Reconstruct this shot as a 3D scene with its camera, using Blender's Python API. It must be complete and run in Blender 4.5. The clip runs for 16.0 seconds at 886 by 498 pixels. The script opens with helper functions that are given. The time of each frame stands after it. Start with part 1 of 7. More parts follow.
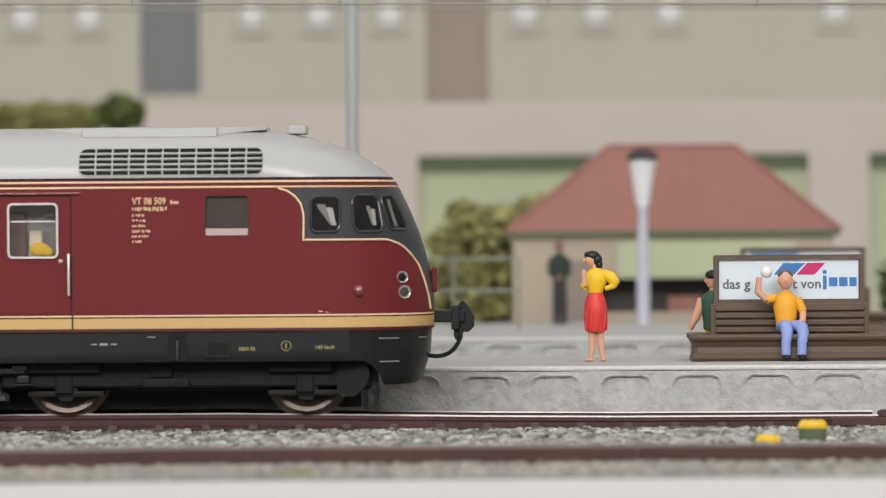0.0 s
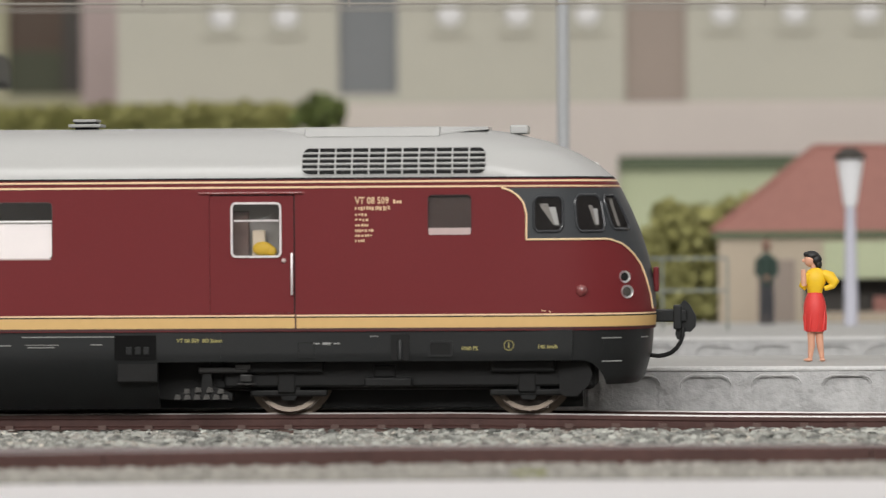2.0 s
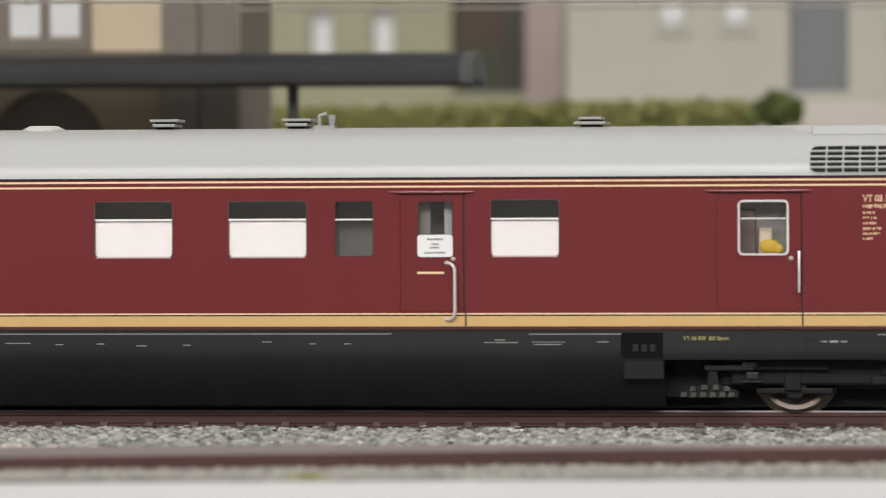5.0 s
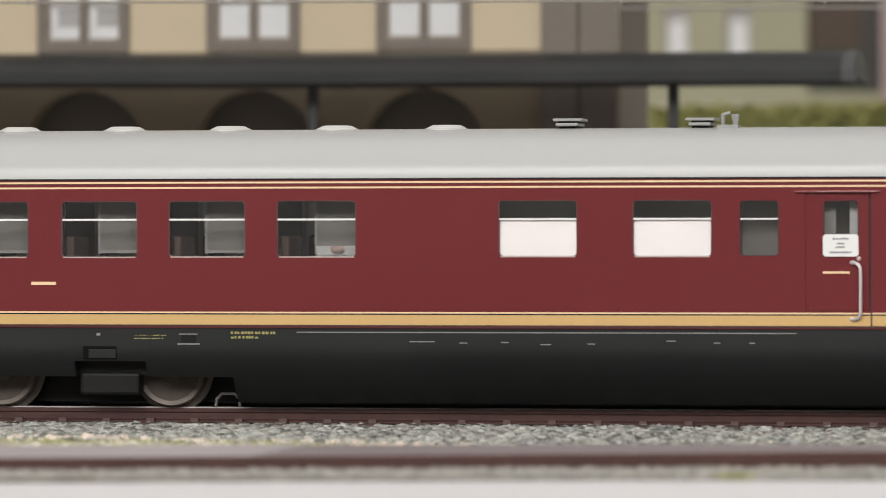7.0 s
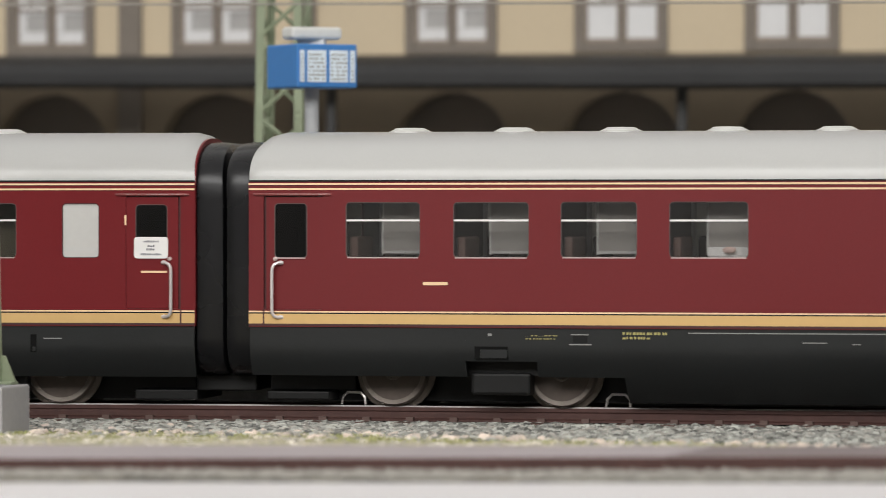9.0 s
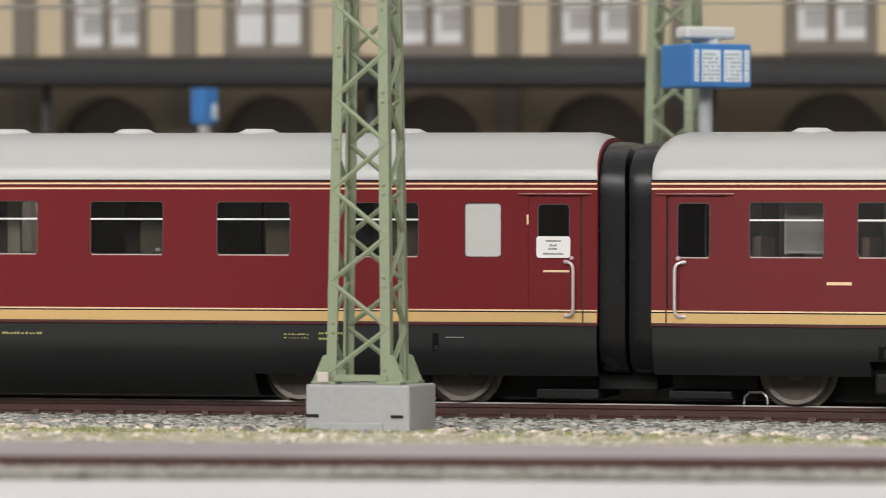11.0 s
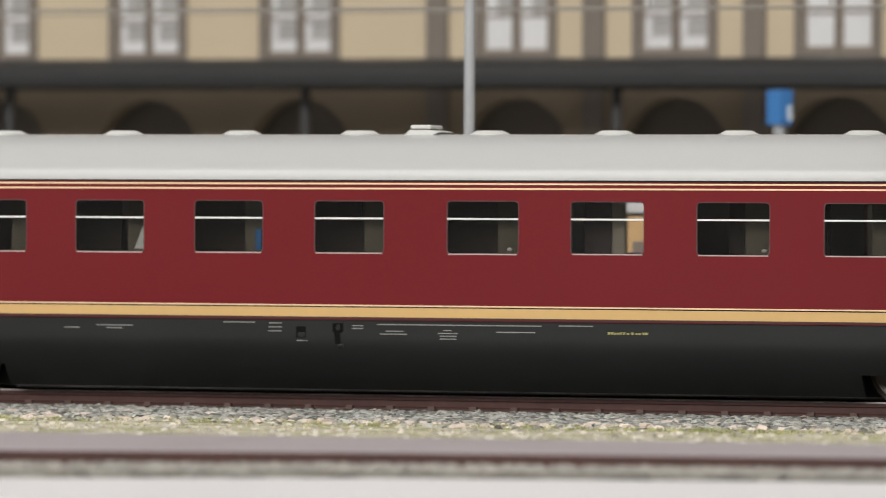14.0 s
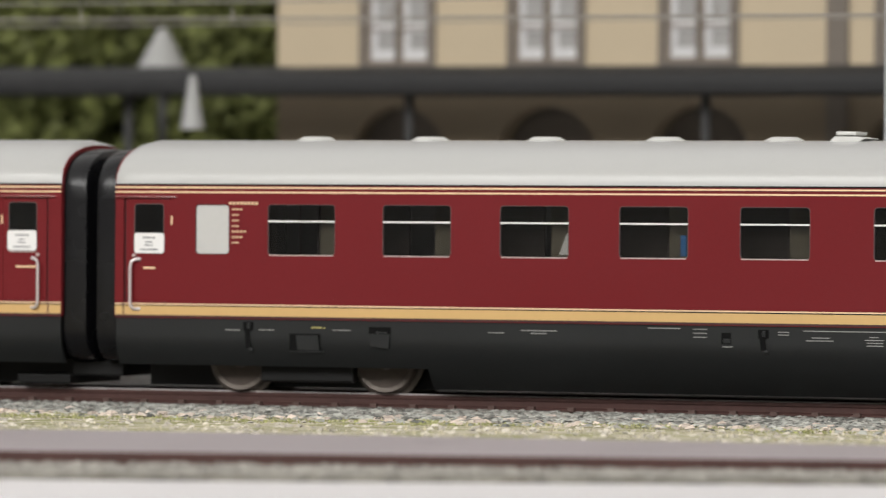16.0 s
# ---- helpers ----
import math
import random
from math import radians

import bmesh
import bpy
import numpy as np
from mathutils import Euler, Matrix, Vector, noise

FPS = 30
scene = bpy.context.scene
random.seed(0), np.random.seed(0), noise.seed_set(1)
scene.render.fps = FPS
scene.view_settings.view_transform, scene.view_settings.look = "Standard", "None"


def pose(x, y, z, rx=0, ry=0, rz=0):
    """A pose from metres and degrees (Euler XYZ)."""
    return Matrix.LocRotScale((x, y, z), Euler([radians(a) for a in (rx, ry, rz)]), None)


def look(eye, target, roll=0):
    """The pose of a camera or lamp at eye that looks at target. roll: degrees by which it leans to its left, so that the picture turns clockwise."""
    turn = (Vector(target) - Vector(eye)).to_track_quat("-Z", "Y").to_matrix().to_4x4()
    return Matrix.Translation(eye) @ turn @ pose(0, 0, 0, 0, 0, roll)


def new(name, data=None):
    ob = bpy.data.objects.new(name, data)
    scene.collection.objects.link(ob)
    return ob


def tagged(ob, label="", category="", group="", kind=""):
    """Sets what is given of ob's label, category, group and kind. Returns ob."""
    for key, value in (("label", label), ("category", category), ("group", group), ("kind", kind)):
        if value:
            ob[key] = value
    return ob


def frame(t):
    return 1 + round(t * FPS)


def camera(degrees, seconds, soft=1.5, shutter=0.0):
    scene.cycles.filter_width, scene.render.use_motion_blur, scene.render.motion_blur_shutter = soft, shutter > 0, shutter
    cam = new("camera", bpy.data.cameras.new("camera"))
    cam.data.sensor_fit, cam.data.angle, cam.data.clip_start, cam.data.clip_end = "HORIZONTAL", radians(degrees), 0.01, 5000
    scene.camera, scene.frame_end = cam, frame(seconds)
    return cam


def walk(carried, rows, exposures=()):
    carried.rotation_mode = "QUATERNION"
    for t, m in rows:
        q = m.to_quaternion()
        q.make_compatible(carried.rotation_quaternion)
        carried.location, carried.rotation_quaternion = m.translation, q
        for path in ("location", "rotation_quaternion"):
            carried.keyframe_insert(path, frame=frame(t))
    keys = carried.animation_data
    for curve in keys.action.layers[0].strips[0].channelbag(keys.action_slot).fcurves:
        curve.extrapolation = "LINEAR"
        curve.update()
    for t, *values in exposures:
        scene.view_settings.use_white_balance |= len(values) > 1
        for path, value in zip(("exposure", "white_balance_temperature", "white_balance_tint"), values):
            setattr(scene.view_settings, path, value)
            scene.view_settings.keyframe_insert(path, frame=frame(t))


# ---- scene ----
# A model railway at 1:87. Lengths below are in millimetres; MM turns them into metres.
# The top of the rails is z = 0, the train's near side is y = 0, its nose points to +x.
MM = 0.001

# ---------------------------------------------------------------- camera
cam = camera(9.863, 16.0, soft=0.65, shutter=0.2)
cam.data.dof.use_dof = True
cam.data.dof.focus_distance = 0.834
cam.data.dof.aperture_fstop = 40.0
# seconds, eye in mm, turn in degrees
ROWS = [
    (0.0, -6.789, -789.271, 30.644, 89.6156, 0.4215, 1.5881),
    (0.5, -8.213, -789.315, 30.650, 89.6216, 0.4108, 1.9194),
    (1.0, -9.984, -789.381, 30.657, 89.6260, 0.3975, 2.3319),
    (1.5, -12.315, -789.487, 30.666, 89.6247, 0.3800, 2.8748),
    (2.0, -14.931, -789.632, 30.675, 89.6249, 0.3603, 3.4843),
    (2.5, -17.649, -789.813, 30.683, 89.6267, 0.3399, 4.1179),
    (3.0, -20.605, -790.043, 30.691, 89.6210, 0.3176, 4.8079),
    (3.2, -21.634, -790.132, 30.693, 89.6214, 0.3098, 5.0481),
    (5.3, -35.718, -791.786, 30.714, 89.6245, 0.2028, 8.3477),
    (5.5, -37.311, -792.025, 30.714, 89.6266, 0.1907, 8.7224),
    (6.0, -41.261, -792.664, 30.714, 89.6236, 0.1604, 9.6533),
    (6.5, -44.612, -793.258, 30.713, 89.6230, 0.1347, 10.4451),
    (7.0, -48.033, -793.914, 30.709, 89.6247, 0.1085, 11.2555),
    (7.5, -51.370, -794.602, 30.705, 89.6306, 0.0827, 12.0483),
    (8.0, -55.081, -795.424, 30.698, 89.6327, 0.0541, 12.9325),
    (8.5, -58.560, -796.250, 30.689, 89.6320, 0.0272, 13.7643),
    (9.0, -62.107, -797.147, 30.679, 89.6407, -0.0004, 14.6157),
    (9.2, -63.453, -797.502, 30.674, 89.6407, -0.0108, 14.9395),
    (11.3, -78.617, -802.075, 30.607, 89.6364, -0.1294, 18.6250),
    (11.5, -80.082, -802.574, 30.598, 89.6367, -0.1409, 18.9851),
    (12.0, -83.578, -803.807, 30.577, 89.6345, -0.1684, 19.8475),
    (12.5, -86.858, -805.017, 30.555, 89.6332, -0.1943, 20.6610),
    (13.0, -90.453, -806.405, 30.529, 89.6330, -0.2228, 21.5576),
    (13.5, -93.844, -807.774, 30.503, 89.6401, -0.2497, 22.4084),
    (14.0, -97.485, -809.310, 30.473, 89.6382, -0.2787, 23.3278),
    (14.5, -100.993, -810.855, 30.441, 89.6442, -0.3068, 24.2198),
    (15.0, -104.742, -812.579, 30.406, 89.6570, -0.3368, 25.1798),
    (15.5, -108.216, -814.246, 30.370, 89.6807, -0.3647, 26.0766),
    (16.0, -111.878, -816.077, 30.331, 89.6898, -0.3942, 27.0293),
]
walk(cam, [(t, pose(x * MM, y * MM, z * MM, rx, ry, rz)) for t, x, y, z, rx, ry, rz in ROWS])

# ---------------------------------------------------------------- light: two added lamps, out of view in the hall
world = bpy.data.worlds.new("hall")
scene.world = world
world.use_nodes = True
world.node_tree.nodes["Background"].inputs[0].default_value = (0.9, 0.92, 1.0, 1)
world.node_tree.nodes["Background"].inputs[1].default_value = 0.05


def added_area_lamp(x, y, z, sx, sy, watts, colour, aim=(-0.3, 0.0, 0.0)):
    data = bpy.data.lights.new("added_area_lamp", "AREA")
    data.shape, data.size, data.size_y = "RECTANGLE", sx, sy
    data.energy, data.color = watts, colour
    ob = new("added_area_lamp", data)
    ob.matrix_world = look((x, y, z), aim)
    return ob


# added front lamp behind the camera, placed to shape light on sides and roof
added_area_lamp(-0.2, -2.55, 1.45, 3.4, 1.0, 92, (1.0, 0.985, 0.965))
# added overhead area lamp, as wide as a luminous ceiling
added_area_lamp(-0.2, -0.4, 1.66, 6.2, 4.6, 50, (1.0, 0.985, 0.965), (-0.2, -0.4, 0.0))
scene.view_settings.exposure = 0.08

# ---------------------------------------------------------------- materials


def material(name, colour, rough=0.5, metal=0.0, vary=0.12, grain=900.0, blotch=60.0, bump=0.0, bump_scale=1500.0,
             second=None, spots=0.0, coat=0.0, per_piece=0.0, random_island=0.0, spec=0.5, relief=0.0003, wear=0.25):
    """A surface with fine grain and larger blotches; second: a colour that shows in spots; per_piece: change from piece to piece; wear: change of gloss."""
    m = bpy.data.materials.new(name)
    m.use_nodes = True
    nt = m.node_tree
    nodes, links = nt.nodes, nt.links
    bsdf = nodes["Principled BSDF"]
    bsdf.inputs["Roughness"].default_value, bsdf.inputs["Metallic"].default_value = rough, metal
    bsdf.inputs["Coat Weight"].default_value = coat
    bsdf.inputs["Specular IOR Level"].default_value = spec
    co = nodes.new("ShaderNodeTexCoord")

    def noise_at(scale, detail):
        n = nodes.new("ShaderNodeTexNoise")
        n.inputs["Scale"].default_value, n.inputs["Detail"].default_value = scale, detail
        links.new(co.outputs["Object"], n.inputs["Vector"])
        return n.outputs["Fac"]

    def math_node(op, a, b):
        n = nodes.new("ShaderNodeMath")
        n.operation = op
        for k, v in enumerate((a, b)):
            if isinstance(v, (int, float)):
                n.inputs[k].default_value = v
            else:
                links.new(v, n.inputs[k])
        return n.outputs[0]

    fine, large = noise_at(grain, 4), noise_at(blotch, 3)
    mix = math_node("ADD", math_node("MULTIPLY", fine, 0.5), math_node("MULTIPLY", large, 0.5))
    value = math_node("ADD", math_node("MULTIPLY", math_node("SUBTRACT", mix, 0.5), vary * 4), 1.0)
    if per_piece:
        info = nodes.new("ShaderNodeObjectInfo")
        value = math_node("MULTIPLY", value, math_node("ADD", math_node("MULTIPLY", info.outputs["Random"], 2 * per_piece), 1 - per_piece))
    if random_island:
        geo = nodes.new("ShaderNodeNewGeometry")
        value = math_node("MULTIPLY", value, math_node("ADD", math_node("MULTIPLY", geo.outputs["Random Per Island"], 2 * random_island), 1 - random_island))
    base = nodes.new("ShaderNodeRGB")
    base.outputs[0].default_value = (*colour, 1)
    colour_out = base.outputs[0]
    if second:
        pick = nodes.new("ShaderNodeMix")
        pick.data_type = "RGBA"
        ramp = nodes.new("ShaderNodeMapRange")
        ramp.inputs["From Min"].default_value, ramp.inputs["From Max"].default_value = 0.62 - spots, 0.72 - spots
        links.new(noise_at(blotch * 3.1, 5), ramp.inputs["Value"])
        links.new(ramp.outputs[0], pick.inputs[0])
        links.new(colour_out, pick.inputs[6])
        pick.inputs[7].default_value = (*second, 1)
        colour_out = pick.outputs[2]
    scaled = nodes.new("ShaderNodeVectorMath")
    scaled.operation = "SCALE"
    links.new(colour_out, scaled.inputs[0])
    links.new(value, scaled.inputs[3])
    links.new(scaled.outputs[0], bsdf.inputs["Base Color"])
    rg = math_node("ADD", math_node("MULTIPLY", math_node("SUBTRACT", large, 0.5), wear), rough)
    links.new(rg, bsdf.inputs["Roughness"])
    if bump:
        b = nodes.new("ShaderNodeBump")
        b.inputs["Strength"].default_value, b.inputs["Distance"].default_value = bump, relief
        links.new(noise_at(bump_scale, 4), b.inputs["Height"])
        links.new(b.outputs[0], bsdf.inputs["Normal"])
    return m


def glass_material(name, tint, gloss):
    m = bpy.data.materials.new(name)
    m.use_nodes = True
    nodes, links = m.node_tree.nodes, m.node_tree.links
    nodes.remove(nodes["Principled BSDF"])
    clear, shine, mix = nodes.new("ShaderNodeBsdfTransparent"), nodes.new("ShaderNodeBsdfGlossy"), nodes.new("ShaderNodeMixShader")
    clear.inputs[0].default_value = (*tint, 1)
    shine.inputs["Roughness"].default_value = 0.06
    fres, mul = nodes.new("ShaderNodeFresnel"), nodes.new("ShaderNodeMath")
    fres.inputs[0].default_value = 1.75
    mul.operation = "MULTIPLY"
    mul.inputs[1].default_value = gloss
    links.new(fres.outputs[0], mul.inputs[0])
    links.new(mul.outputs[0], mix.inputs[0])
    links.new(clear.outputs[0], mix.inputs[1])
    links.new(shine.outputs[0], mix.inputs[2])
    links.new(mix.outputs[0], nodes["Material Output"].inputs[0])
    return m


# green and blue raised: the power car's hazy sheen is put into this red
RED = material("wine_red_paint", (0.143, 0.0160, 0.0188), 0.40, spec=0.25, vary=0.05, grain=2500, blotch=25, bump=0.04, bump_scale=4000)
RED_COACH = material("deep_wine_red_paint", (0.150, 0.0112, 0.0145), 0.38, spec=0.19, vary=0.05, grain=2500, blotch=25, bump=0.04, bump_scale=4000)
RED_RAIL = material("glossy_wine_red_paint", (0.20, 0.045, 0.045), 0.18, spec=0.9, vary=0.05, coat=0.6)
GATE_BROWN = material("brown_gate_timber", (0.065, 0.042, 0.028), 0.7, vary=0.2, blotch=40)
GATE_GREEN = material("dark_green_hedge_panel", (0.055, 0.06, 0.038), 0.8, vary=0.25, blotch=60)
HOUSE_GREEN = material("pale_yellow_green_render", (0.31, 0.30, 0.205), 0.8, vary=0.1, blotch=30)
MAUVE = material("mauve_grey_stone", (0.37, 0.30, 0.285), 0.8, vary=0.1, blotch=40)
RED_DARK = material("dark_red_paint", (0.05, 0.009, 0.010), 0.5, vary=0.05)
ROOF = material("silver_grey_paint", (0.43, 0.43, 0.42), 0.26, metal=0.0, vary=0.025, grain=3000, blotch=20, bump=0.05, bump_scale=5000, wear=0.05)
VENT = material("pale_grey_plastic", (0.60, 0.60, 0.57), 0.45, vary=0.05)
VENT_DARK = material("mid_grey_plastic", (0.30, 0.30, 0.29), 0.5, vary=0.08)
CREAM = material("cream_print", (0.85, 0.62, 0.38), 0.5, vary=0.05)
PALE_CREAM = material("pale_cream_paint", (0.78, 0.66, 0.50), 0.5, vary=0.05)
WIRE = material("dull_wire_metal", (0.30, 0.28, 0.25), 0.5, metal=0.3, vary=0.1)
SEAT = material("red_brown_seat_plastic", (0.15, 0.09, 0.075), 0.6, vary=0.15)
GOLD = material("golden_yellow_print", (0.60, 0.385, 0.15), 0.5, vary=0.05, blotch=30)
# black and anthracite are lifted a little: veiling glare put into the base colours
BLACK = material("plain_black", (0.009, 0.009, 0.009), 0.6, vary=0.1, spec=0.2)
# shade of the skirt's hollows, put into the colour of shallow boxes
RECESS_BLACK = material("recess_shade_black", (0.005, 0.005, 0.005), 0.8, vary=0.1, spec=0.12)
SKIRT = material("anthracite_plastic", (0.0125, 0.0135, 0.0138), 0.42, spec=0.31, vary=0.12, grain=2000, blotch=40, bump=0.05)
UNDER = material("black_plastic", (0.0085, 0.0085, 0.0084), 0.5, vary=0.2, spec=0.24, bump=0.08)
CAB = material("anthracite_paint", (0.032, 0.036, 0.040), 0.42, vary=0.08)
RUBBER = material("black_rubber", (0.005, 0.005, 0.006), 0.27, vary=0.15, bump=0.05, spec=0.34)
CHROME = material("bright_metal", (0.72, 0.72, 0.72), 0.28, metal=0.9, vary=0.05)
FRAME = material("dark_frame_rubber", (0.085, 0.072, 0.068), 0.5, vary=0.08)
HANDLE = material("pale_metal_wire", (0.70, 0.655, 0.65), 0.35, metal=0.5, vary=0.05)
GUARD = material("bright_steel_wire", (0.62, 0.59, 0.57), 0.28, metal=0.85, vary=0.05)
WHITE = material("white_plastic", (0.80, 0.79, 0.78), 0.5, vary=0.03)
BLIND = material("white_window_blind", (0.90, 0.85, 0.84), 0.6, vary=0.06, grain=1800, blotch=220)
FROST = material("frosted_pane", (0.52, 0.515, 0.50), 0.5, vary=0.04)
INSIDE = material("brown_interior_plastic", (0.032, 0.018, 0.014), 0.6, vary=0.15)
CURTAIN_BROWN = material("brown_curtain", (0.10, 0.060, 0.052), 0.6, vary=0.12)
RAILING = material("grey_green_railing", (0.22, 0.24, 0.22), 0.5, vary=0.1)
INSIDE_GREY = material("grey_interior_plastic", (0.29, 0.27, 0.25), 0.6, vary=0.15)
WHEEL_DARK = material("dark_wheel_metal", (0.036, 0.027, 0.023), 0.5, metal=0.2, vary=0.2, spec=0.3)
WHEEL = material("dull_wheel_metal", (0.092, 0.073, 0.062), 0.5, metal=0.2, vary=0.2, spec=0.3)
PALE_PINK = material("pale_pink_trim", (0.50, 0.39, 0.375), 0.35, vary=0.08)
GASKET = material("glossy_dark_gasket", (0.035, 0.037, 0.041), 0.22, vary=0.08)
KIOSK_WALL = material("cream_render", (0.44, 0.37, 0.285), 0.75, vary=0.1, blotch=50)
TYRE_DULL = material("dull_tyre_metal", (0.13, 0.11, 0.093), 0.45, metal=0.25, vary=0.2, spec=0.3)
TYRE = material("worn_tyre_metal", (0.135, 0.105, 0.08), 0.4, metal=0.4, vary=0.15)
RAIL = material("rusty_rail_side", (0.070, 0.033, 0.028), 0.55, vary=0.28, spec=0.3, grain=700, blotch=90, bump=0.2)
RAIL_TOP = material("polished_rail_top", (0.84, 0.79, 0.77), 0.2, metal=0.5, vary=0.12, grain=300, blotch=20)
TIE = material("brown_sleeper_plastic", (0.075, 0.043, 0.034), 0.65, vary=0.25)
CHAIR = material("pale_brown_rail_chair", (0.10, 0.060, 0.050), 0.6, vary=0.25)
# bed kept dark, so its colour gives the shade in gaps between stones
GROUND = material("grey_ballast_bed", (0.10, 0.097, 0.088), 0.9, vary=0.5, grain=900, blotch=70, bump=0.8, bump_scale=1300,
                  second=(0.18, 0.16, 0.11), spots=0.06)
STONE = material("grey_ballast_stone", (0.285, 0.288, 0.262), 0.8, vary=0.3, random_island=0.72)
STONE_PALE = material("pale_sandy_stone", (0.53, 0.49, 0.42), 0.8, vary=0.25, random_island=0.4)
STONE_FRONT = material("pale_grey_ballast_stone", (0.30, 0.285, 0.255), 0.8, vary=0.25, random_island=0.35)
FRONT_BED = material("pale_ballast_bed", (0.25, 0.235, 0.20), 0.9, vary=0.4, grain=700, blotch=50, bump=0.8, bump_scale=1000, second=(0.17, 0.15, 0.12), spots=0.08)
PEBBLE = material("pale_pink_pebble", (0.60, 0.51, 0.44), 0.7, vary=0.2, random_island=0.25)
OLIVE_PRINT = material("dull_yellow_print", (0.36, 0.32, 0.11), 0.6, vary=0.1)
RIB = material("grey_moulded_rib", (0.06, 0.057, 0.053), 0.4, vary=0.3)
STEP = material("dark_step_plastic", (0.022, 0.0215, 0.021), 0.3, vary=0.2)
LETTER = material("dull_cream_print", (0.66, 0.46, 0.28), 0.55, vary=0.08)
AMBER = material("amber_panel", (0.82, 0.52, 0.24), 0.5, vary=0.08)
FAINT_PRINT = material("faint_grey_print", (0.26, 0.26, 0.25), 0.6, vary=0.1)
GRASS = material("green_flock_fibre", (0.31, 0.32, 0.13), 0.8, vary=0.3, random_island=0.5)
STRAW = material("straw_flock_fibre", (0.50, 0.455, 0.33), 0.8, vary=0.3, random_island=0.5)
VERGE = material("sandy_verge", (0.50, 0.455, 0.345), 0.9, vary=0.36, grain=700, blotch=45, bump=0.8, bump_scale=900, second=(0.30, 0.30, 0.14), spots=0.14)
BOARD = material("white_board", (0.68, 0.66, 0.665), 0.6, vary=0.05, blotch=20)
CONCRETE = material("grey_cast_concrete", (0.46, 0.458, 0.455), 0.75, vary=0.26, grain=600, blotch=90, bump=1.0, bump_scale=240, relief=0.0012)
PAVING = material("grey_platform_paving", (0.42, 0.415, 0.40), 0.8, vary=0.14, grain=900, blotch=60, bump=0.2)
BENCH = material("brown_bench_plastic", (0.105, 0.068, 0.046), 0.5, vary=0.12, bump=0.1)
SIGN = material("white_sign_print", (0.68, 0.76, 0.82), 0.4, vary=0.03)
BLUE = material("blue_print", (0.045, 0.19, 0.48), 0.45, vary=0.05)
MAGENTA = material("magenta_print", (0.56, 0.02, 0.13), 0.45, vary=0.05)
GREY_PRINT = material("grey_print", (0.16, 0.16, 0.18), 0.5, vary=0.05)
SKIN = material("painted_flesh", (0.68, 0.36, 0.24), 0.55, vary=0.08)
HAIR = material("painted_black", (0.012, 0.011, 0.011), 0.45, vary=0.1)
YELLOW = material("painted_yellow", (0.80, 0.50, 0.015), 0.5, vary=0.08)
ORANGE = material("painted_amber", (0.78, 0.36, 0.02), 0.5, vary=0.08)
SCARLET = material("painted_scarlet", (0.66, 0.045, 0.04), 0.5, vary=0.08)
JEANS = material("painted_pale_blue", (0.25, 0.33, 0.66), 0.55, vary=0.08)
BROWN_HAIR = material("painted_grey_brown", (0.11, 0.075, 0.055), 0.55, vary=0.15)
DARK_COAT = material("dark_green_cloth_paint", (0.02, 0.042, 0.032), 0.6, vary=0.12)
SKIN_BROWN = material("brown_skin_paint", (0.22, 0.13, 0.095), 0.55, vary=0.08)
GREEN_COAT = material("painted_green", (0.022, 0.085, 0.045), 0.55, vary=0.08)
DARK_CLOTH = material("painted_dark_grey", (0.035, 0.035, 0.04), 0.55, vary=0.08)
TILES = material("red_roof_tiles", (0.30, 0.135, 0.11), 0.7, vary=0.15, grain=500, blotch=50, bump=0.3)
# tan darkened: the canopy's shade is put into the wall's colour
TAN = material("shaded_tan_render", (0.22, 0.175, 0.12), 0.75, vary=0.1, blotch=50)
BEIGE = material("beige_render", (0.52, 0.43, 0.30), 0.75, vary=0.07, blotch=40)
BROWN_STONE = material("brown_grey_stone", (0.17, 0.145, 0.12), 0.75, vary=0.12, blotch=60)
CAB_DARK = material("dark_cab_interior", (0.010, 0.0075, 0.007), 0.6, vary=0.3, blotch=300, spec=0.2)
SHADE = material("dark_brown_tone", (0.04, 0.034, 0.028), 0.6, vary=0.15)
CURTAIN = material("white_curtain", (0.64, 0.64, 0.64), 0.6, vary=0.06)
CURTAIN_GREY = material("grey_pane", (0.36, 0.35, 0.34), 0.35, vary=0.12, blotch=200)
CANOPY = material("dark_grey_canopy", (0.0105, 0.0105, 0.011), 0.6, vary=0.12)
CANOPY_END = material("grey_canopy_trim", (0.05, 0.05, 0.05), 0.5, vary=0.1)
STEEL = material("grey_steel_paint", (0.40, 0.41, 0.42), 0.4, vary=0.08)
MAST = material("moss_green_paint", (0.245, 0.285, 0.185), 0.5, vary=0.1, bump=0.1)
FOOTING = material("grey_footing_plastic", (0.35, 0.35, 0.36), 0.55, vary=0.12, bump=0.1)
HOUSE = material("pale_grey_render", (0.41, 0.40, 0.34), 0.8, vary=0.06, blotch=30)
PINKISH = material("pale_pink_stone", (0.55, 0.49, 0.45), 0.8, vary=0.08, blotch=40)
MINT = material("pale_green_render", (0.46, 0.50, 0.33), 0.8, vary=0.08, blotch=40)
DARK_GREEN = material("dark_green_paint", (0.10, 0.13, 0.07), 0.6, vary=0.1)
SLATE = material("blue_grey_door", (0.15, 0.16, 0.165), 0.6, vary=0.1)
TAUPE = material("taupe_door", (0.27, 0.22, 0.185), 0.6, vary=0.1)
LEAF = material("olive_foliage", (0.27, 0.26, 0.095), 0.8, vary=0.1, random_island=0.08)
LEAF_MID = material("mid_green_foliage", (0.125, 0.14, 0.038), 0.8, vary=0.2, random_island=0.3)
DIM_SHADE = material("dulled_lamp_glass", (0.36, 0.36, 0.35), 0.45, vary=0.06)
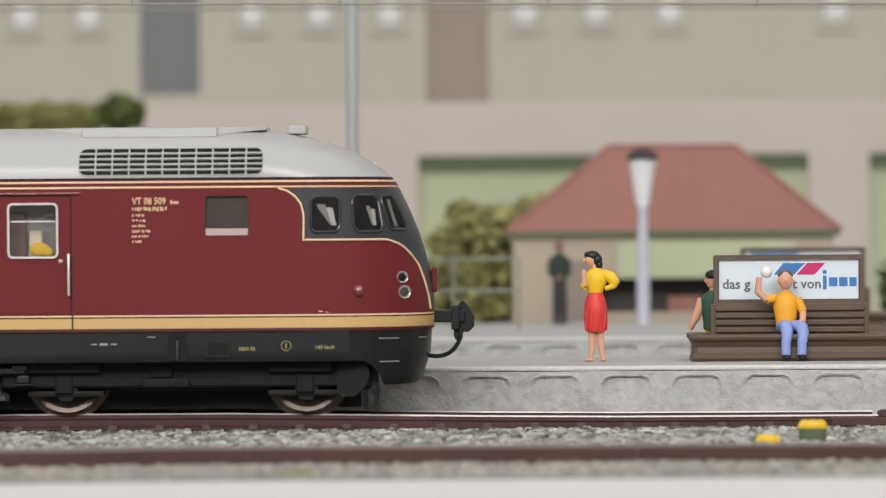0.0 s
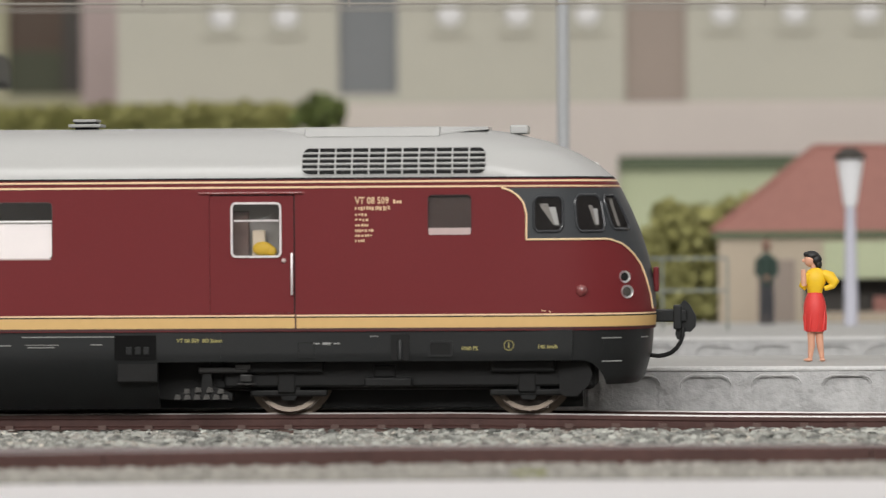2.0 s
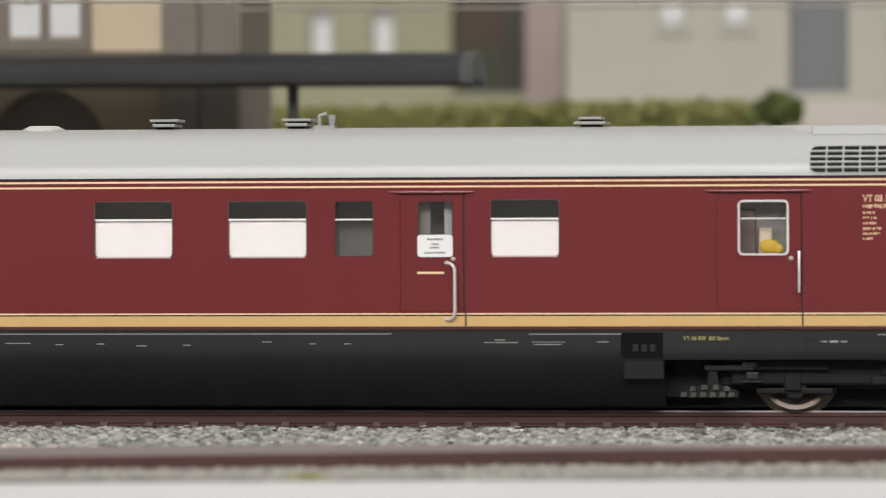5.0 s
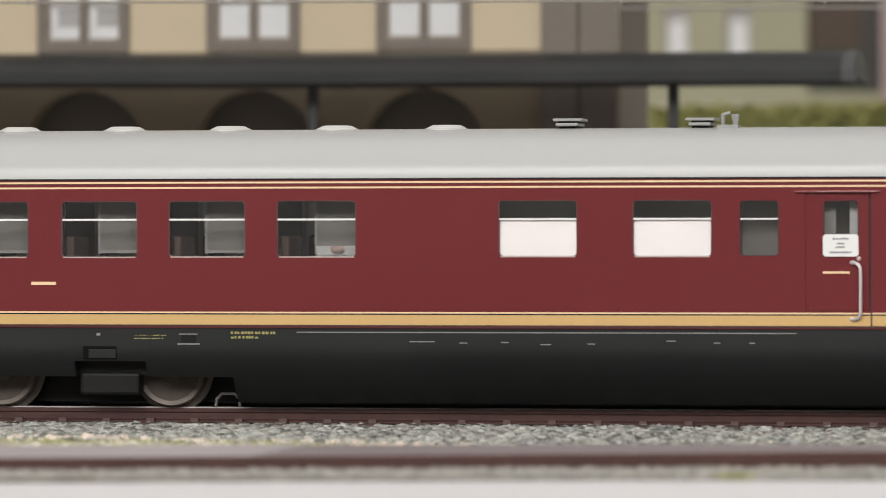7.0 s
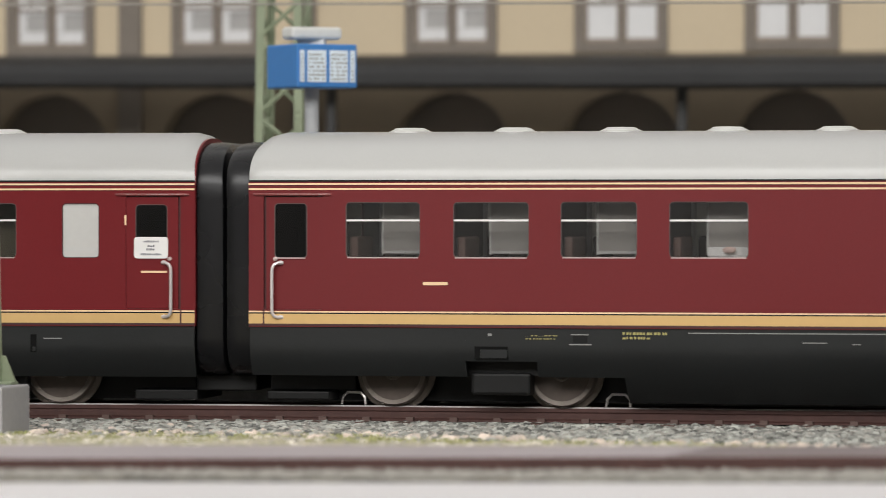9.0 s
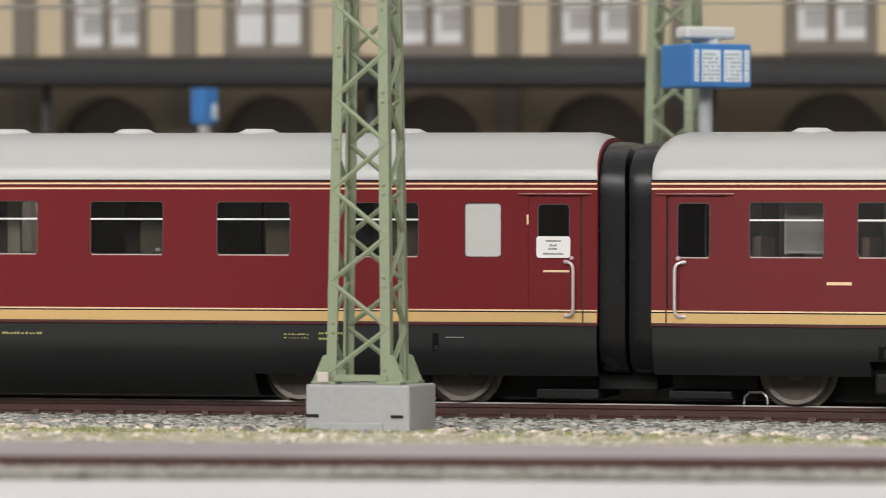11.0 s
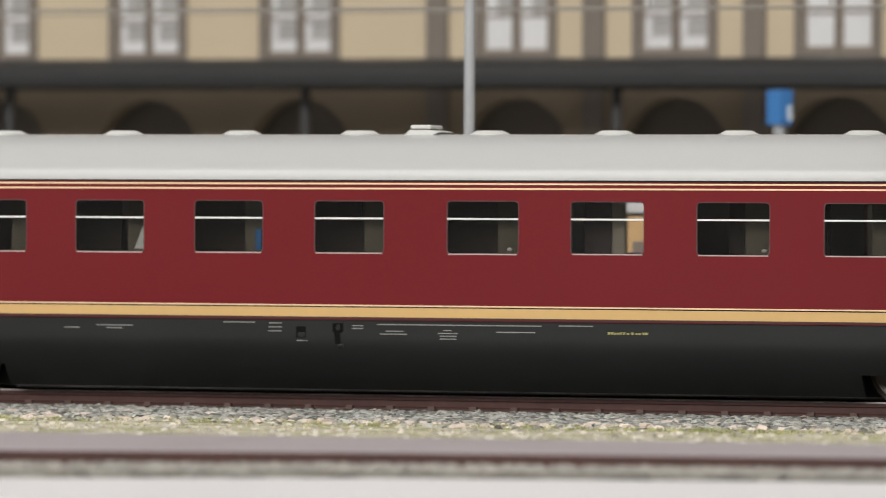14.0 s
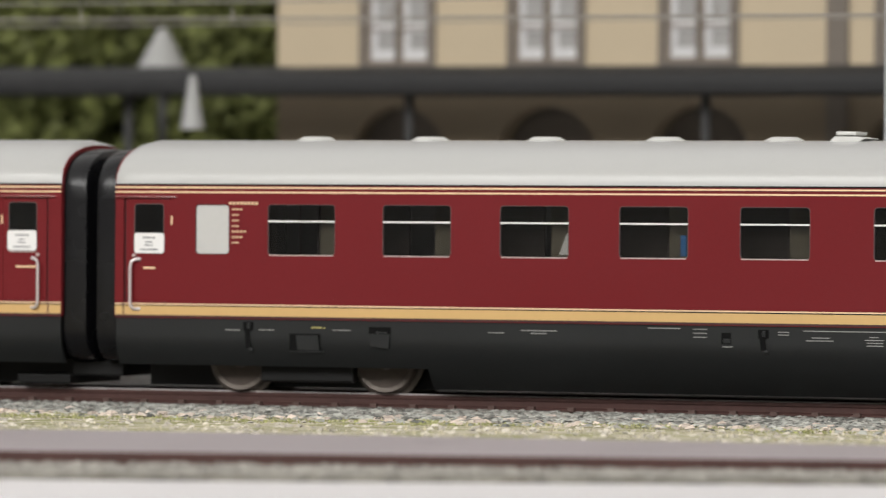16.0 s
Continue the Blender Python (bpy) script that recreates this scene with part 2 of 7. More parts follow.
KERB = material("pale_worn_kerb", (0.60, 0.595, 0.585), 0.7, vary=0.16, grain=1300, blotch=90, bump=0.5, bump_scale=1500)
FAR_PANE_GREY = material("far_pane_grey", (0.34, 0.32, 0.30), 0.7, vary=0.12, blotch=300)
LEAF_DARK = material("deep_green_foliage", (0.10, 0.125, 0.035), 0.8, vary=0.3, random_island=0.5)
BARK = material("brown_bark", (0.09, 0.065, 0.045), 0.85, vary=0.25, bump=0.4)
WALL = material("hall_wall_paint", (0.62, 0.61, 0.60), 0.85, vary=0.03, grain=40, blotch=2)
FLOOR = material("hall_floor", (0.22, 0.21, 0.20), 0.6, vary=0.08, grain=40, blotch=3)
LAMP_POLE = material("pale_lilac_pole", (0.50, 0.50, 0.57), 0.45, vary=0.05)
LAMP_SHADE = material("white_lamp_glass", (0.76, 0.76, 0.78), 0.35, vary=0.04)


def thin_blind(name, colour):
    """A woven blind that lets part of the light through."""
    m = bpy.data.materials.new(name)
    m.use_nodes = True
    nodes, links = m.node_tree.nodes, m.node_tree.links
    nodes.remove(nodes["Principled BSDF"])
    a, b, mix, tex = nodes.new("ShaderNodeBsdfDiffuse"), nodes.new("ShaderNodeBsdfTranslucent"), nodes.new("ShaderNodeMixShader"), nodes.new("ShaderNodeTexNoise")
    tex.inputs["Scale"].default_value = 500
    ramp = nodes.new("ShaderNodeMix")
    ramp.data_type = "RGBA"
    ramp.inputs[6].default_value, ramp.inputs[7].default_value = (*colour, 1), (*[c * 0.75 for c in colour], 1)
    links.new(tex.outputs["Fac"], ramp.inputs[0])
    for s in (a, b):
        links.new(ramp.outputs[2], s.inputs[0])
    mix.inputs[0].default_value = 0.6
    links.new(a.outputs[0], mix.inputs[1])
    links.new(b.outputs[0], mix.inputs[2])
    links.new(mix.outputs[0], nodes["Material Output"].inputs[0])
    return m


THIN_BLIND = thin_blind("thin_grey_blind", (0.88, 0.86, 0.82))
VIEW_PANEL = material("olive_grey_panel", (0.20, 0.175, 0.13), 0.8, vary=0.15)
STRIP_TOP = material("worn_grey_strip", (0.36, 0.32, 0.33), 0.55, vary=0.14, blotch=40, per_piece=0.07)
STRIP_BROWN = material("worn_brown_strip", (0.215, 0.18, 0.18), 0.55, vary=0.16, blotch=40, per_piece=0.08)
LAMP_PINK = material("pink_white_lamp", (0.85, 0.62, 0.56), 0.5, vary=0.05)
GLASS = glass_material("clear_pane", (0.76, 0.76, 0.75), 1.0)
GLASS_DIM = glass_material("dim_pane", (0.62, 0.62, 0.60), 0.42)
GLASS_CLEAR = glass_material("bright_pane", (0.97, 0.97, 0.97), 0.8)
GLASS_CAB = glass_material("cab_pane", (0.9, 0.9, 0.9), 0.4)
GLASS_DARK = glass_material("smoked_pane", (0.25, 0.25, 0.25), 0.55)

# ---------------------------------------------------------------- mesh helpers (millimetres)


def thing(name, x, y, z, label, category, group="", kind=""):
    ob = new(name)
    ob.empty_display_size = 0.005
    ob.matrix_world = pose(x * MM, y * MM, z * MM)
    return tagged(ob, label, category, group, kind)


def part(name, bm, mats, parent=None, label="", smooth=False):
    """Links a bmesh drawn in world millimetres as one mesh object, under parent if there is one."""
    top = parent
    while top is not None and top.parent is not None:
        top = top.parent
    base = Vector(top.location) if top is not None else Vector((0, 0, 0))
    for v in bm.verts:
        v.co = v.co * MM - base
    me = bpy.data.meshes.new(name)
    if smooth:
        for f in bm.faces:
            f.smooth = True
    bm.to_mesh(me)
    bm.free()
    for m in mats if isinstance(mats, (list, tuple)) else (mats,):
        me.materials.append(m)
    if smooth:
        me.set_sharp_from_angle(angle=radians(40))
    ob = new(name, me)
    if parent is not None:
        ob.parent = parent
    if label:
        ob["label"] = label
    return ob


def structure(name, bm, mats, label, smooth=False):
    return tagged(part(name, bm, mats, None, label, smooth), kind="structure")


def quad(bm, a, b, c, d, index=0):
    f = bm.faces.new([bm.verts.new(p) for p in (a, b, c, d)])
    f.material_index = index
    return f


def box(bm, x0, x1, y0, y1, z0, z1, index=0, bevel=0.0):
    v = [bm.verts.new((x, y, z)) for x in (x0, x1) for y in (y0, y1) for z in (z0, z1)]
    fs = [bm.faces.new([v[k] for k in q]) for q in ((0, 1, 3, 2), (4, 6, 7, 5), (0, 4, 5, 1), (2, 3, 7, 6), (0, 2, 6, 4), (1, 5, 7, 3))]
    for f in fs:
        f.material_index = index
    if bevel:
        edges = list({e for f in fs for e in f.edges})
        out = bmesh.ops.bevel(bm, geom=edges, offset=bevel, segments=2, affect="EDGES", profile=0.5)
        for f in out["faces"]:
            f.material_index = index
    return bm


def rings(bm, loops, index=0, caps=True, closed=True):
    """Skins a row of loops with the same number of points."""
    rows = [[bm.verts.new(p) for p in loop] for loop in loops]
    n = len(rows[0])
    for a, b in zip(rows, rows[1:]):
        for k in range(n if closed else n - 1):
            f = bm.faces.new((a[k], a[(k + 1) % n], b[(k + 1) % n], b[k]))
            f.material_index = index
    if caps and closed:
        bm.faces.new(rows[0][::-1]).material_index = index
        bm.faces.new(rows[-1]).material_index = index
    return bm


def tube(bm, pts, r, n=8, index=0, ends=True):
    pts = [Vector(p) for p in pts]
    rr = r if isinstance(r, (list, tuple)) else [r] * len(pts)
    loops, side = [], None
    for k, p in enumerate(pts):
        d = (pts[min(k + 1, len(pts) - 1)] - pts[max(k - 1, 0)]).normalized()
        side = d.cross(Vector((0, 0, 1))) if side is None else side - d * side.dot(d)
        if side.length < 1e-3:
            side = d.orthogonal()
        side.normalize()
        up = side.cross(d)
        loops.append([p + rr[k] * (math.cos(6.2832 * j / n) * side + math.sin(6.2832 * j / n) * up) for j in range(n)])
    return rings(bm, loops, index, ends)


def ball(bm, c, r, index=0, n=12, m=8):
    rx, ry, rz = r if isinstance(r, (tuple, list)) else (r, r, r)
    loops = []
    for i in range(m + 1):
        a = math.pi * (i + 0.02) / (m + 0.04) - math.pi / 2
        loops.append([(c[0] + rx * math.cos(a) * math.cos(6.2832 * j / n), c[1] + ry * math.cos(a) * math.sin(6.2832 * j / n), c[2] + rz * math.sin(a)) for j in range(n)])
    return rings(bm, loops, index)


def spin(bm, c, profile, n=24, index=0, axis="z"):
    """Turns a profile of (radius, height) about a line through c."""
    loops = []
    for r, h in profile:
        loop = []
        for j in range(n):
            a = 6.2832 * j / n
            u, v = r * math.cos(a), r * math.sin(a)
            loop.append((c[0] + u, c[1] + v, c[2] + h) if axis == "z" else (c[0] + u, c[1] + h, c[2] - v))
        loops.append(loop)
    return rings(bm, loops, index)


def cup(bm, p, n, profile, index=0, count=20):
    """A turned shape of (radius, height) rings about the line through p along n."""
    p, n = Vector(p), Vector(n).normalized()
    u = n.cross(Vector((0, 0, 1))).normalized()
    v = u.cross(n)
    return rings(bm, [[p + n * h + (u * math.cos(6.2832 * j / count) + v * math.sin(6.2832 * j / count)) * r for j in range(count)] for r, h in profile], index)


def prism(bm, poly, y0, y1, index=0):
    """Extrudes a polygon of (x, z) from y0 to y1."""
    return rings(bm, [[(x, y0, z) for x, z in poly], [(x, y1, z) for x, z in poly]], index)


def rounded(x0, x1, z0, z1, r, n=4):
    pts = []
    for cx, cz, a0 in ((x1 - r, z1 - r, 0), (x0 + r, z1 - r, 90), (x0 + r, z0 + r, 180), (x1 - r, z0 + r, 270)):
        for k in range(n + 1):
            a = radians(a0 + 90 * k / n)
            pts.append((cx + r * math.cos(a), cz + r * math.sin(a)))
    return pts


def pierced(bm, x0, x1, z0, z1, holes, y, inward, reveal, index=0, n=4):
    """A wall in the plane y with rounded openings (x0, x1, z0, z1, r), which have reveals inwards."""
    at = x0
    for a, b, c, d, r in sorted(holes):
        quad(bm, (at, y, z0), (a, y, z0), (a, y, z1), (at, y, z1), index)
        if c > z0:
            quad(bm, (a, y, z0), (b, y, z0), (b, y, c), (a, y, c), index)
        if d < z1:
            quad(bm, (a, y, d), (b, y, d), (b, y, z1), (a, y, z1), index)
        loop = rounded(a, b, c, d, r, n)
        for k, corner in enumerate(((b, d), (a, d), (a, c), (b, c))):
            fan = [(corner[0], y, corner[1])] + [(px, y, pz) for px, pz in loop[k * (n + 1):(k + 1) * (n + 1)]]
            bm.faces.new([bm.verts.new(p) for p in fan]).material_index = index
        rings(bm, [[(px, y, pz) for px, pz in loop], [(px, y + inward * reveal, pz) for px, pz in loop]], index, caps=False)
        at = b
    quad(bm, (at, y, z0), (x1, y, z0), (x1, y, z1), (at, y, z1), index)
    bmesh.ops.remove_doubles(bm, verts=bm.verts, dist=0.0005)
    return bm


def frame_ring(bm, x0, x1, z0, z1, r, w, y0, y1, index=0):
    """A rounded frame of width w that stands from y0 to y1."""
    outer, inner = rounded(x0, x1, z0, z1, r), rounded(x0 + w, x1 - w, z0 + w, z1 - w, max(r - w, 0.05))
    loops = [[(x, y1, z) for x, z in outer], [(x, y0, z) for x, z in outer], [(x, y0, z) for x, z in inner], [(x, y1, z) for x, z in inner]]
    return rings(bm, loops, index, caps=False)


def lettering(text, size, x, y, z, extrude=0.02, wide=1.0):
    """Letters that face -y, with their lower left corner at x, z; a bmesh in millimetres."""
    data = bpy.data.curves.new("lettering", "FONT")
    data.body, data.size, data.extrude, data.resolution_u = text, size, extrude, 2
    data.offset = size * 0.022
    ob = bpy.data.objects.new("lettering", data)
    me = bpy.data.meshes.new_from_object(ob)
    bm = bmesh.new()
    bm.from_mesh(me)
    for v in bm.verts:
        v.co = Vector((x + v.co.x * wide, y - v.co.z, z + v.co.y))
    bpy.data.objects.remove(ob)
    bpy.data.meshes.remove(me)
    bpy.data.curves.remove(data)
    return bm


def between(x, pairs):
    return float(np.interp(x, [p[0] for p in pairs], [p[1] for p in pairs]))


B = bmesh.new

# ---------------------------------------------------------------- the hall and the layout's board
bm = B(); box(bm, -3800, 3200, -3300, 2300, -1040, -1000); structure("floor", bm, FLOOR, "grey floor of the exhibition hall")
bm = B(); box(bm, -3800, 3200, -3300, 2300, 1700, 1740); structure("ceiling", bm, WALL, "plain pale ceiling of the exhibition hall")
bm = B(); box(bm, -3800, 3200, 2300, 2340, -1000, 1700); structure("wall_north", bm, WALL, "plain pale hall wall")
bm = B(); box(bm, -3800, 3200, -3340, -3300, -1000, 1700); structure("wall_south", bm, WALL, "plain pale hall wall")
bm = B(); box(bm, -3840, -3800, -3300, 2300, -1000, 1700); structure("wall_west", bm, WALL, "plain pale hall wall")
bm = B(); box(bm, 3200, 3240, -3300, 2300, -1000, 1700); structure("wall_east", bm, WALL, "plain pale hall wall")


def strip_back(x):
    return between(x, [(-700, -240), (-560, -200), (-479, -181), (-385, -163), (-285, -143), (-163, -115), (-110, -109), (-60, -107)])


def strip_front(x):
    return between(x, [(-700, -350), (-520, -268), (-445, -237), (-366, -206), (-273, -180), (-158, -143), (-110, -127), (-60, -116), (0, -115)])


def board_line(x):
    return between(x, [(-700, -375), (-520, -296), (-426, -258), (-355, -220), (-266, -191), (-151, -164), (-55, -152), (60, -150)])


def front_z(x):
    return between(x, [(-270, -1.6), (-100, -2.2)])


def verge_edge(x):
    """Where the ballast ends and the verge begins."""
    return between(x, [(-600, -64), (-500, -54), (-400, -46), (-320, -36), (-280, -33), (-210, -54), (-150, -88)])


def ground_z(x, y):
    """The bed lies level by the rails and rises over the verge to the edging strip."""
    a, b = verge_edge(x), strip_back(x)
    if y < strip_front(x) + 1:
        return front_z(x)
    return -2.95 if y >= a else -2.95 + 2.5 * min(1.0, (a - y) / (a - b))


def strip(bm, xs, left, right, z, index=0, drop=0.0):
    a = [bm.verts.new((x, left(x), z)) for x in xs]
    b = [bm.verts.new((x, right(x), z)) for x in xs]
    for k in range(len(xs) - 1):
        bm.faces.new((a[k], b[k], b[k + 1], a[k + 1])).material_index = index
    if drop:
        c = [bm.verts.new((x, left(x), z - drop)) for x in xs]
        for k in range(len(xs) - 1):
            bm.faces.new((c[k], a[k], a[k + 1], c[k + 1])).material_index = index
    return bm


XS = [-1300 + 20 * k for k in range(91)]
bm = strip(B(), XS, strip_back, lambda x: 1250, -3.0, drop=40)
structure("ground", bm, GROUND, "grey ballast bed of the model railway with sandy patches")
bm = rings(B(), [[(x, board_line(x) - 0.2, front_z(x) - 20), (x, board_line(x) - 0.2, front_z(x) - 0.05), (x, strip_front(x) + 0.5, front_z(x) - 0.05)] for x in XS], caps=False, closed=False)
structure("front_bed", bm, FRONT_BED, "grey ballast bed in front of the edging strip")
bm = strip(B(), XS, lambda x: board_line(x) - 170, lambda x: board_line(x) - 0.4, -2.3, drop=60)
structure("layout_edge", bm, BOARD, "plain white board along the front of the layout")


XV = [-900 + 20 * k for k in range(46)]
bm = B()
rings(bm, [[(x, strip_back(x) + (verge_edge(x) - strip_back(x)) * k / 8, ground_z(x, strip_back(x) + (verge_edge(x) - strip_back(x)) * k / 8) + 0.05) for k in range(9)] for x in XV], caps=False, closed=False)
structure("verge", bm, VERGE, "sandy verge with green flock between the tracks")

bm = box(B(), -1290, 490, -130, 1240, -1000, -43.5)
structure("layout_base", bm, BOARD, "plain white base under the layout")


def rail_bar(bm, xs, line, y_off, z0=-2.5, z1=0.0):
    """A rail: foot, web and head, whose upper face carries the second material."""
    shape = [(-1.0, z0), (1.0, z0), (1.0, z0 + 0.3), (0.25, z0 + 0.55), (0.25, z1 - 1.0), (0.45, z1 - 0.8), (0.45, z1 - 0.22), (0.3, z1), (-0.3, z1), (-0.45, z1 - 0.22), (-0.45, z1 - 0.8), (-0.25, z1 - 1.0), (-0.25, z0 + 0.55), (-1.0, z0 + 0.3)]
    rows = [[bm.verts.new((x, line(x) + y_off + dy, z + track_dip(x))) for dy, z in shape] for x in xs]
    n = len(shape)
    for a, b in zip(rows, rows[1:]):
        for k in range(n):
            f = bm.faces.new((a[k], a[(k + 1) % n], b[(k + 1) % n], b[k]))
            f.material_index = 1 if k in (6, 7, 8) else 0
    bm.faces.new(rows[0][::-1]), bm.faces.new(rows[-1])
    return bm


def track(name, label, x0, x1, line, offs, tie_step, near_x0, near_x1):
    t = thing(name, (x0 + x1) / 2, line((x0 + x1) / 2), -3, label, "railway track", kind="structure")
    n = max(2, int((x1 - x0) / 20))
    xs = [x0 + (x1 - x0) * k / n for k in range(n + 1)]
    for off in offs:
        part("rail", rail_bar(B(), xs, line, off), (RAIL, RAIL_TOP), t, "brown rail with polished running surface")
    share = None
    for k in range(int((near_x1 - near_x0) / tie_step)):
        x = near_x0 + tie_step * (k + 0.5)
        if share is None:
            bm = box(B(), -1.3, 1.3, -15, 15, -0.9, 0.0, bevel=0.15)
            for off in offs:
                for s in (-1.35, 1.35):
                    box(bm, -0.62, 0.62, off + s - 0.4, off + s + 0.4, 0.0, 0.62, 1)
            me_ob = part("sleeper", bm, (TIE, CHAIR), t)
            share = me_ob.data
            ob = me_ob
        else:
            ob = new("sleeper", share)
            ob.parent = t
        ob.location = (x * MM - t.location.x, line(x) * MM - t.location.y, -2.45 * MM - t.location.z)
    return t


# sleeper meshes are drawn about their own middle, so the thing's base is taken back out of them
def mend_sleepers(t):
    done = set()
    for ob in t.children:
        if ob.name.startswith("sleeper") and ob.data.name not in done:
            done.add(ob.data.name)
            for v in ob.data.vertices:
                v.co += t.location


TRACK_MID = 17.0


def track_line(x):
    """The middle of the main track, which bends towards the front at -x."""
    k = 0.115 * ((-311.7 - x) + math.sqrt((-311.7 - x) ** 2 + 900)) / 2
    return TRACK_MID - k + 0.115 * 3.0


def track_dip(x):
    """The track sinks a little beyond the train's nose."""
    return between(x, [(-60, 0.0), (-25, -0.6), (0, -0.85)])


main_track = track("track", "model track with brown rails and brown sleepers in grey ballast", -930, 38.4, track_line, (-8.25, 8.25), 7.29, -645.51, 36)
mend_sleepers(main_track)


edge = thing("edge_strip", -300, strip_front(-300), -3, "rusty-brown edging strip with a worn grey top, along the front", "edging strip", kind="structure")
xs = [-900 + 20 * k for k in range(61)]
for k in range(12):
    seg = xs[5 * k:5 * k + 6]
    seg = [seg[0] + 0.06] + seg[1:-1] + [seg[-1] - 0.06]
    rows = []
    for x in seg:
        f, w = strip_front(x), strip_back(x) - strip_front(x)
        rows.append([(x, f, -3), (x, f, -0.25), (x, f + 0.3, 0.0), (x, f + w, 0.0), (x, f + w + 0.3, -0.3), (x, f + w + 0.3, -3)])
    bm = rings(B(), rows)
    for face in bm.faces:
        face.normal_update()
        if abs(face.normal.z) > 0.9 and face.calc_center_median().z > -0.5:
            face.material_index = 1
    part("strip_length", bm, (RAIL, STRIP_TOP if seg[0] < -290 else STRIP_BROWN), edge)

bm = B()
box(bm, 39.2, 150, 7.9, 9.6, -2.6, -0.9, bevel=0.2)
box(bm, 39.2, 150, 24.4, 26.1, -2.6, -0.9, bevel=0.2)
box(bm, 31.0, 41.5, 7.1, 7.8, -2.6, -1.2, bevel=0.2)
box(bm, 38.6, 40.0, 7.6, 9.9, -1.2, -0.1, bevel=0.15)
box(bm, 44, 60, 5.5, 12, -2.95, -2.3, bevel=0.2)
tagged(part("rail_joiner", bm, RAIL, None, smooth=False), "rusty rail joiner and low rail beyond the rail end", "rail joiner")


def scatter(name, count, mats, x0, x1, y_of, size, label, category, seed, flat=0.55, z=-2.95, grow=None):
    """Small angular stones, joined in one mesh."""
    rng = random.Random(seed)
    verts, faces = [], []
    shape = ((1, 0.1, 0), (0.25, 1, 0.1), (-1, 0.2, 0), (-0.2, -1, 0), (0.6, 0.15, 0.8), (0.05, 0.6, 0.75), (-0.6, 0.05, 0.8), (-0.1, -0.6, 0.7))
    tri = ((0, 1, 5, 4), (1, 2, 6, 5), (2, 3, 7, 6), (3, 0, 4, 7), (4, 5, 6, 7))
    for _ in range(count):
        x = rng.uniform(x0, x1)
        y = y_of(x, rng)
        s = rng.uniform(*size)
        a, tilt, z0 = rng.uniform(0, 6.28), rng.uniform(-0.5, 0.5), ground_z(x, y)
        ca, sa, k = math.cos(a), math.sin(a), len(verts)
        for px, py, pz in shape:
            px, py, pz = px * s * rng.uniform(0.7, 1.2), py * s * rng.uniform(0.6, 1.1), pz * s * flat * rng.uniform(0.7, 1.2) + px * tilt * s * 0.5
            verts.append(((x + px * ca - py * sa) * MM, (y + px * sa + py * ca) * MM, (z0 + s * 0.1 + pz) * MM))
        faces += [tuple(k + i for i in q) for q in tri]
    me = bpy.data.meshes.new(name)
    me.from_pydata(verts, [], faces)
    me.materials.append(mats)
    return tagged(new(name, me), label, category, kind="stuff")


def blades(name, count, mat, x0, x1, y_of, tall, label, category, seed):
    rng = random.Random(seed)
    verts, faces = [], []
    for _ in range(count):
        x = rng.uniform(x0, x1)
        y = y_of(x, rng)
        z0 = ground_z(x, y)
        for _ in range(3):
            h, a, lean = rng.uniform(*tall), rng.uniform(0, 6.28), rng.uniform(0.1, 0.9)
            dx, dy = math.cos(a), math.sin(a)
            px, py, k = x + rng.uniform(-0.6, 0.6), y + rng.uniform(-0.6, 0.6), len(verts)
            w = rng.uniform(0.1, 0.22)
            verts += [((px - dy * w) * MM, (py + dx * w) * MM, (z0 - 0.1) * MM), ((px + dy * w) * MM, (py - dx * w) * MM, (z0 - 0.1) * MM), ((px + dx * lean * h) * MM, (py + dy * lean * h) * MM, (z0 + h) * MM)]
            faces.append((k, k + 1, k + 2))
    me = bpy.data.meshes.new(name)
    me.from_pydata(verts, [], faces)
    me.materials.append(mat)
    return tagged(new(name, me), label, category, kind="stuff")


def bed_y(x, rng):
    lo = max(strip_back(x) + 1, verge_edge(x) - 3.0 + rng.gauss(0, 2.5))
    if x < -170 and rng.random() < 0.05:
        lo -= 30
    return rng.uniform(lo, track_line(x) - 10.5)


def verge_y(x, rng):
    lo = strip_back(x) + 1
    return lo + rng.random() * (verge_edge(x) + 5 - lo)


scatter("ballast", 23000, STONE, -660, 75, bed_y, (0.4, 1.15), "loose blue-grey ballast stones beside the rails", "ballast", 5)
scatter("ballast", 7000, STONE_FRONT, -660, 75, bed_y, (0.4, 1.1), "loose pale grey ballast stones beside the rails", "ballast", 15)
scatter("ballast", 2600, STONE, -660, 75, lambda x, r: track_line(x) + r.uniform(-6.8, 7.2), (0.35, 0.9), "grey ballast stones between the rails", "ballast", 6)
scatter("ballast", 1500, STONE, -660, 75, lambda x, r: track_line(x) - 10.2 + 0.9 * r.random() + 0.5 * math.sin(x * 0.31), (0.35, 0.8), "grey ballast stones lying against the rail", "ballast", 16)
scatter("ballast", 14000, STONE_FRONT, -600, 75, lambda x, r: r.uniform(board_line(x) - 2 * r.random(), strip_front(x) - 0.5), (0.35, 0.9), "grey ballast stones in the front track", "ballast", 7)
scatter("pale_gravel", 2100, STONE_PALE, -660, -170, verge_y, (0.25, 0.85), "pale sandy gravel on the verge between the tracks", "gravel", 8)
scatter("pale_gravel", 1500, STONE_PALE, -170, 75, bed_y, (0.3, 0.8), "pale sandy gravel scattered in the ballast", "gravel", 9)
scatter("pebble", 560, PEBBLE, -660, -170, lambda x, r: verge_edge(x) + r.gauss(-8, 11), (0.5, 1.4), "pale pinkish pebbles on the verge", "pebbles", 10)
blades("grass", 1800, STRAW, -660, -150, verge_y, (0.25, 0.8), "short straw-coloured grass on the verge", "grass", 11)
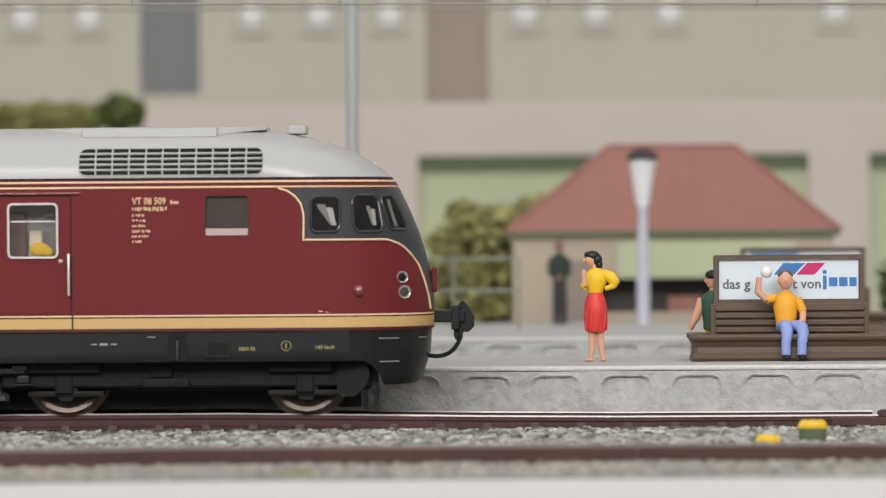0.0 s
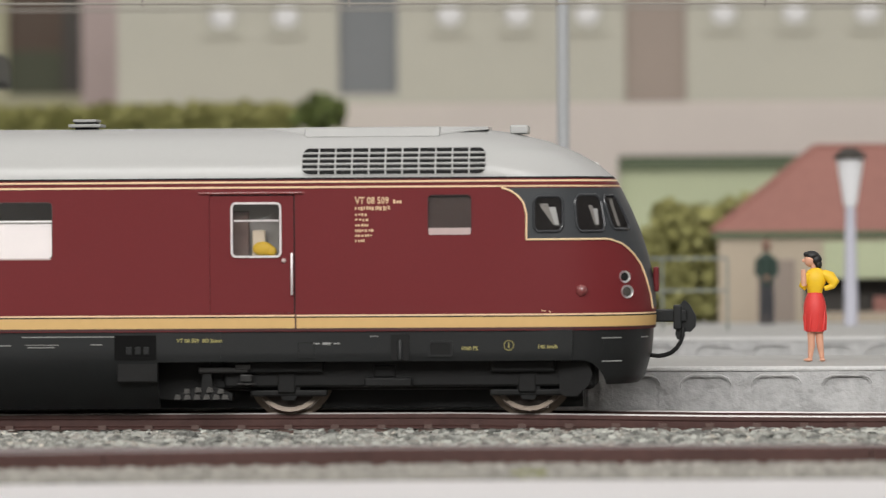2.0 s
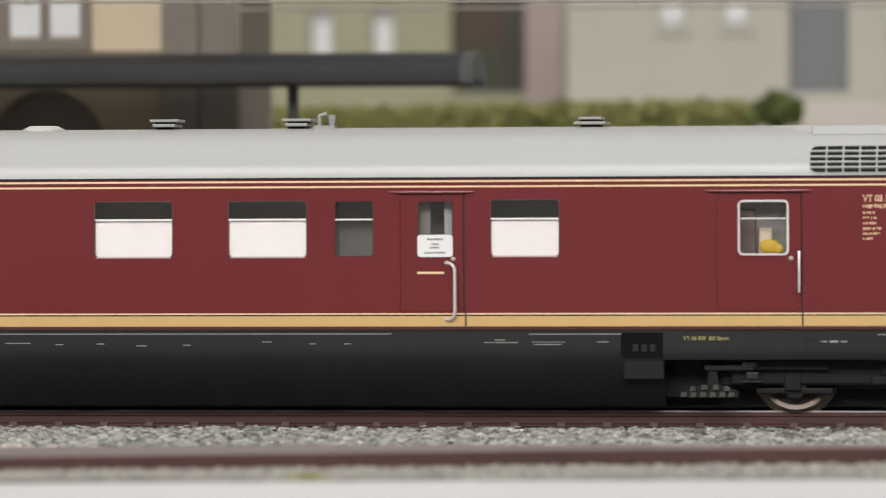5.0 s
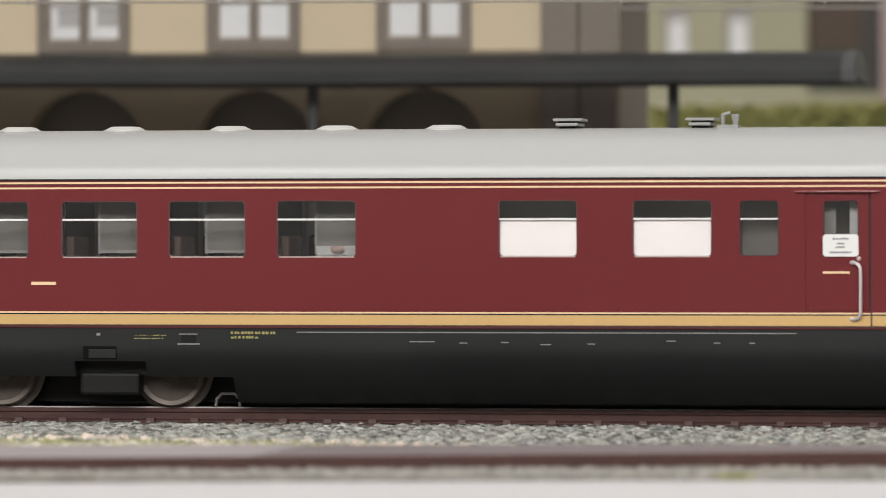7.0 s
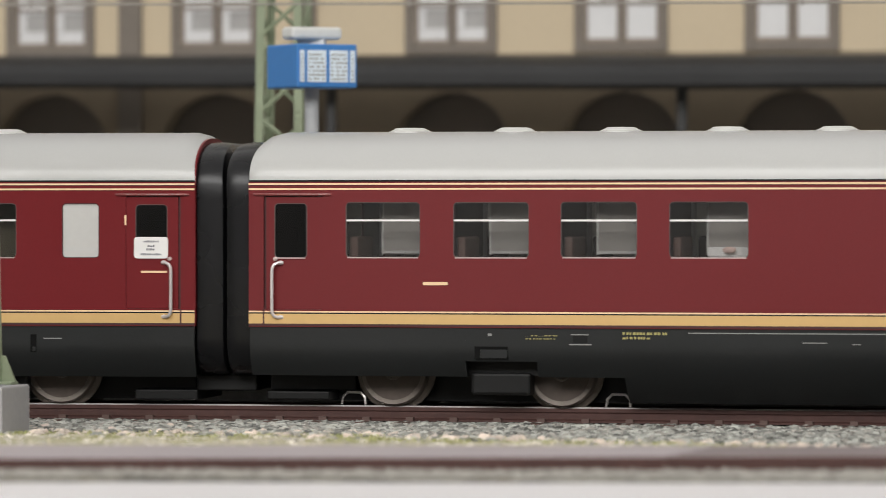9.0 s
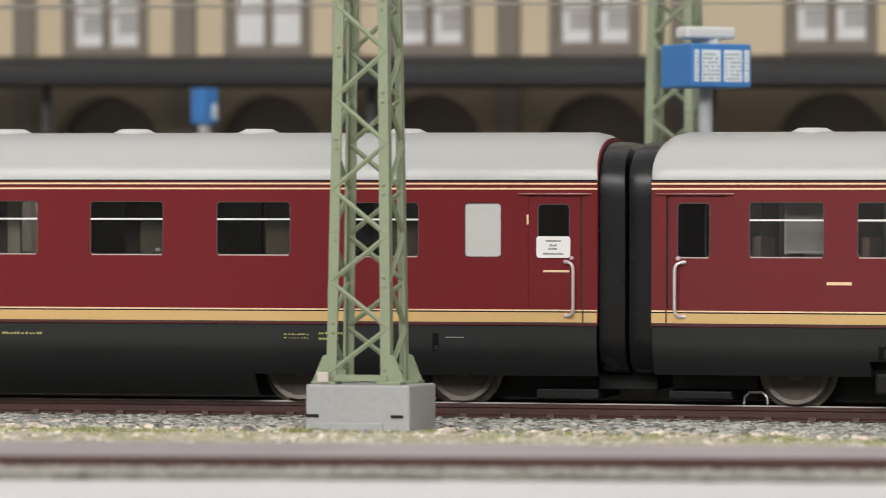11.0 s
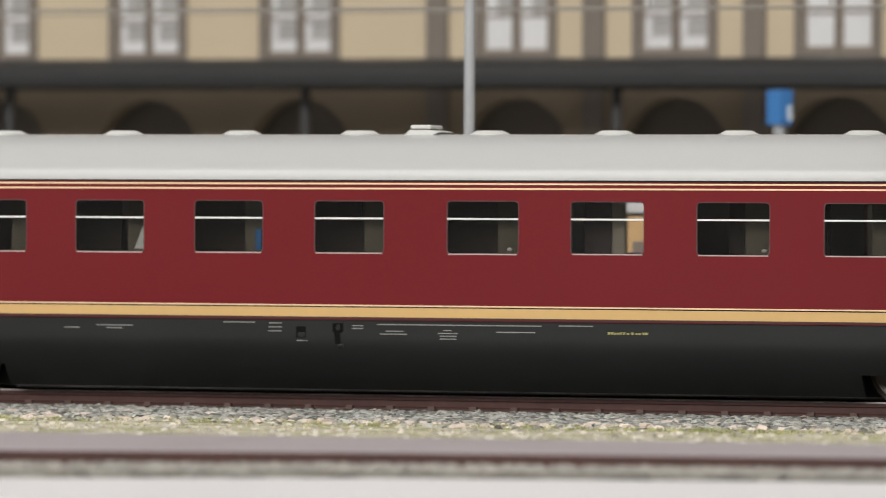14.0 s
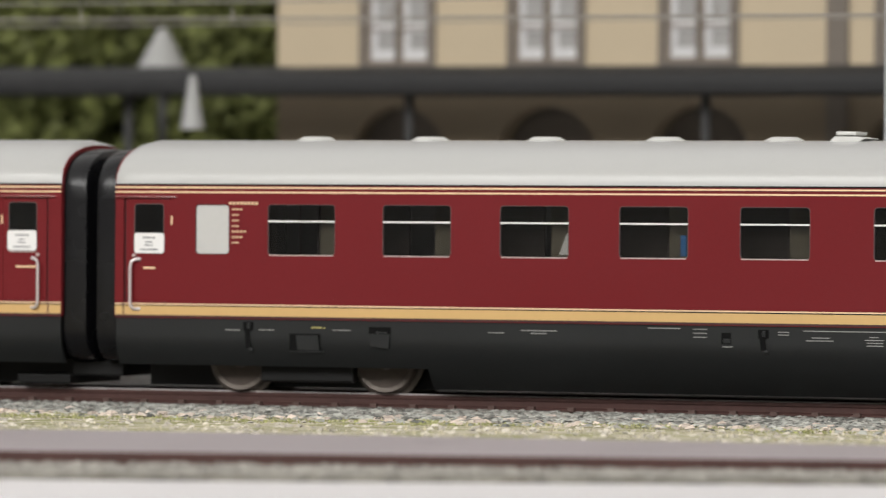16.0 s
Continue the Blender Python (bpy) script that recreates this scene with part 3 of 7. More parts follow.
PATCHES = [-640 + 13.7 * k + 9 * math.sin(5.1 * k) for k in range(33)]
blades("grass", 4600, GRASS, -660, -200, lambda x, r: between(x, [(p, verge_edge(p) - 18 + 16 * math.sin(3.7 * p)) for p in sorted(PATCHES)]) + r.gauss(0, 9), (0.2, 0.6), "short green grass along the front track", "grass", 12)


def tuft(x, y, count, seed):
    rng = random.Random(seed)
    blades("grass_tuft", count, GRASS, x - 2, x + 2, lambda px, r: y + r.gauss(0, 2.5), (0.3, 0.9), "small green grass tuft in the ballast", "grass tuft", seed)


for tx, ty, k in ((-43.6, -142, 1), (-137, -160, 2), (-340, -62, 5), (-372, -70, 6)):
    tuft(tx, ty, 70, 40 + k)

# ---------------------------------------------------------------- platforms
PLATFORM_Z = 6.0


def platform(name, x0, x1, y0, y1, label, pitch, near0, near1):
    """A platform of cast blocks whose face has a row of blind arches."""
    t = thing(name, (x0 + x1) / 2, y0, -3, label, "platform", kind="structure")
    top = PLATFORM_Z
    part("paving", box(B(), x0, x1, y0 + 3.0, y1, -3, top - 0.05), PAVING, t, "grey paved platform surface")
    part("kerb", box(B(), x0, x1, y0 - 0.06, y0 + 3.0, top - 0.75, top + 0.05, bevel=0.3), KERB, t, "pale worn edge stones")
    k0 = int((near0 - x0) / pitch)
    bm_rest, count = B(), int((x1 - x0) / pitch)
    for k in range(count):
        xa = x0 + k * pitch
        near = near0 <= xa <= near1
        target = B() if near else bm_rest
        xm, h = xa + pitch / 2, pitch * 0.33
        arch = [(xm + h * math.copysign(min(1.0, abs(math.cos(radians(a))) * 1.25), math.cos(radians(a))), 1.4 + 2.9 * min(1.0, math.sin(radians(a)) * 1.2)) for a in range(0, 181, 15)]
        loop = [(xm + h, -3.0)] + arch + [(xm - h, -3.0)]
        # the block's face round the niche
        outer = [(xa + pitch, -3.0)] + [(xa + pitch, top - 0.75)] * 4 + [(xm + (pitch / 2) * math.cos(radians(a)), top - 0.75) for a in range(60, 121, 15)] + [(xa, top - 0.75)] * 4 + [(xa, -3.0)]
        for i in range(len(loop) - 1):
            pts = [(outer[i][0], y0, outer[i][1]), (loop[i][0], y0, loop[i][1]), (loop[i + 1][0], y0, loop[i + 1][1]), (outer[i + 1][0], y0, outer[i + 1][1])]
            pts = [p for j, p in enumerate(pts) if p != pts[j - 1]]
            if len(pts) > 2:
                target.faces.new([target.verts.new(p) for p in pts])
        back = [(x, y0 + 0.04 + 0.3 * min(1.0, max(0.0, (z + 2.0) / 5.0)), z) for x, z in loop]
        rings(target, [[(x, y0, z) for x, z in loop], back], caps=False, closed=False)
        target.faces.new([target.verts.new(p) for p in back])
        rib = [(xm + (h + 0.25) * math.copysign(min(1.0, abs(math.cos(radians(a))) * 1.25), math.cos(radians(a))), y0 - 0.02, 1.6 + 3.0 * min(1.0, math.sin(radians(a)) * 1.2)) for a in range(15, 166, 15)]
        tube(target, rib, [0.05, 0.12, 0.2] + [0.24] * (len(rib) - 6) + [0.2, 0.12, 0.05], 6)
        box(target, xa - 0.14, xa + 0.14, y0 - 0.16, y0 + 0.2, -3, top - 0.75)
        if near:
            part("arched_block", target, CONCRETE, t)
    tagged(part("arched_block", bm_rest, CONCRETE, t), kind="stuff")
    return t


platform("platform", -880, 205, 37.0, 105.0, "grey concrete island platform with arched side wall", 11.35, -62, 52)
platform("platform", -880, 205, 231.0, 374.0, "grey concrete platform behind, with arched side wall", 11.35, -62, 62)

# ---------------------------------------------------------------- the train
CURVE_X, CURVE_TURN = -311.7, 6.56
SIDE_TOP, ROOF_TOP, HALF, SIDE_LOW = 36.45, 44.6, 17.0, 12.9


def roof_half(z):
    """Half the roof's width at the height z."""
    if z <= SIDE_TOP:
        return HALF
    return HALF * max(0.0, 1 - min(1.0, (z - SIDE_TOP) / (ROOF_TOP - SIDE_TOP)) ** 2.25) ** (1 / 2.25)


ROOF_LOOP = []
for k in range(25):
    a = math.pi * k / 24
    ROOF_LOOP.append((HALF - HALF * math.copysign(abs(math.cos(a)) ** (2 / 2.25), math.cos(a)), SIDE_TOP + (ROOF_TOP - SIDE_TOP) * math.sin(a) ** (2 / 2.25)))


def roof_shell(bm, stations):
    """stations: (x, part of the full height, part of the full width)."""
    loops = []
    for x, h, w in stations:
        loops.append([(x, HALF + (y - HALF) * w, SIDE_TOP + (z - SIDE_TOP) * h) for y, z in ROOF_LOOP])
    rings(bm, loops, caps=False, closed=False)
    return bm


def wheel_set(car, x, radius, disc=WHEEL, tyre=TYRE_DULL):
    for y, s in ((7.3, 1), (26.7, -1)):
        bm = B()
        spin(bm, (x, y, radius), [(0.2, -0.5 * s), (0.7, -0.5 * s), (0.75, -0.2 * s), (1.1, -0.2 * s), (1.15, -0.5 * s), (1.6, -0.05 * s), (radius - 1.25, 0.05 * s), (radius - 0.95, -0.12 * s)], 32, 0, "y")
        spin(bm, (x, y, radius), [(radius - 1.0, 0.1 * s), (radius - 0.92, -0.1 * s), (radius - 0.25, -0.25 * s), (radius, 0.1 * s), (radius, 1.6 * s), (radius + 0.9, 1.8 * s), (radius + 0.9, 2.4 * s), (1.0, 2.5 * s)], 28, 1, "y")
        spin(bm, (x, y, radius), [(1.15, -0.3 * s), (1.2, -0.6 * s), (1.5, -0.6 * s), (1.55, -0.1 * s)], 24, 1, "y")
        part("wheel", bm, (disc, tyre), car, "dull brown metal wheel with a paler tyre", smooth=True)
    part("axle", tube(B(), [(x, 9.0, radius), (x, 25.0, radius)], 1.1, 8), UNDER, car)


def far_y(y):
    return 2 * HALF - y


# the bay of the middle coach whose compartment door stands open, so that one sees out at the far side
OPEN_BAY = -418.7


def car_window(car, x0, x1, z0, z1, kind, r=0.7, shift=0.0):
    """A pane with its frame, bar and blind, at both sides of the car. kind: plain, blind, dark, white, framed, cabin, sign."""
    for side in (0, 1):
        fy = (lambda y: y) if side == 0 else far_y
        s = 1 if side == 0 else -1
        if side == 1 and kind == "plain":
            x0, x1 = x0 + shift, x1 + shift
        see_through = x0 == OPEN_BAY
        pane = GLASS_CAB if see_through else FROST if kind == "white" else GLASS_DARK if kind == "dark" else GLASS_CLEAR if kind in ("blind", "clear", "framed") else GLASS_DIM if kind == "plain" and not shift else GLASS
        bm = prism(B(), rounded(x0 + 0.02, x1 - 0.02, z0 + 0.02, z1 - 0.02, r), fy(0.22), fy(0.42))
        w = part("window", bm, pane, car, {"white": "window with a frosted white pane", "blind": "window with a lowered white blind"}.get(kind, ""))
        w.visible_shadow = kind == "white"
        if kind == "framed":
            part("window_frame", frame_ring(B(), x0, x1, z0, z1, 0.9, 0.34, fy(-0.12), fy(0.4)), HANDLE, w, "silver window frame")
            box_bar = box(B(), x0 + 0.5, x1 - 0.5, min(fy(0.05), fy(0.21)), max(fy(0.05), fy(0.21)), 29.9, 30.15)
            part("window_bar", box_bar, HANDLE, w)
        elif kind in ("plain", "blind", "dark"):
            part("window_frame", frame_ring(B(), x0, x1, z0, z1, r, 0.12, fy(0.06), fy(0.3)), FRAME, w)
            # pale strip paints the highlight along the lower edge of the opening
            part("window_sill", box(B(), x0 + 0.3, x1 - 0.3, min(fy(-0.06), fy(0.2)), max(fy(-0.06), fy(0.2)), z0 - 0.1, z0 + 0.1), PALE_PINK, w, "thin pale strip painting the light on the sill")
            if kind == "plain" and shift and side == 1:
                part("window_post", box(B(), x0 - 0.1, x0 + 0.6, far_y(2.2), far_y(1.2), z0, z1), WHITE, w, "white window post")
            if kind != "dark":
                part("window_bar", box(B(), x0 + 0.1, x1 - 0.1, min(fy(0.0), fy(0.2)), max(fy(0.0), fy(0.2)), 29.95, 30.25), WHITE, w, "thin white transom bar")
        else:
            part("window_frame", frame_ring(B(), x0, x1, z0, z1, r, 0.14, fy(0.06), fy(0.3)), RED_DARK, w)
        if kind == "clear" and x1 - x0 > 6:
            part("window_bar", box(B(), x0 + 0.1, x1 - 0.1, min(fy(0.0), fy(0.2)), max(fy(0.0), fy(0.2)), 29.95, 30.2), WHITE, w, "thin white transom bar")
        if kind == "blind":
            part("blind", prism(B(), rounded(x0 + 0.12, x1 - 0.12, z0 + 0.12, 29.95, 0.6), fy(0.45), fy(0.7)), BLIND, w, "lowered white blind")
        if side == 1 and (kind == "clear" or kind == "plain" and shift):
            # pale far blind, added to brighten the view through the car
            part("blind", prism(B(), rounded(x0 + 0.1, x1 - 0.1, z0 + 0.1, z1 - 0.1, 0.4), fy(0.5), fy(0.65)), THIN_BLIND, w, "thin grey blind")
        if side == 0 and kind == "plain" and shift:
            # added panel and strips imitate the brighter far window and its frame
            part("blind", box(B(), x1 - 7.4, x1 + 1.0, 5.0, 5.2, 24.8, 34.5), FAR_PANE_GREY, w, "added grey panel standing in for the far window")
            part("blind_edge", box(box(B(), x1 - 7.75, x1 - 7.4, 4.9, 5.2, 24.6, 34.5), x1 - 7.4, x1 + 1.0, 4.85, 5.2, 24.75, 25.2), FROST, w, "added pale strips standing in for the far window's frame")
        elif side == 0 and kind == "plain" and x0 < -305:
            # added panel gives the lighter strip at the window's right by its colour
            part("curtain", box(B(), x1 - (7.8 if see_through else 6.2), x1 - (5.5 if see_through else 1.5), 8.6, 9.1, 23.6, 34.0, bevel=0.2), VIEW_PANEL, w, "added olive-grey panel for the lighter part of the view")
        if kind == "cabin":
            part("blind", box(B(), x0 + 0.15, x1 - 0.15, min(fy(0.02), fy(0.2)), max(fy(0.02), fy(0.2)), z0 + 0.1, z0 + 1.15), PALE_PINK, w, "pale pinkish lower panel")
            part("blind", box(B(), x0 + 0.15, x1 - 0.15, min(fy(0.8), fy(1.0)), max(fy(0.8), fy(1.0)), z0 + 1.2, z1 - 0.1), CURTAIN_BROWN, w, "brown curtain")


DOOR_LOW, DOOR_TOP, LEAF_IN = 15.7, 34.0, 0.17


def print_bar(bm, x0, x1, z0, z1, side=0, lift=0.06):
    if side == 0:
        return box(bm, x0, x1, -lift, 0.06, z0, z1)
    return box(bm, x0, x1, far_y(0.06), far_y(-lift), z0, z1)


def stripes(car, x0, x1):
    for side in (0, 1):
        for z0, z1, m, label in ((35.84, 36.12, CREAM, "cream line"), (35.02, 35.3, CREAM, "cream line"), (15.22, 15.46, CREAM, "cream line"), (13.4, 15.0, GOLD, "golden yellow band"),
                                 (15.0, 15.22, BLACK, "black line"), (36.34, 36.62, BLACK, "black gutter line"), (35.74, 35.84, RED_DARK, "dark red line"), (13.02, 13.4, RED_DARK, "dark red line")):
            part("stripe", print_bar(B(), x0, x1, z0, z1, side, 0.05), m, car, label)


def car_door(car, x0, x1, handle_x, turn, plate=None, bottom=13.0, caption=None, wins=(), paint=None):
    """A leaf set back in its opening, with gaps round it, drip rail, handle and destination plate; x0 to x1 is the opening."""
    paint = paint or RED
    holes = [(a, b, c, d, 0.7) for a, b, c, d, k in wins if a > x0 and b < x1]
    wide = x1 if turn > 0 else x0
    gap = 0.42 if plate or turn < 0 else 0.28
    a, b = (x0 + 0.01, x1 - gap) if turn > 0 else (x0 + gap, x1 - 0.01)
    leaf = None
    for side in (1, 0):
        fy = (lambda y: y) if side == 0 else far_y
        s = 1 if side == 0 else -1
        bm = pierced(B(), a, b, DOOR_LOW + 0.05, DOOR_TOP - 0.12, holes, fy(LEAF_IN), s, 0.7)
        rings(bm, [[(px, fy(y), pz) for px, pz in ((a, DOOR_LOW + 0.05), (b, DOOR_LOW + 0.05), (b, DOOR_TOP - 0.12), (a, DOOR_TOP - 0.12))] for y in (LEAF_IN, 0.5)], 0, caps=False)
        leaf = part("door", bm, paint, car, "wine-red door leaf set back in its opening")
        # dark strips behind the leaf's gaps put their shade into colour
        for x in (x0, x1):
            part("door_jamb", box(B(), x - 0.5, x + 0.5, min(fy(0.5), fy(0.6)), max(fy(0.5), fy(0.6)), DOOR_LOW, DOOR_TOP), RED_DARK, leaf, "dark red strip painting the shade in the gap")
        part("door_joint", box(B(), wide - 0.13, wide + 0.13, min(fy(-0.06), fy(0.1)), max(fy(-0.06), fy(0.1)), bottom, DOOR_LOW + 0.02), RED_DARK, leaf, "dark red joint below the leaf")
    part("drip_rail", tube(B(), [(x0 - 1.6, 0.05, 34.28), (x0 - 1.2, -0.2, 34.3), (x1 + 0.9, -0.2, 34.3), (x1 + 1.3, 0.05, 34.28)], 0.22, 10), RED_RAIL, car, smooth=True)
    zt, zb = (22.9, 14.5) if plate or turn < 0 else (25.0, 18.5)
    if zt > 24:
        bm = box(B(), handle_x - 0.2, handle_x + 0.2, -0.75, -0.45, zb, zt, bevel=0.12)
        box(bm, handle_x - 0.17, handle_x + 0.17, -0.5, LEAF_IN + 0.02, zt - 0.6, zt - 0.1)
        box(bm, handle_x - 0.17, handle_x + 0.17, -0.5, LEAF_IN + 0.02, zb + 0.1, zb + 0.6)
    else:
        h = handle_x
        bm = tube(B(), [(h - 1.5 * turn, 0.1, zt + 0.35), (h - 0.9 * turn, -0.45, zt + 0.3), (h - 0.35 * turn, -0.65, zt + 0.05), (h - 0.06 * turn, -0.72, zt - 0.5), (h, -0.75, zt - 1.2),
                        (h, -0.75, zb + 1.3), (h - 0.06 * turn, -0.72, zb + 0.6), (h - 0.4 * turn, -0.6, zb + 0.1), (h - 0.9 * turn, -0.4, zb - 0.1), (h - 1.5 * turn, 0.1, zb - 0.05)], 0.27, 8)
        ball(bm, (h - 1.3 * turn, 0.0, zt + 0.35), (0.5, 0.3, 0.36))
        ball(bm, (h - 1.3 * turn, 0.0, zb - 0.05), (0.5, 0.3, 0.36))
    part("handle", bm, HANDLE, leaf, "bright bent grab handle", smooth=True)
    part("door_knob", ball(B(), (handle_x - (1.3 if zt > 24 else 0.35) * turn, 0.05, 23.85), (0.4, 0.3, 0.38)), PALE_PINK, leaf, smooth=True)
    if plate:
        px0, px1, pz0, pz1 = plate
        p = part("destination_plate", prism(B(), rounded(px0, px1, pz0, pz1, 0.5), -0.1, LEAF_IN + 0.02), WHITE, car, "white destination plate with grey lines")
        bm = B()
        rng = random.Random(int(px0))
        for z, u, v in ((pz0 + 2.75, 0.28, 0.72), (pz0 + 2.0, 0.4, 0.6), (pz0 + 1.45, 0.36, 0.62), (pz0 + 0.65, 0.2, 0.8)):
            at, end = px0 + (px1 - px0) * u, px0 + (px1 - px0) * v
            while at < end - 0.1:
                w = rng.uniform(0.16, 0.36)
                box(bm, at, min(at + w, end), -0.13, -0.09, z - 0.14, z + rng.uniform(0.1, 0.2))
                at += w + 0.09
        tagged(part("line_of_print", bm, GREY_PRINT, p), kind="stuff")
    if caption:
        part("line_of_print", box(B(), caption[0], caption[1], LEAF_IN - 0.06, LEAF_IN + 0.02, 21.55, 21.9), CREAM, car)


def seats(car, xs, floor_z=14.0, back=27.5):
    for x, d in xs:
        for y in (7.0, 27.0):
            bm = box(B(), x - 2.0, x + 2.0, y - 5, y + 4.5, 17.5, 19.5, bevel=0.4)
            xb = x - d * 2.2
            box(bm, xb - 0.7, xb + 0.7, y - 5, y + 4.5, 17.5, back, bevel=0.4)
            box(bm, x - 1.4, x + 1.4, y - 4, y + 3.5, floor_z, 17.5)
            part("seat", bm, SEAT, car, "red-brown plastic seat")


def car_shell(car, x0, x1, holes, far_holes=None, doors=(), paint=None):
    for y, s, cut in ((0.0, 1, holes), (far_y(0), -1, far_holes or holes)):
        cut = [h for h in cut if not any(h[0] > a and h[1] < b for a, b in doors)] + [(a, b, DOOR_LOW, DOOR_TOP, 0.25) for a, b in doors]
        bm = pierced(B(), x0, x1, SIDE_LOW, SIDE_TOP, cut, y, s, 0.9)
        part("body_side", bm, paint or RED, car, "wine-red painted car side")
    for y0, cut in ((0.95, holes), (far_y(1.0), far_holes or holes)):
        bm = B()
        pierced(bm, x0 + 1, x1 - 1, 14, SIDE_TOP, [(a - 0.3, b + 0.3, c - 0.3, d + 0.3, 0.4) for a, b, c, d, r in cut], y0, 1, 0.05)
        part("inner_lining", bm, INSIDE_GREY, car)
    part("interior_floor", box(B(), x0 + 1, x1 - 1, 1.2, far_y(1.2), 13.4, 14.0), INSIDE, car)
    part("interior_ceiling", box(B(), x0 + 1, x1 - 1, 1.2, far_y(1.2), 36.2, 36.4), INSIDE, car)


def deep_skirt(car, x0, x1, low, name="skirt", inset=0.25):
    """A skirt plate, which leans inwards towards its lower edge, at both sides."""
    for side in (0, 1):
        fy = (lambda y: y) if side == 0 else far_y
        prof = [(inset + 4.6 * max(0.0, (9.7 - z) / 8.3) ** 1.9, z) for z in np.linspace(12.95, low, 14)]
        back = [(p[0] + 0.9, p[1]) for p in prof][::-1]
        loop = prof + back
        bm = rings(B(), [[(x0, fy(y), z) for y, z in loop], [(x1, fy(y), z) for y, z in loop]])
        bmesh.ops.recalc_face_normals(bm, faces=bm.faces)
        part(name, bm, SKIRT, car, "anthracite side skirt", smooth=True)


def print_lines(car, lines, mat=GREY_PRINT, y=0.0, side_in=0.25, words=False):
    """Lines of print too small to read; words: cut into bars as long as letters."""
    bm = B()
    rng = random.Random(len(lines))
    if words:
        cut = []
        for x0, x1, z0, z1 in lines:
            while x0 < x1 - 0.2:
                d = rng.uniform(0.25, 0.5)
                cut.append((x0, min(x0 + d, x1), z0, z1 - rng.choice((0, 0, 0.12))))
                x0 += d + rng.choice((0.12, 0.12, 0.3))
        lines = cut
    for x0, x1, z0, z1 in lines:
        box(bm, x0, x1, side_in - 0.05, side_in + 0.1, z0, z1)
    tagged(part("line_of_print", bm, mat, car), kind="stuff")


def roof_vents(car, xs, length=6.9):
    for x in xs:
        bm = B()
        loops = []
        for s, z in ((1.0, 44.3), (1.0, 44.66), (0.93, 44.72), (0.68, 45.18), (0.6, 45.24)):
            loops.append([(x + length / 2 * s * math.cos(6.2832 * j / 20), HALF + 4.2 * s * math.sin(6.2832 * j / 20), z) for j in range(20)])
        rings(bm, loops)
        part("roof_vent", bm, VENT, car, "flat pale roof vent", smooth=True)


def stack_vent(car, x, w=5.6, two=False):
    bm = B()
    w *= 0.8
    low, high = (0.4, 0.52) if two else (0.5, 0.36)
    box(bm, x - w * 0.3, x + w * 0.3, 14.5, 19.5, 44.3, 45.1, 1)
    box(bm, x - w * low, x + w * low, 13.6, 20.4, 44.9, 45.4, 0, bevel=0.15)
    box(bm, x - w * 0.32, x + w * 0.32, 14.4, 19.6, 45.35, 45.7, 1)
    box(bm, x - w * high, x + w * high, 14.0, 20.0, 45.7, 46.15, 0, bevel=0.12)
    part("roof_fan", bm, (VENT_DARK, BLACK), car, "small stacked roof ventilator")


def gangway(car, x0, x1, lean):
    """A black rubber bellows hoop at a car's end."""
    loops = []
    xm = (x0 + x1) / 2
    for x, s in ((x0, 0.93), (x0 + 0.3, 0.975), (x0 + (x1 - x0) * 0.3, 0.99), (x0 + (x1 - x0) * 0.7, 0.985), (x1 - 0.3, 0.965), (x1, 0.92)):
        loop = []
        for k in range(25):
            a = math.pi * k / 24
            y = HALF - HALF * 0.98 * s * math.copysign(abs(math.cos(a)) ** (2 / 2.6), math.cos(a))
            z = 33.5 + 9.6 * s * math.sin(a) ** (2 / 3.0)
            loop.append((x + lean * max(0, (z - 33) / 10), y, z))
        low = [(0.98, 11.0), (0.965, 9.0), (0.92, 7.2), (0.84, 5.8), (0.72, 5.0)]
        loop += [(x, HALF + HALF * w * s, z) for w, z in low] + [(x, HALF - HALF * w * s, z) for w, z in low[::-1]]
        loops.append(loop)
    part("gangway_bellows", rings(B(), loops), RUBBER, car, "black rubber gangway bellows", smooth=True)


# --- nose of the power car: plan curves at each height
NOSE = [(4.4, -33.2), (5.2, -32.3), (9.1, -31.0), (12.6, -30.75), (14.8, -30.5), (20.1, -30.9), (24.5, -31.9), (28.0, -33.0), (31.6, -34.5), (34.7, -36.0), (36.45, -37.0), (38.5, -39.4), (40.4, -42.7), (42.2, -47.2), (43.5, -52.5), (44.2, -57.5), (44.6, -64.0)]
NOSE_POW = 2.5


def nose_from(z):
    return between(z, [(4.4, -53.0), (36.45, -55.0), (40.5, -60.0), (44.6, -74.0)])


def nose_point(a, z, off=0.0):
    """A point of the nose at the height z; a: 0 at the near side, 90 at the tip, 180 at the far side."""
    x0, xt, w = nose_from(z), between(z, NOSE) + off, roof_half(z) + off
    c, s = math.cos(radians(a)), math.sin(radians(a))
    e = 2 / NOSE_POW
    return (x0 + (xt - x0) * max(s, 0.0) ** e, HALF - w * math.copysign(abs(c) ** e, c), z)


def nose_angle(x, z, off=0.0):
    x0, xt = nose_from(z), between(z, NOSE) + off
    k = min(max((x - x0) / (xt - x0), 0.0), 1.0)
    return math.degrees(math.asin(k ** (NOSE_POW / 2)))


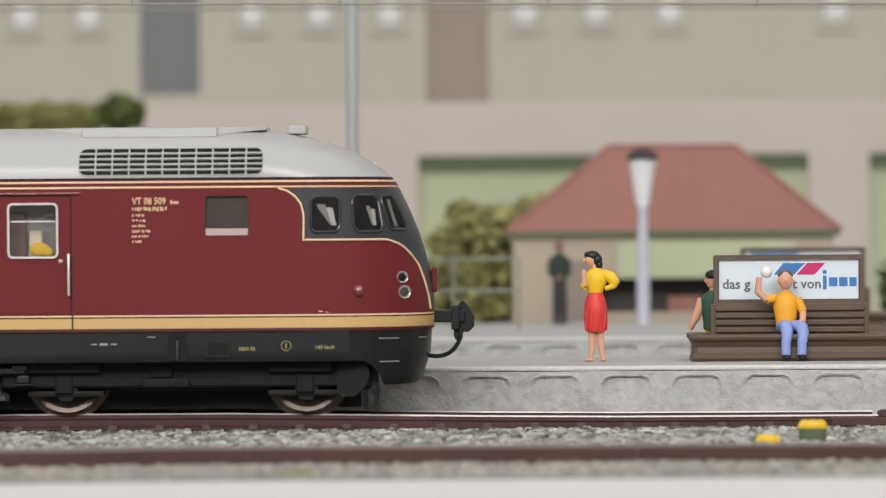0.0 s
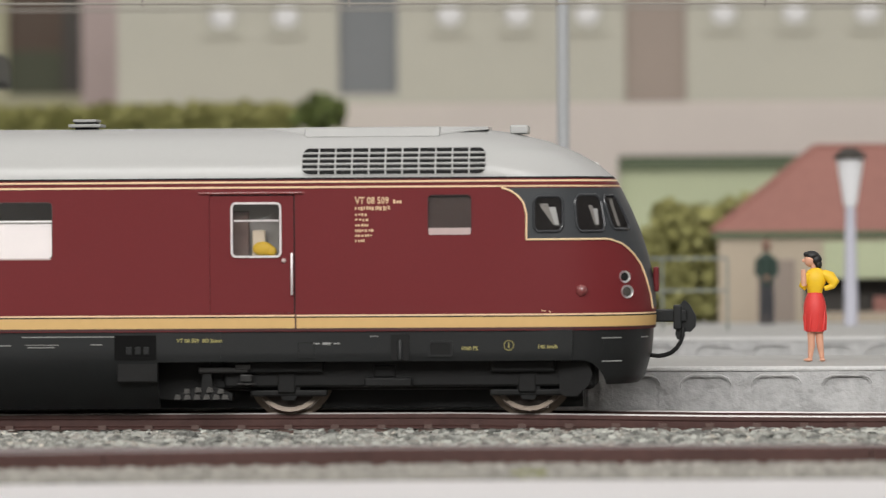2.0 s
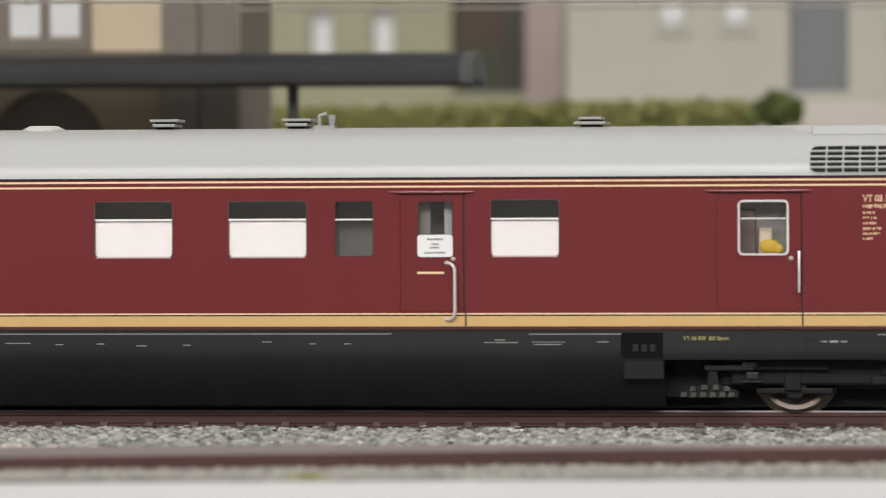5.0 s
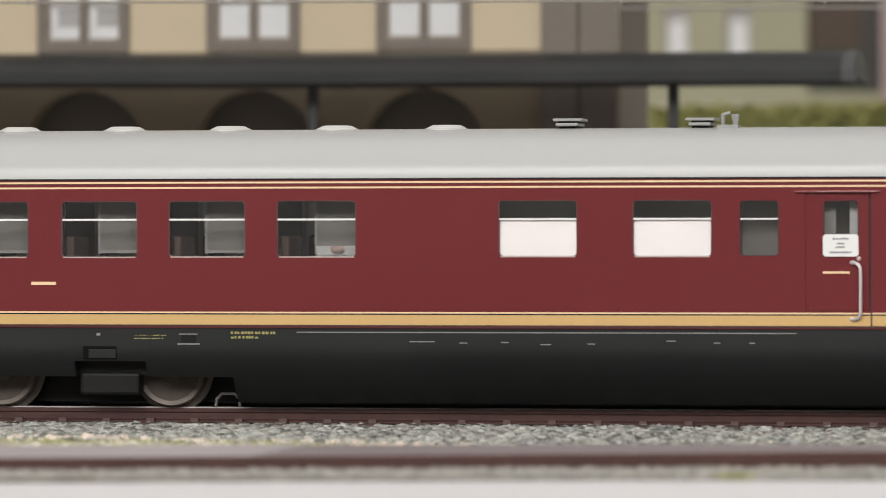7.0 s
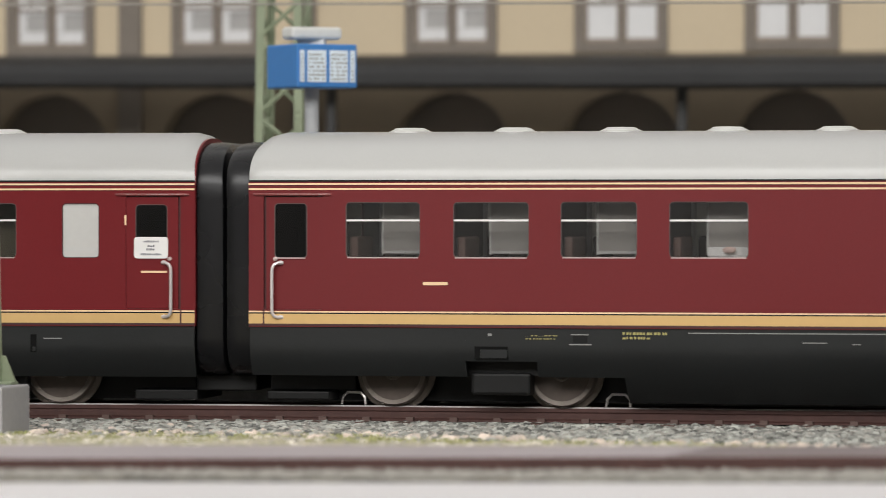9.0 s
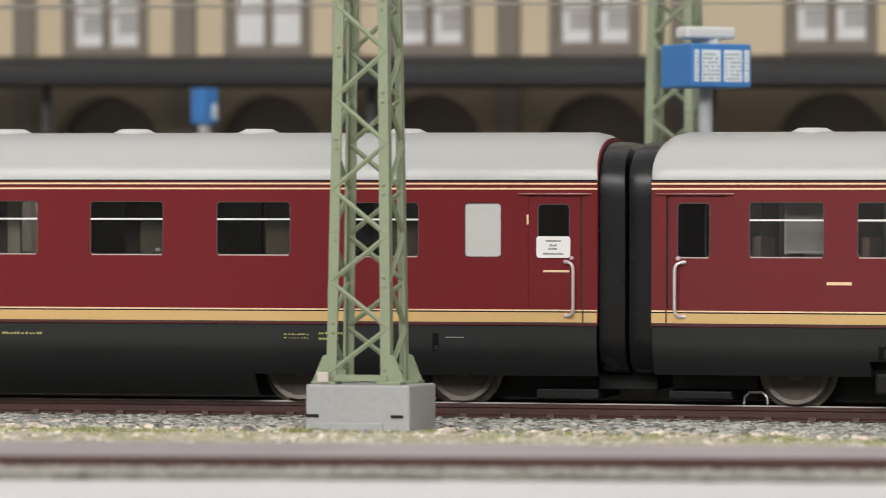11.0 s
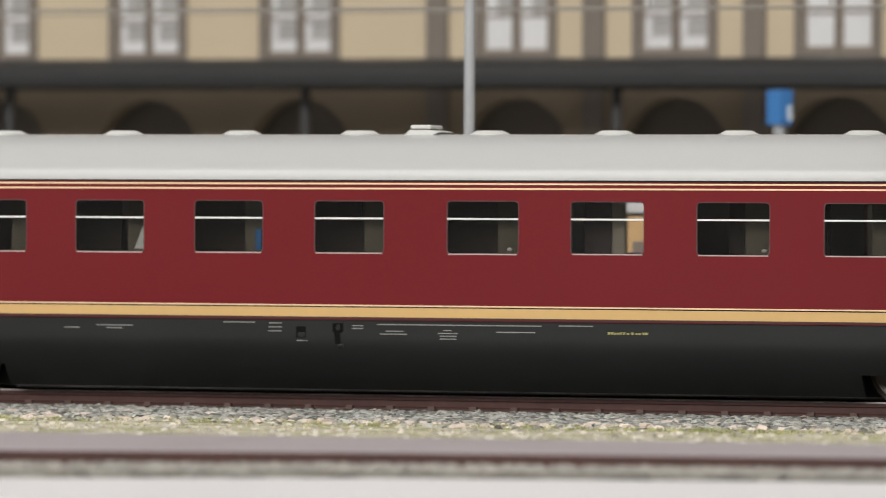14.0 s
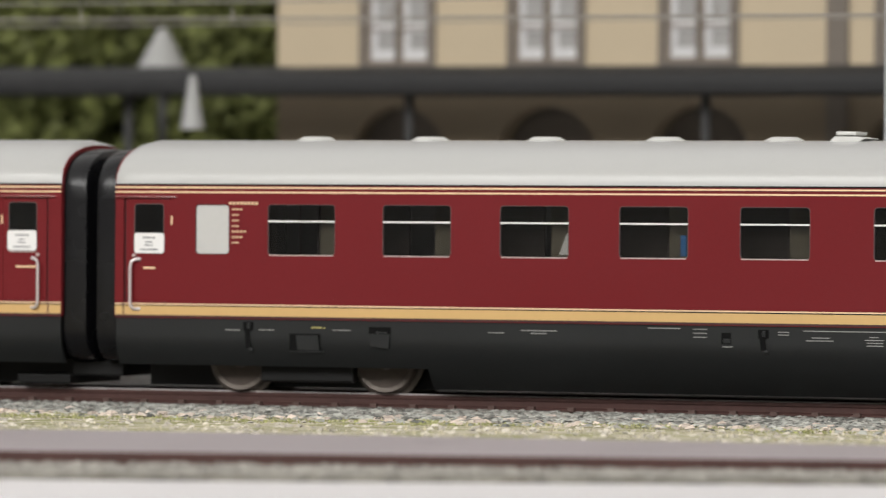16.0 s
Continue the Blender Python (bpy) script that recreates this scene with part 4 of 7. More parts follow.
def nose_patch(bm, zs, left, right, off, cols=14, flip=False, index=0):
    """A skin over the nose between two edges given as x at the height z, or None for the tip."""
    rows = []
    for z in zs:
        a0 = nose_angle(left(z), z, off)
        a1 = right(z) if isinstance(right(z), str) is False and right(z) is not None else None
        a1 = 180 - a0 if a1 is None else nose_angle(a1, z, off)
        row = [nose_point(a0 + (a1 - a0) * k / cols, z, off) for k in range(cols + 1)]
        rows.append([(x, far_y(y), z2) for x, y, z2 in row] if flip else row)
    return rings(bm, rows, index, caps=False, closed=False)


def nose_line(bm, pts, off, r, flip=False):
    out = []
    for x, z in pts:
        p = nose_point(nose_angle(x, z, off), z, off)
        out.append((p[0], far_y(p[1]), p[2]) if flip else p)
    return tube(bm, out, r, 6)


def power_car():
    car = thing("railcar", -166, HALF, 0, "wine-red streamlined model railcar with silver roof and rounded nose", "train car", "cars of the train")
    x_end, x_side = -302.5, -57.0
    wins = [(-65.4, -58.6, 27.6, 33.9, "cabin"), (-95.9, -88.0, 24.3, 32.9, "framed"), (-134.4, -123.6, 24.25, 33.1, "blind"), (-145.8, -140.3, 26.5, 32.95, "clear"), (-158.9, -152.75, 24.25, 33.0, "clear"),
            (-175.75, -163.3, 24.2, 33.05, "blind"), (-197.1, -184.6, 24.2, 33.05, "blind"),
            (-232.9, -220.1, 24.15, 33.1, "plain"), (-250.6, -238.1, 24.15, 33.1, "plain"), (-268.3, -255.8, 24.1, 33.05, "plain"), (-286.2, -273.8, 24.1, 33.05, "plain"), (-298.2, -292.7, 24.0, 32.9, "dark")]
    car_shell(car, x_end, x_side, [(a, b, c, d, 0.7) for a, b, c, d, k in wins], [(a - 3 * (k == "plain"), b - 3 * (k == "plain"), c, d, 0.7) for a, b, c, d, k in wins],
              ((-99.2, -85.9), (-148.6, -138.3), (-300.0, -290.0)))
    for a, b, c, d, k in wins:
        car_window(car, a, b, c, d, k, shift=-3.0)
    # nose skin
    zs = [12.9 + (SIDE_TOP - 12.9) * k / 24 for k in range(25)]
    bm = B()
    rows = [[(x_side, 0.0, z)] + [nose_point(180 * k / 48, z) for k in range(49)] + [(x_side, far_y(0.0), z)] for z in zs]
    rings(bm, rows, caps=False, closed=False)
    part("nose", bm, RED, car, "rounded wine-red nose", smooth=True)
    # roof with its sloping front
    bm = roof_shell(B(), [(x_end - 0.0, 0.86, 0.985), (x_end + 0.9, 0.95, 0.995), (x_end + 2.6, 1, 1), (-190, 1, 1), (-76, 1, 1)])
    part("roof", bm, ROOF, car, "smooth silver-grey roof", smooth=True)
    zs = [SIDE_TOP + (ROOF_TOP - 0.02 - SIDE_TOP) * (1 - (1 - k / 22) ** 1.7) for k in range(23)]
    rows = [[(-76.0, HALF - roof_half(z), z)] + [nose_point(180 * k / 48, z) for k in range(49)] + [(-76.0, HALF + roof_half(z), z)] for z in zs]
    part("roof_front", rings(B(), rows, caps=False, closed=False), ROOF, car, "silver-grey roof sloping down over the cab", smooth=True)
    stripes(car, x_end, -53.4)
    for z0, z1, m in ((35.84, 36.12, CREAM), (35.02, 35.3, CREAM), (15.22, 15.46, CREAM), (13.4, 15.0, GOLD), (15.0, 15.22, BLACK), (36.34, 36.6, BLACK), (35.74, 35.84, RED_DARK), (13.02, 13.4, RED_DARK), (35.3, 35.74, RED)):
        part("stripe", nose_patch(B(), (z0, z1), lambda z: -55.4, lambda z: None, 0.05 if m is not RED else 0.16, 60), m, car)
    # dark cab surround
    def edge_high(z):
        return between(z, [(26.9, -50.2), (30.8, -50.15), (32.6, -50.6), (33.8, -51.6), (34.5, -52.7), (34.85, -54.0)])

    def edge_low(z):
        return between(z, [(15.8, -31.0), (18.0, -31.3), (20.5, -31.9), (22.8, -32.7), (24.6, -33.9), (25.7, -35.0), (26.4, -36.0), (26.85, -37.4), (26.95, -38.0)])

    part("cab_surround", nose_patch(B(), [26.9 + (34.84 - 26.9) * k / 16 for k in range(17)], edge_high, lambda z: None, 0.09, 60), CAB, car, "anthracite cab front", smooth=True)
    part("cab_surround", nose_patch(B(), [16.2 + (26.9 - 16.2) * k / 20 for k in range(21)], edge_low, lambda z: None, 0.09, 30), CAB, car, "anthracite cab front", smooth=True)
    hi = [(edge_high(z), z) for z in np.linspace(34.9, 26.9, 20)] + [(x, 26.9) for x in np.linspace(-49.5, -38.2, 14)] + [(edge_low(z), z) for z in np.linspace(26.85, 16.0, 18)]
    for flip in (False, True):
        part("cream_line", nose_line(B(), hi, 0.1, 0.17, flip), CREAM, car)
        for k, (tl, tr, bl, br) in enumerate((((-49.0, 33.5), (-44.6, 33.5), (-49.1, 28.1), (-44.6, 28.1)), ((-42.8, 33.7), (-39.0, 33.7), (-42.4, 28.1), (-38.1, 28.1)), ((-38.6, 33.6), (-36.75, 33.6), (-37.0, 28.4), (-34.35, 28.4)))):
            z0, z1 = bl[1], tl[1]
            zs = [z0 + (z1 - z0) * (0.5 - 0.5 * math.cos(math.pi * j / 14)) for j in range(15)]

            def lx(z):
                rr = (0.7, 0.65, 0.3)[k] * max(0, 1 - min(z - z0, z1 - z) / 1.0) ** 2
                return bl[0] + (tl[0] - bl[0]) * (z - z0) / (z1 - z0) + rr

            def rx(z):
                rr = (0.7, 0.65, 0.3)[k] * max(0, 1 - min(z - z0, z1 - z) / 1.0) ** 2
                return br[0] + (tr[0] - br[0]) * (z - z0) / (z1 - z0) - rr

            # opaque dark skin paints the unlit cab behind the glass
            w = part("cab_window", nose_patch(B(), zs, lx, rx, 0.13, 8, flip), CAB_DARK, car, "dark cab window", smooth=True)
            # the view into the cab: a pale blind edge seen through the pane
            xa, xb = lx(z0 + 2), rx(z0 + 2)
            if k < 2:
                tops = ((0.20, 0.50, 0.74), (0.42, 0.58, 0.76))[k]
                lows = ((0.68, 0.74, 0.88), (0.68, 0.74, 0.84))[k]

                def fold(j, z):
                    f = min(1.0, max(0.0, (z1 - 1.3 - z) / (z1 - z0 - 2.3)))
                    return xa + (xb - xa) * (tops[j] + (lows[j] - tops[j]) * f)
                levels = [z0 + 1.0 + (z1 - z0 - (2.1, 2.6)[k]) * j / 6 for j in range(7)]
                part("sun_blind", nose_patch(B(), levels, lambda z: fold(0, z), lambda z: fold(1, z), 0.15, 3, flip), INSIDE_GREY, w, "grey fold of the cab sun blind")
                part("sun_blind", nose_patch(B(), levels[:-1], lambda z: fold(1, z), lambda z: fold(2, z), 0.15, 3, flip), FROST, w, "pale cab sun blind")
            else:
                # third window: one narrow grey streak
                levels = [z0 + 0.5 + (z1 - z0 - 1.0) * j / 6 for j in range(7)]
                part("sun_blind", nose_patch(B(), levels, lambda z: lx(z) + 0.8, lambda z: lx(z) + 1.25, 0.15, 3, flip), INSIDE_GREY, w, "narrow grey streak on the third cab window")
            part("pane", nose_patch(B(), zs, lx, rx, 0.19, 8, flip), GLASS_CAB, w, smooth=True)
            rim = [(lx(z), z) for z in zs] + [(lx(z1) + (rx(z1) - lx(z1)) * j / 4, z1) for j in range(1, 4)] + [(rx(z), z) for z in zs[::-1]] + [(rx(z0) + (lx(z0) - rx(z0)) * j / 4, z0) for j in range(1, 5)]
            part("window_rim", nose_line(B(), rim, 0.17, 0.24, flip), GASKET, w, "glossy dark rubber gasket", smooth=True)
    # lamps
    for flip in (False, True):
        for x, z, r in ((-35.3, 21.0, 0.95), (-34.95, 18.7, 1.05)):
            p = Vector(nose_point(nose_angle(x, z), z))
            nrm = Vector((0.42, -0.907, 0))
            fl = (lambda v: Vector((v.x, far_y(v.y), v.z))) if flip else (lambda v: v)
            q = fl(p)
            nf = Vector((nrm.x, -nrm.y, 0)) if flip else nrm
            bm = cup(B(), q, nf, [(r, -0.9), (r, 0.35), (r * 0.9, 0.48), (r * 0.78, 0.4), (r * 0.7, 0.15)])
            lamp = part("headlight", bm, CHROME, car, "round headlight with bright rim", smooth=True)
            part("lens", cup(B(), q, nf, [(r * 0.7, 0.1), (r * 0.62, 0.24), (r * 0.3, 0.3), (r * 0.1, 0.32)], 0, 16), SHADE if z < 20 else BLACK, lamp, "dark lens")
        p = nose_point(nose_angle(-41.8, 19.0), 19.0)
        part("cover_cap", ball(B(), (p[0], far_y(p[1]) if flip else p[1], p[2]), (0.95, 0.75, 0.95), 0, 14, 10), RED_RAIL, car, "glossy domed red cap", smooth=True)
    part("front_plate", box(B(), -31.0, -30.1, 14.2, 19.8, 18.5, 22.4, bevel=0.3), RED, car, "wine-red front plate")
    part("roof_lamp", ball(B(), (-40.2, 17, 38.55), (0.8, 1.4, 0.4)), VENT, car, "small white top lamp", smooth=True)
    for cx, cz, cw in ((-47.6, 15.95, 0.7), (-46.6, 15.8, 0.4)):
        p, q = nose_point(nose_angle(cx - cw / 2, cz, 0.02), cz, 0.02), nose_point(nose_angle(cx + cw / 2, cz - 0.12, 0.02), cz - 0.12, 0.02)
        part("paint_chip", tube(B(), [p, q], 0.06, 4), CREAM, car)
    # roof grille
    for side in (0, 1):
        fy = (lambda y: y) if side == 0 else far_y

        def on_roof(x, z, off):
            return (x, fy(HALF - roof_half(z) - off), z + off * 0.3)

        z0, z1, x0, x1 = 37.0, 41.15, -84.8, -56.4
        def grille_edge(j):
            z = z0 + (z1 - z0) * (0.5 - 0.5 * math.cos(math.pi * j / 12))
            d = max(0.0, 1.1 - min(z - z0, z1 - z))
            return z, 1.1 - math.sqrt(max(0.0, 1.21 - d * d))

        bm = B()
        rows = []
        for j in range(13):
            z, cut = grille_edge(j)
            rows.append([on_roof(x0 + cut + (x1 - x0 - 2 * cut) * i / 10, z, 0.05) for i in range(11)])
        rings(bm, rows, caps=False, closed=False)
        g = part("air_grille", bm, BLACK, car, "wide air intake grille with grey bars")
        bm = B()
        edge = []
        for j in range(13):
            z, cut = grille_edge(j)
            edge.append((z, cut))
        loop = [on_roof(x0 + c, z, 0.12) for z, c in edge] + [on_roof(x1 - c, z, 0.12) for z, c in edge[::-1]]
        tube(bm, loop + loop[:1], 0.09, 5, ends=False)
        for j in range(1, 5):
            z = z0 + (z1 - z0) * j / 5
            tube(bm, [on_roof(x0 + 0.1, z, 0.14), on_roof(x1 - 0.1, z, 0.14)], 0.19, 5)
        part("grille_bar", bm, ROOF, g)
        for i in range(1, 11):
            x = x0 + (x1 - x0) * i / 11
            part("grille_bar", tube(B(), [on_roof(x, z0 + (z1 - z0) * j / 6, 0.18) for j in range(7)], 0.15, 5), ROOF, g)
    # raised roof hatch with its fairings, knob, ventilators
    bm = B()
    loops = []
    for x, low, up in ((-91.5, 44.3, 0.0), (-88.0, 43.9, 0.12), (-84.9, 43.25, 0.35), (-84.7, 43.0, 1.0), (-63.9, 43.0, 1.0), (-63.7, 43.25, 0.35), (-60.0, 43.9, 0.12), (-56.5, 44.2, 0.0)):
        w = roof_half(low)
        loops.append([(x, HALF - w, low - 0.15), (x, HALF - w - 0.16 * up, low + 0.05), (x, HALF - w + 0.6 * up, low + 1.32 * up + 0.03), (x, HALF - w + 1.1, 44.5), (x, HALF + w - 1.1, 44.5), (x, HALF + w - 0.6 * up, low + 1.32 * up + 0.03), (x, HALF + w + 0.16 * up, low + 0.05), (x, HALF + w, low - 0.15)])
    rings(bm, loops)
    bmesh.ops.recalc_face_normals(bm, faces=bm.faces)
    part("roof_hatch", bm, ROOF, car, "long raised roof hatch")
    part("roof_knob", box(B(), -53.2, -50.4, 12.5, 21.5, 43.4, 44.75, bevel=0.3), ROOF, car)
    roof_vents(car, (-279.9, -262.2, -244.5, -226.8, -208.8))
    stack_vent(car, -188.6, two=True)
    stack_vent(car, -167.2, two=True)
    stack_vent(car, -120.3, 6.4)
    bm = B()
    tube(bm, [(-163.6, 14.8, 44.4), (-163.6, 14.8, 46.6), (-162.4, 14.8, 46.9)], 0.35, 6)
    tube(bm, [(-161.6, 14.8, 44.4), (-161.6, 14.8, 46.7)], [0.3, 0.7], 8)
    box(bm, -164.4, -161.0, 13.5, 16.5, 44.4, 45.0)
    part("roof_horn", bm, VENT_DARK, car, "small grey roof horn")
    # doors
    car_door(car, -99.2, -85.9, -86.4, 1, None, wins=wins)
    car_door(car, -148.6, -138.3, -139.9, 1, (-145.85, -140.3, 24.2, 27.65), caption=(-145.9, -141.7), wins=wins)
    car_door(car, -300.0, -290.0, -298.4, -1, None, wins=wins)
    # under the floor
    deep_skirt(car, -97.6, -43.2, 8.2, inset=0.35)
    deep_skirt(car, -107.6, -97.6, 8.2)
    deep_skirt(car, -240.5, -107.6, 0.9)
    deep_skirt(car, -302.4, -266.4, 5.0)
    deep_skirt(car, -266.4, -254.6, 7.5)
    deep_skirt(car, -254.6, -240.5, 5.0)
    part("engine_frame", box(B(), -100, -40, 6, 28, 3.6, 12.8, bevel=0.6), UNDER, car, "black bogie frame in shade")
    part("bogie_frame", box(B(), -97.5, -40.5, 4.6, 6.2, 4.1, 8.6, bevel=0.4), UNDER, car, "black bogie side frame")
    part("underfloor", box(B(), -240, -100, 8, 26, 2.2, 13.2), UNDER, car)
    # added black box stands for the shadow under the car
    part("underfloor", box(B(), -300, -42, 11.5, 22.5, 0.7, 5.8), UNDER, car, "black box added to keep the space under the car dark")
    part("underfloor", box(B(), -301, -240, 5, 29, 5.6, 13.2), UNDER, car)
    bm = B()
    for x0, x1, z0, z1, y0 in ((-75.6, -68.2, 4.2, 5.6, 3.2), (-74.2, -70.8, 5.6, 7.6, 4.2), (-93.5, -81.5, 2.7, 3.7, 4.9), (-56.2, -44.4, 2.7, 3.7, 4.9), (-56, -46, 6.4, 8.2, 3.4), (-94, -82, 6.4, 8.2, 3.4), (-89.2, -86.4, 3.2, 6.6, 4.4), (-51.8, -49.0, 3.2, 6.6, 4.4), (-92, -44, 5.2, 6.2, 5.0)):
        part("bogie_detail", box(B(), x0, x1, y0, y0 + 2.5, z0, z1, bevel=0.25), UNDER, car, "moulded box of the black bogie")
    prism(bm, [(-45.4, 3.2), (-44.6, 2.6), (-42.6, 2.6), (-40.8, 4.4), (-40.3, 6.0), (-40.8, 8.0), (-45.4, 8.0)], 4.0, 6.5)
    part("bogie_detail", bm, UNDER, car, "rounded end of the black bogie")
    bm = prism(B(), [(-105.0, 2.2), (-96.2, 2.2), (-96.1, 3.2), (-97.4, 3.7), (-99.2, 4.3), (-99.5, 6.5), (-100.7, 6.5), (-101.0, 4.3), (-103.4, 3.6), (-105.1, 3.0)], 3.4, 5.0)
    part("bogie_detail", bm, UNDER, car, "black bearing block on the bogie's end")
    for x, z in ((-104.6, 2.3), (-103.1, 2.3), (-101.6, 2.3), (-100.1, 2.3), (-98.6, 2.3), (-97.2, 2.3), (-103.2, 3.2), (-101.4, 3.4), (-99.6, 3.4), (-97.9, 3.2)):
        part("bearing_rib", prism(B(), [(x - 0.55, z), (x + 0.5, z + 0.1), (x + 0.4, z + 0.75), (x - 0.35, z + 0.85)], 2.9, 3.5), RIB, car)
    part("bogie_detail", box(B(), -101.4, -93.6, 2.8, 4.4, 6.4, 7.5, bevel=0.3), STEP, car, "dark glossy step plate")
    for x0, x1, z0, z1 in ((-95.6, -93.2, 6.9, 7.9), (-94.9, -93.0, 5.0, 6.2), (-95.4, -92.4, 4.6, 4.9)):
        part("bogie_detail", box(B(), x0, x1, 2.6, 4.0, z0, z1, bevel=0.2), STEP, car, "dark glossy bracket")
    for x in (-87.5, -50.2):
        for a, b in ((-5.6, -2.2), (2.4, 5.8)):
            part("brake_shoe", box(B(), x + a, x + b, 5.2, 6.4, 4.75, 5.3, bevel=0.1), WHEEL, car, "brown brake shoe over the wheel")
    # black box paints the depth of the service opening
    part("recess", box(B(), -114.1, -107.6, 0.15, 0.6, 8.6, 12.4), RECESS_BLACK, car, "black box painting the shade of a sunk service opening")
    part("service_panel", box(B(), -113.8, -107.4, 0.5, 1.6, 5.1, 8.7, bevel=0.2), UNDER, car, "black panel below the opening")
    for x in (-112.3, -110.9, -109.6):
        part("service_panel", box(B(), x, x + 0.9, 0.05, 0.3, 9.4, 10.6, bevel=0.1), SKIRT, car)
    bm = B()
    # flat black boxes paint the shade inside the beam's slots
    box(bm, -71.2, -68.4, 0.1, 0.6, 8.3, 12.4)
    box(bm, -65.3, -61.8, 0.2, 0.6, 9.0, 11.2)
    part("recess", bm, BLACK, car, "black boxes painting the shaded slots of the side beam")
    part("service_panel", frame_ring(B(), -65.4, -61.7, 8.9, 11.3, 0.2, 0.3, 0.1, 0.5), SKIRT, car)
    part("service_panel", tube(B(), [(-69.8, 0.35, 8.5), (-69.8, 0.35, 11.0), (-69.8, 0.4, 11.6)], [0.55, 0.5, 0.3], 10), SKIRT, car, smooth=True)
    part("service_panel", frame_ring(B(), -85.6, -83.0, 8.7, 11.2, 0.15, 0.12, 0.28, 0.45), UNDER, car)
    part("line_of_print", lettering("140 km/h", 0.82, -48.6, 0.3, 10.1), OLIVE_PRINT, car)
    part("line_of_print", lettering("1000 PS", 0.82, -60.4, 0.3, 9.9), OLIVE_PRINT, car)
    bm = tube(B(), [(-53.0 + 0.75 * math.cos(6.2832 * k / 16), 0.3, 10.6 + 0.75 * math.sin(6.2832 * k / 16)) for k in range(17)], 0.06, 4)
    box(bm, -53.1, -52.9, 0.25, 0.35, 10.2, 11.0)
    part("line_of_print", bm, OLIVE_PRINT, car, "small round yellow emblem")
    print_lines(car, [(-83.2, -82.2, 10.9, 11.1), (-81.8, -80.5, 10.82, 11.18), (-80.1, -79.1, 10.9, 11.1), (-74.4, -73.2, 12.0, 12.15)], VENT_DARK, side_in=0.35)
    part("line_of_print", lettering("VT 08 509  BD Essen", 0.82, -104.4, 0.22, 11.25), OLIVE_PRINT, car, "small yellow lettering")
    print_lines(car, [(-229.8, -150, 12.15, 12.3), (-211.5, -207.5, 10.7, 10.85), (-203.5, -202.2, 10.5, 10.65), (-196.8, -195.6, 10.6, 10.75), (-190.5, -188.8, 10.3, 10.45), (-183, -181.8, 10.4, 10.55), (-170.5, -169, 10.9, 11.05), (-163, -162, 10.6, 10.75), (-157.5, -156.5, 10.6, 10.75),
                      (-135.5, -130.2, 10.8, 10.95), (-133.8, -132.2, 11.2, 11.35), (-128.5, -113.8, 12.1, 12.25), (-128, -122.8, 10.9, 11.0), (-127.6, -123.4, 10.5, 10.65), (-117.8, -116, 10.9, 11.05)], FAINT_PRINT)
    print_lines(car, [(-240.5, -233, 11.9, 12.3), (-240.5, -236, 11.2, 11.6), (-256.4, -251.2, 11.6, 11.75), (-256.4, -251.6, 11.1, 11.25)], OLIVE_PRINT, words=True)
    print_lines(car, [(-249.2, -245.6, 10.2, 10.4), (-249, -246, 11.8, 11.95), (-262.6, -262.0, 11.6, 12.0)], FAINT_PRINT)
    part("recess", box(B(), -264.8, -259.3, 0.18, 0.5, 7.9, 9.9), RECESS_BLACK, car)
    part("service_panel", box(B(), -263.9, -259.4, 0.1, 0.4, 8.0, 9.4, bevel=0.08), SKIRT, car)
    part("service_panel", box(B(), -248.6, -246.2, 0.18, 0.6, 10.5, 11.7), BLACK, car)
    part("bogie_detail", box(B(), -266.0, -256.2, 2.6, 6, 2.0, 5.6, bevel=0.5), UNDER, car, "dark moulded box between the wheels")
    part("bogie_detail", box(B(), -272.6, -250.0, 4.2, 6, 5.2, 7.6), UNDER, car)
    for x in (-87.5, -50.2):
        wheel_set(car, x, 5.9, WHEEL_DARK, TYRE)
        part("axle_box", prism(B(), [(x - 2.3, 5.2), (x - 1.6, 3.4), (x - 0.9, 2.1), (x + 0.9, 2.1), (x + 1.6, 3.4), (x + 2.3, 5.2)], 5.0, 6.7), UNDER, car, "black axle guard")
    for x in (-280.2, -252.1):
        wheel_set(car, x, 5.7)
    for x in (-287.4, -243.2):
        bm = tube(B(), [(x - 1.9, 8.8, 0.1), (x - 1.7, 8.8, 1.3), (x - 0.9, 8.8, 2.1), (x + 1.2, 8.8, 2.1), (x + 2.0, 8.8, 1.3), (x + 2.1, 8.8, 0.1)], 0.23, 8)
        part("rail_guard", bm, GUARD, car, "small bright wire guard", smooth=True)
    # front apron
    zs = [4.4, 4.8, 5.2, 5.8, 6.4, 7.0, 7.4, 7.8, 8.0, 8.15, 8.25, 9.2, 10.4, 11.6, 12.9]

    def back_edge(z):
        return between(z, [(4.4, -38.1), (5.2, -38.35), (6.2, -38.8), (7.2, -39.6), (7.8, -40.4), (8.15, -41.3), (8.25, -43.2), (12.9, -43.2)])

    part("front_apron", nose_patch(B(), zs, back_edge, lambda z: None, -0.25, 40), SKIRT, car, "anthracite front apron", smooth=True)
    part("underfloor", box(B(), -43, -38.5, 3, 31, 9.9, 12.6), UNDER, car)
    bm = B()
    for flip in (False, True):
        for z in (11.6, 8.0):
            pts = [nose_point(nose_angle(x, z), z, -0.2) for x in (-38.6, -37.0, -35.6)]
            tube(bm, [(x, far_y(y), zz) if flip else (x, y, zz) for x, y, zz in pts], 0.09, 5)
        pts = [nose_point(nose_angle(x, 11.6), 11.6, -0.2) for x in (-32.6, -31.6)]
        tube(bm, [(x, far_y(y), zz) if flip else (x, y, zz) for x, y, zz in pts], 0.09, 5)
    part("grab_rail", bm, VENT_DARK, car)
